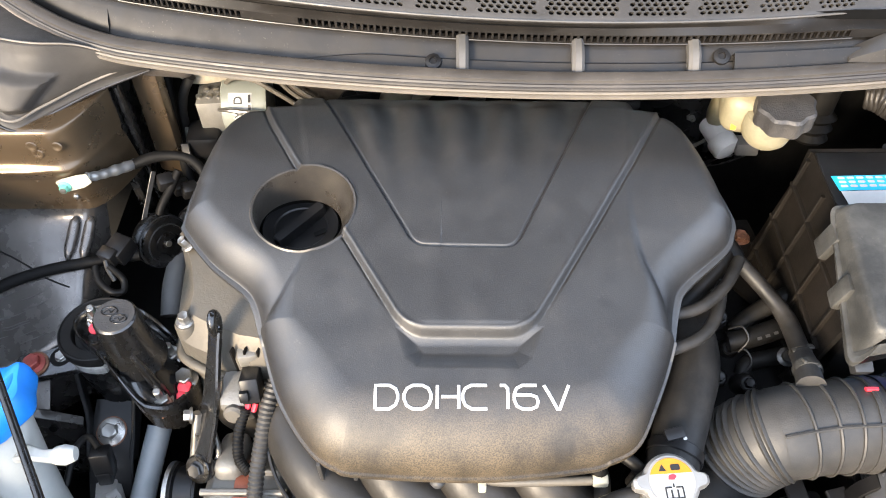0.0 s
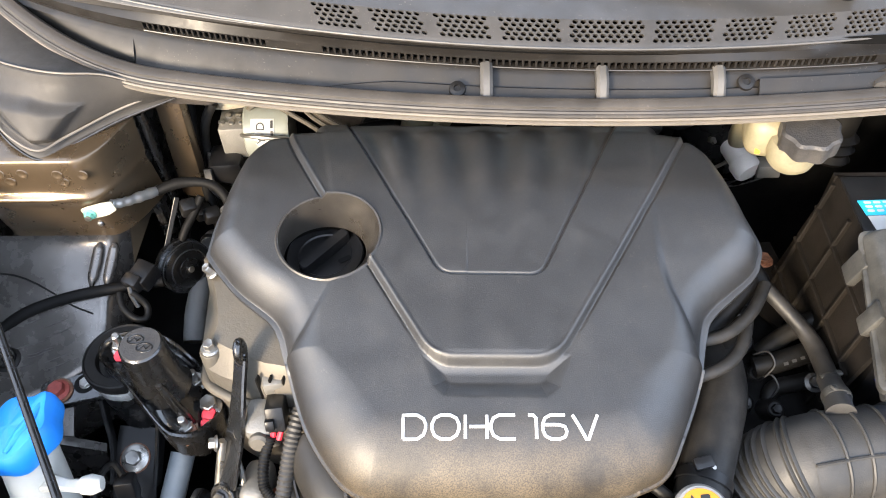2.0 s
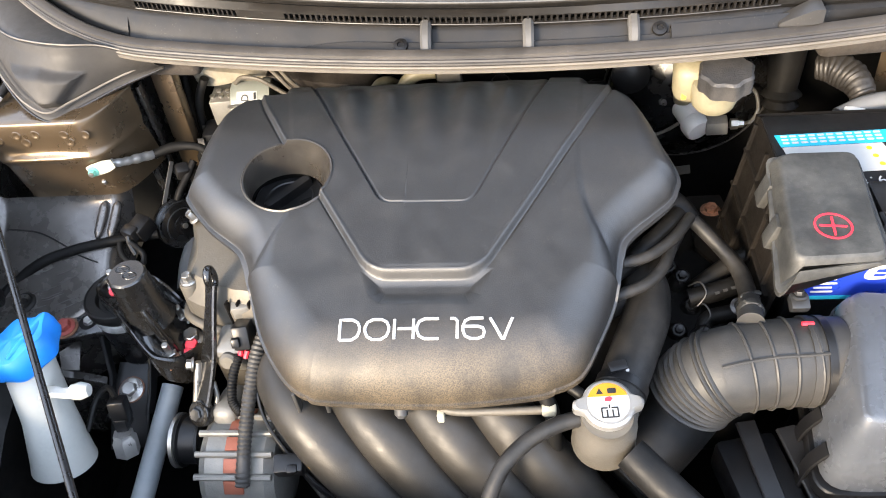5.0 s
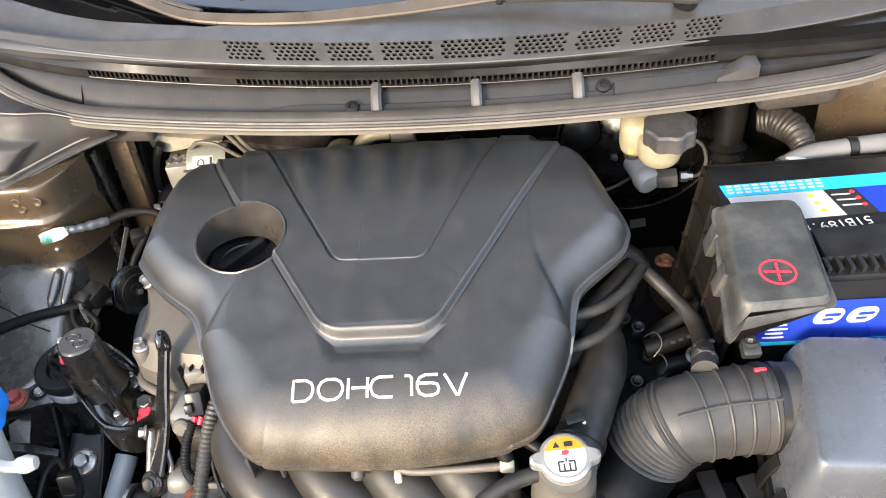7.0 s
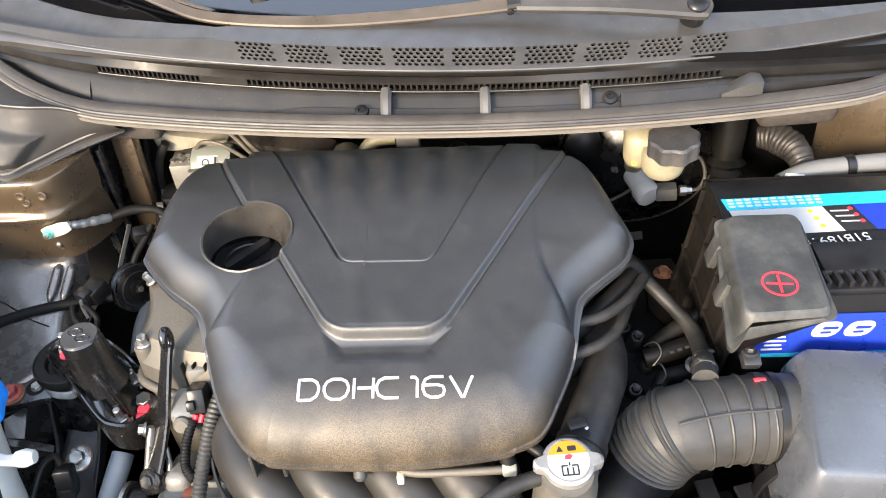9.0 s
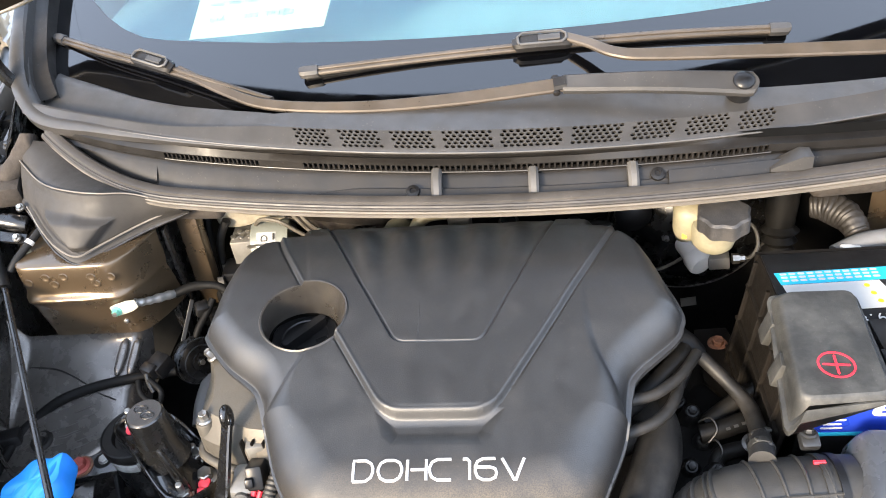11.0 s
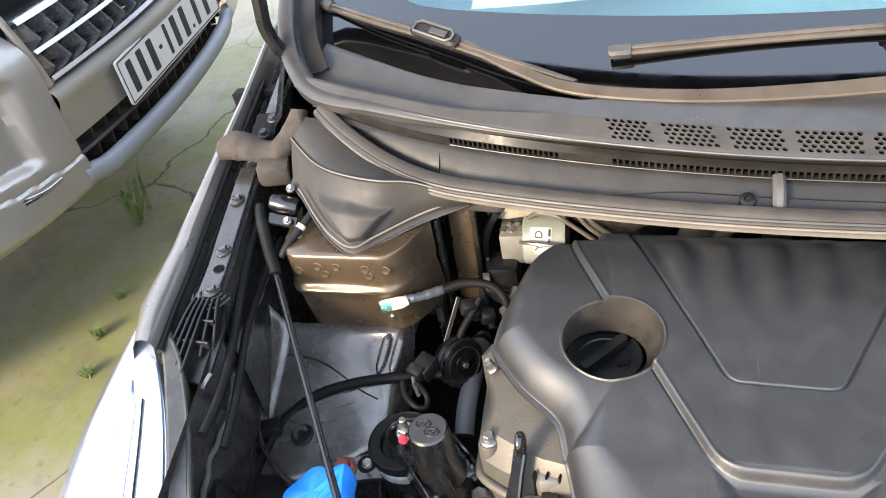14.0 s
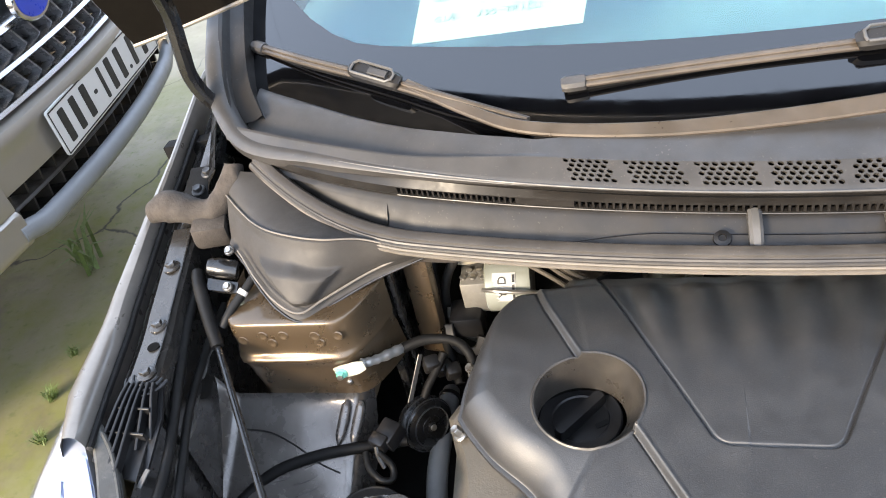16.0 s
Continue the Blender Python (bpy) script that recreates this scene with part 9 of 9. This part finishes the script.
for p, (t, si, u) in zip(lp, frames_along(lp, (0, 0, 1))):
    rings.append([p + N * (0.020 * math.cos(a)) + Vector((0, 0, 0.026 * math.sin(a))) for a in (2 * math.pi * i / 16 for i in range(16))])
skin(bm, rings)
part("lower_lip", bm, M_LIP, suv, "rounded grey lower lip")
part("intake_back", band(-0.21, 0.77, [(0.470, -0.005), (0.462, -0.040), (0.462, -0.30), (0.60, -0.30)]), M_MATTE, suv)
part("intake_bar", band(-0.205, 0.765, [(0.541, -0.07), (0.542, -0.016), (0.547, -0.010), (0.553, -0.014), (0.554, -0.07)]), M_RUNNER, suv)
for k in range(17):
    for z0, z1 in ((0.505, 0.542), (0.554, 0.590)):
        bm = bmesh.new()
        q = -0.17 + 0.056 * k
        sheet(bm, [[sv(q, z0, -0.075), sv(q, z0, -0.026)], [sv(q, z1, -0.075), sv(q, z1, -0.020)]], 0.006, D)
        part("intake_rib", bm, M_RUNNER, suv)
part("grille_back", band(-0.17, 0.73, [(0.735, -0.10), (1.02, -0.11)]), M_MATTE, suv)
for z in (0.742, 0.812, 0.886):
    part("chrome_bar", band(-0.158 - 0.14 * (z - 0.742), 0.718, [(z - 0.012, -0.05), (z - 0.011, -0.012), (z - 0.004, -0.003), (z + 0.005, -0.008), (z + 0.010, -0.022), (z + 0.011, -0.05)]), M_CHROME, suv, "chrome grille bar")
for k in range(14):
    for z0, z1 in ((0.752, 0.802), (0.822, 0.876)):
        bm = bmesh.new()
        q = -0.13 + 0.060 * k
        sheet(bm, [[sv(q - 0.010, z0, -0.095), sv(q + 0.014, z0, -0.030)], [sv(q + 0.004, z1, -0.095), sv(q - 0.010, z1, -0.036)]], 0.006, D)
        part("grille_rib", bm, M_BOX, suv)
bm = bmesh.new()
ribbon(bm, [sv(-0.168, 0.730, -0.012), sv(-0.172, 0.775, -0.014), sv(-0.185, 0.86, -0.02), sv(-0.20, 0.97, -0.04)], 0.016, 0.012, 4, tuple(N))
part("grille_frame", bm, M_SILVER, suv)
bm = bmesh.new()
em = Matrix.Translation(sv(0.165, 0.918, 0.012)) @ Matrix((D, Vector((0, 0, 1)), N)).transposed().to_4x4()
slab(bm, [(1.45 * x, y) for x, y in circle(0.050, 36)], -0.01, 0.004, em, 0.003)
badge = part("badge", bm, M_CHROME, suv, "oval chrome badge, blue inside")
bm = bmesh.new()
slab(bm, [(1.45 * x, y) for x, y in circle(0.042, 36)], 0.004, 0.006, em, 0.001)
part("badge_field", bm, M_BLUE, badge)
PL, PH = 0.610 * K, 0.122 * K
pm = Matrix.Translation(sv(0.0, 0.635, 0.0) + N * 0.022) @ Matrix((D, Vector((0, 0, 1)), N)).transposed().to_4x4()
bm = bmesh.new()
slab(bm, rounded(PL, PH, 0.008, 3, PL / 2, 0), -0.004, 0.002, pm)
plate = part("number_plate", bm, M_PLATE, suv, "white number plate with dark characters as bars")
bm = bmesh.new()
for w, h, cx_, cy_ in ((PL - 0.008, 0.003, PL / 2, PH / 2 - 0.005), (PL - 0.008, 0.003, PL / 2, 0.005 - PH / 2), (0.003, PH - 0.010, 0.005, 0), (0.003, PH - 0.010, PL - 0.005, 0)):
    slab(bm, rounded(w, h, 0.001, 1, cx_, cy_), 0.002, 0.003, pm)
part("border", bm, M_INK, plate)
for w, x in ((0.026, 0.046), (0.026, 0.100), (0.027, 0.156), (0.016, 0.201), (0.015, 0.246), (0.026, 0.295), (0.026, 0.352), (0.012, 0.392), (0.022, 0.428), (0.025, 0.492)):
    bm = bmesh.new()
    h = 0.010 if w in (0.016, 0.012) else 0.080
    slab(bm, rounded(w, h, 0.004, 2, x * K * 1.08, -0.030 if w == 0.012 else 0.0), 0.002, 0.003, pm)
    part("bar", bm, M_INK, plate)
# bonnet, body and wheels of the neighbour
bm = bmesh.new()
rows = []
for back, z, half in ((0.12, 1.02, 0.50), (0.20, 1.06, 0.74), (0.70, 1.12, 0.80), (1.15, 1.16, 0.82), (1.75, 1.62, 0.66), (2.6, 1.72, 0.66), (3.6, 1.66, 0.64), (4.1, 1.20, 0.70), (4.2, 0.60, 0.78)):
    rows.append([O + D * (0.26 + half * k) - N * back + Vector((0, 0, z - 0.05 * k * k)) for k in np.linspace(-1, 1, 9)])
sheet(bm, rows)
part("body_top", bm, M_SILVER, suv)
for sg in (-1, 1):
    bm = bmesh.new()
    rows = []
    for back, z in ((0.32, 0.95), (0.75, 1.06), (1.2, 1.10), (1.8, 1.20), (2.6, 1.22), (3.6, 1.2), (4.15, 1.1)):
        rows.append([O + D * (0.26 + sg * 0.82 * f) - N * back + Vector((0, 0, h)) for f, h in ((0.97, z), (1.03, 0.85), (1.05, 0.6), (1.0, 0.32))])
    sheet(bm, rows, 0.02, D * -sg)
    part("body_side", bm, M_SILVER, suv)
    for back in (1.05, 3.55):
        bm = bmesh.new()
        c = O + D * (0.26 + sg * 0.78) - N * back + Vector((0, 0, 0.34))
        lathe(bm, [(0.20, -0.10), (0.32, -0.10), (0.34, -0.07), (0.34, 0.07), (0.32, 0.10), (0.20, 0.10)], 36, c, D)
        wheel = part("tyre", bm, M_RUBBER, suv)
        bm = bmesh.new()
        lathe(bm, [(0.21, 0.0), (0.20, 0.06), (0.06, 0.07), (0.001, 0.06)], 30, c, D * sg)
        part("rim", bm, M_ALUCLEAN, wheel)
bm = bmesh.new()
sheet(bm, [[O + D * s - N * b + Vector((0, 0, 0.34)) for s in (-0.5, 1.0)] for b in (1.6, 4.1)], 0.05)
part("underbody", bm, M_VOID, suv)

# ---- the rest of the own car, past the windscreen ----
own = thing("car_body", (0.12, 1.5, 0.2), "grey-brown car body behind the engine bay", "car body", kind="structure")
bm = bmesh.new()
rows = []
for y, z, half in ((1.85, 1.47, 0.60), (2.3, 1.52, 0.58), (3.0, 1.48, 0.58), (3.6, 1.2, 0.62), (4.0, 1.0, 0.70), (4.05, 0.4, 0.76)):
    rows.append([(0.12 + half * k, y - 0.05 * (1 - k * k), z - 0.05 * k * k) for k in np.linspace(-1, 1, 9)])
sheet(bm, rows, 0.02)
part("roof", bm, M_PAINT, own)
for sg in (-1, 1):
    bm = bmesh.new()
    sheet(bm, [[(0.12 + sg * (0.86 + o), y, z) for y in (1.20, 1.6, 2.4, 3.2, 4.0)] for o, z in ((0.0, 0.25), (0.02, 0.5), (0.0, 0.8), (-0.04, 0.95), (-0.24, 1.42))], 0.02, (-sg, 0, 0))
    part("side", bm, M_PAINT, own)
    for y in (0.45, 3.0):
        bm = bmesh.new()
        lathe(bm, [(0.18, -0.09), (0.28, -0.09), (0.30, -0.06), (0.30, 0.06), (0.28, 0.09), (0.18, 0.09)], 32, (0.12 + sg * 0.74, y, 0.30), (1, 0, 0))
        part("tyre", bm, M_RUBBER, own)
bm = bmesh.new()
yy = np.linspace(0.05, 1.2, 14)
sheet(bm, [[(-fx(y) + 0.24 - a, y, rail_z(y) + b) for y in yy] for a, b in ((0.05, -0.02), (0.03, 0.0), (0.0, 0.012), (-0.03, 0.008), (-0.06, -0.03), (-0.085, -0.12), (-0.09, -0.4))])
solo("fender_far", bm, M_PAINT, "grey-brown metallic fender beyond the battery", "fender", "structure")
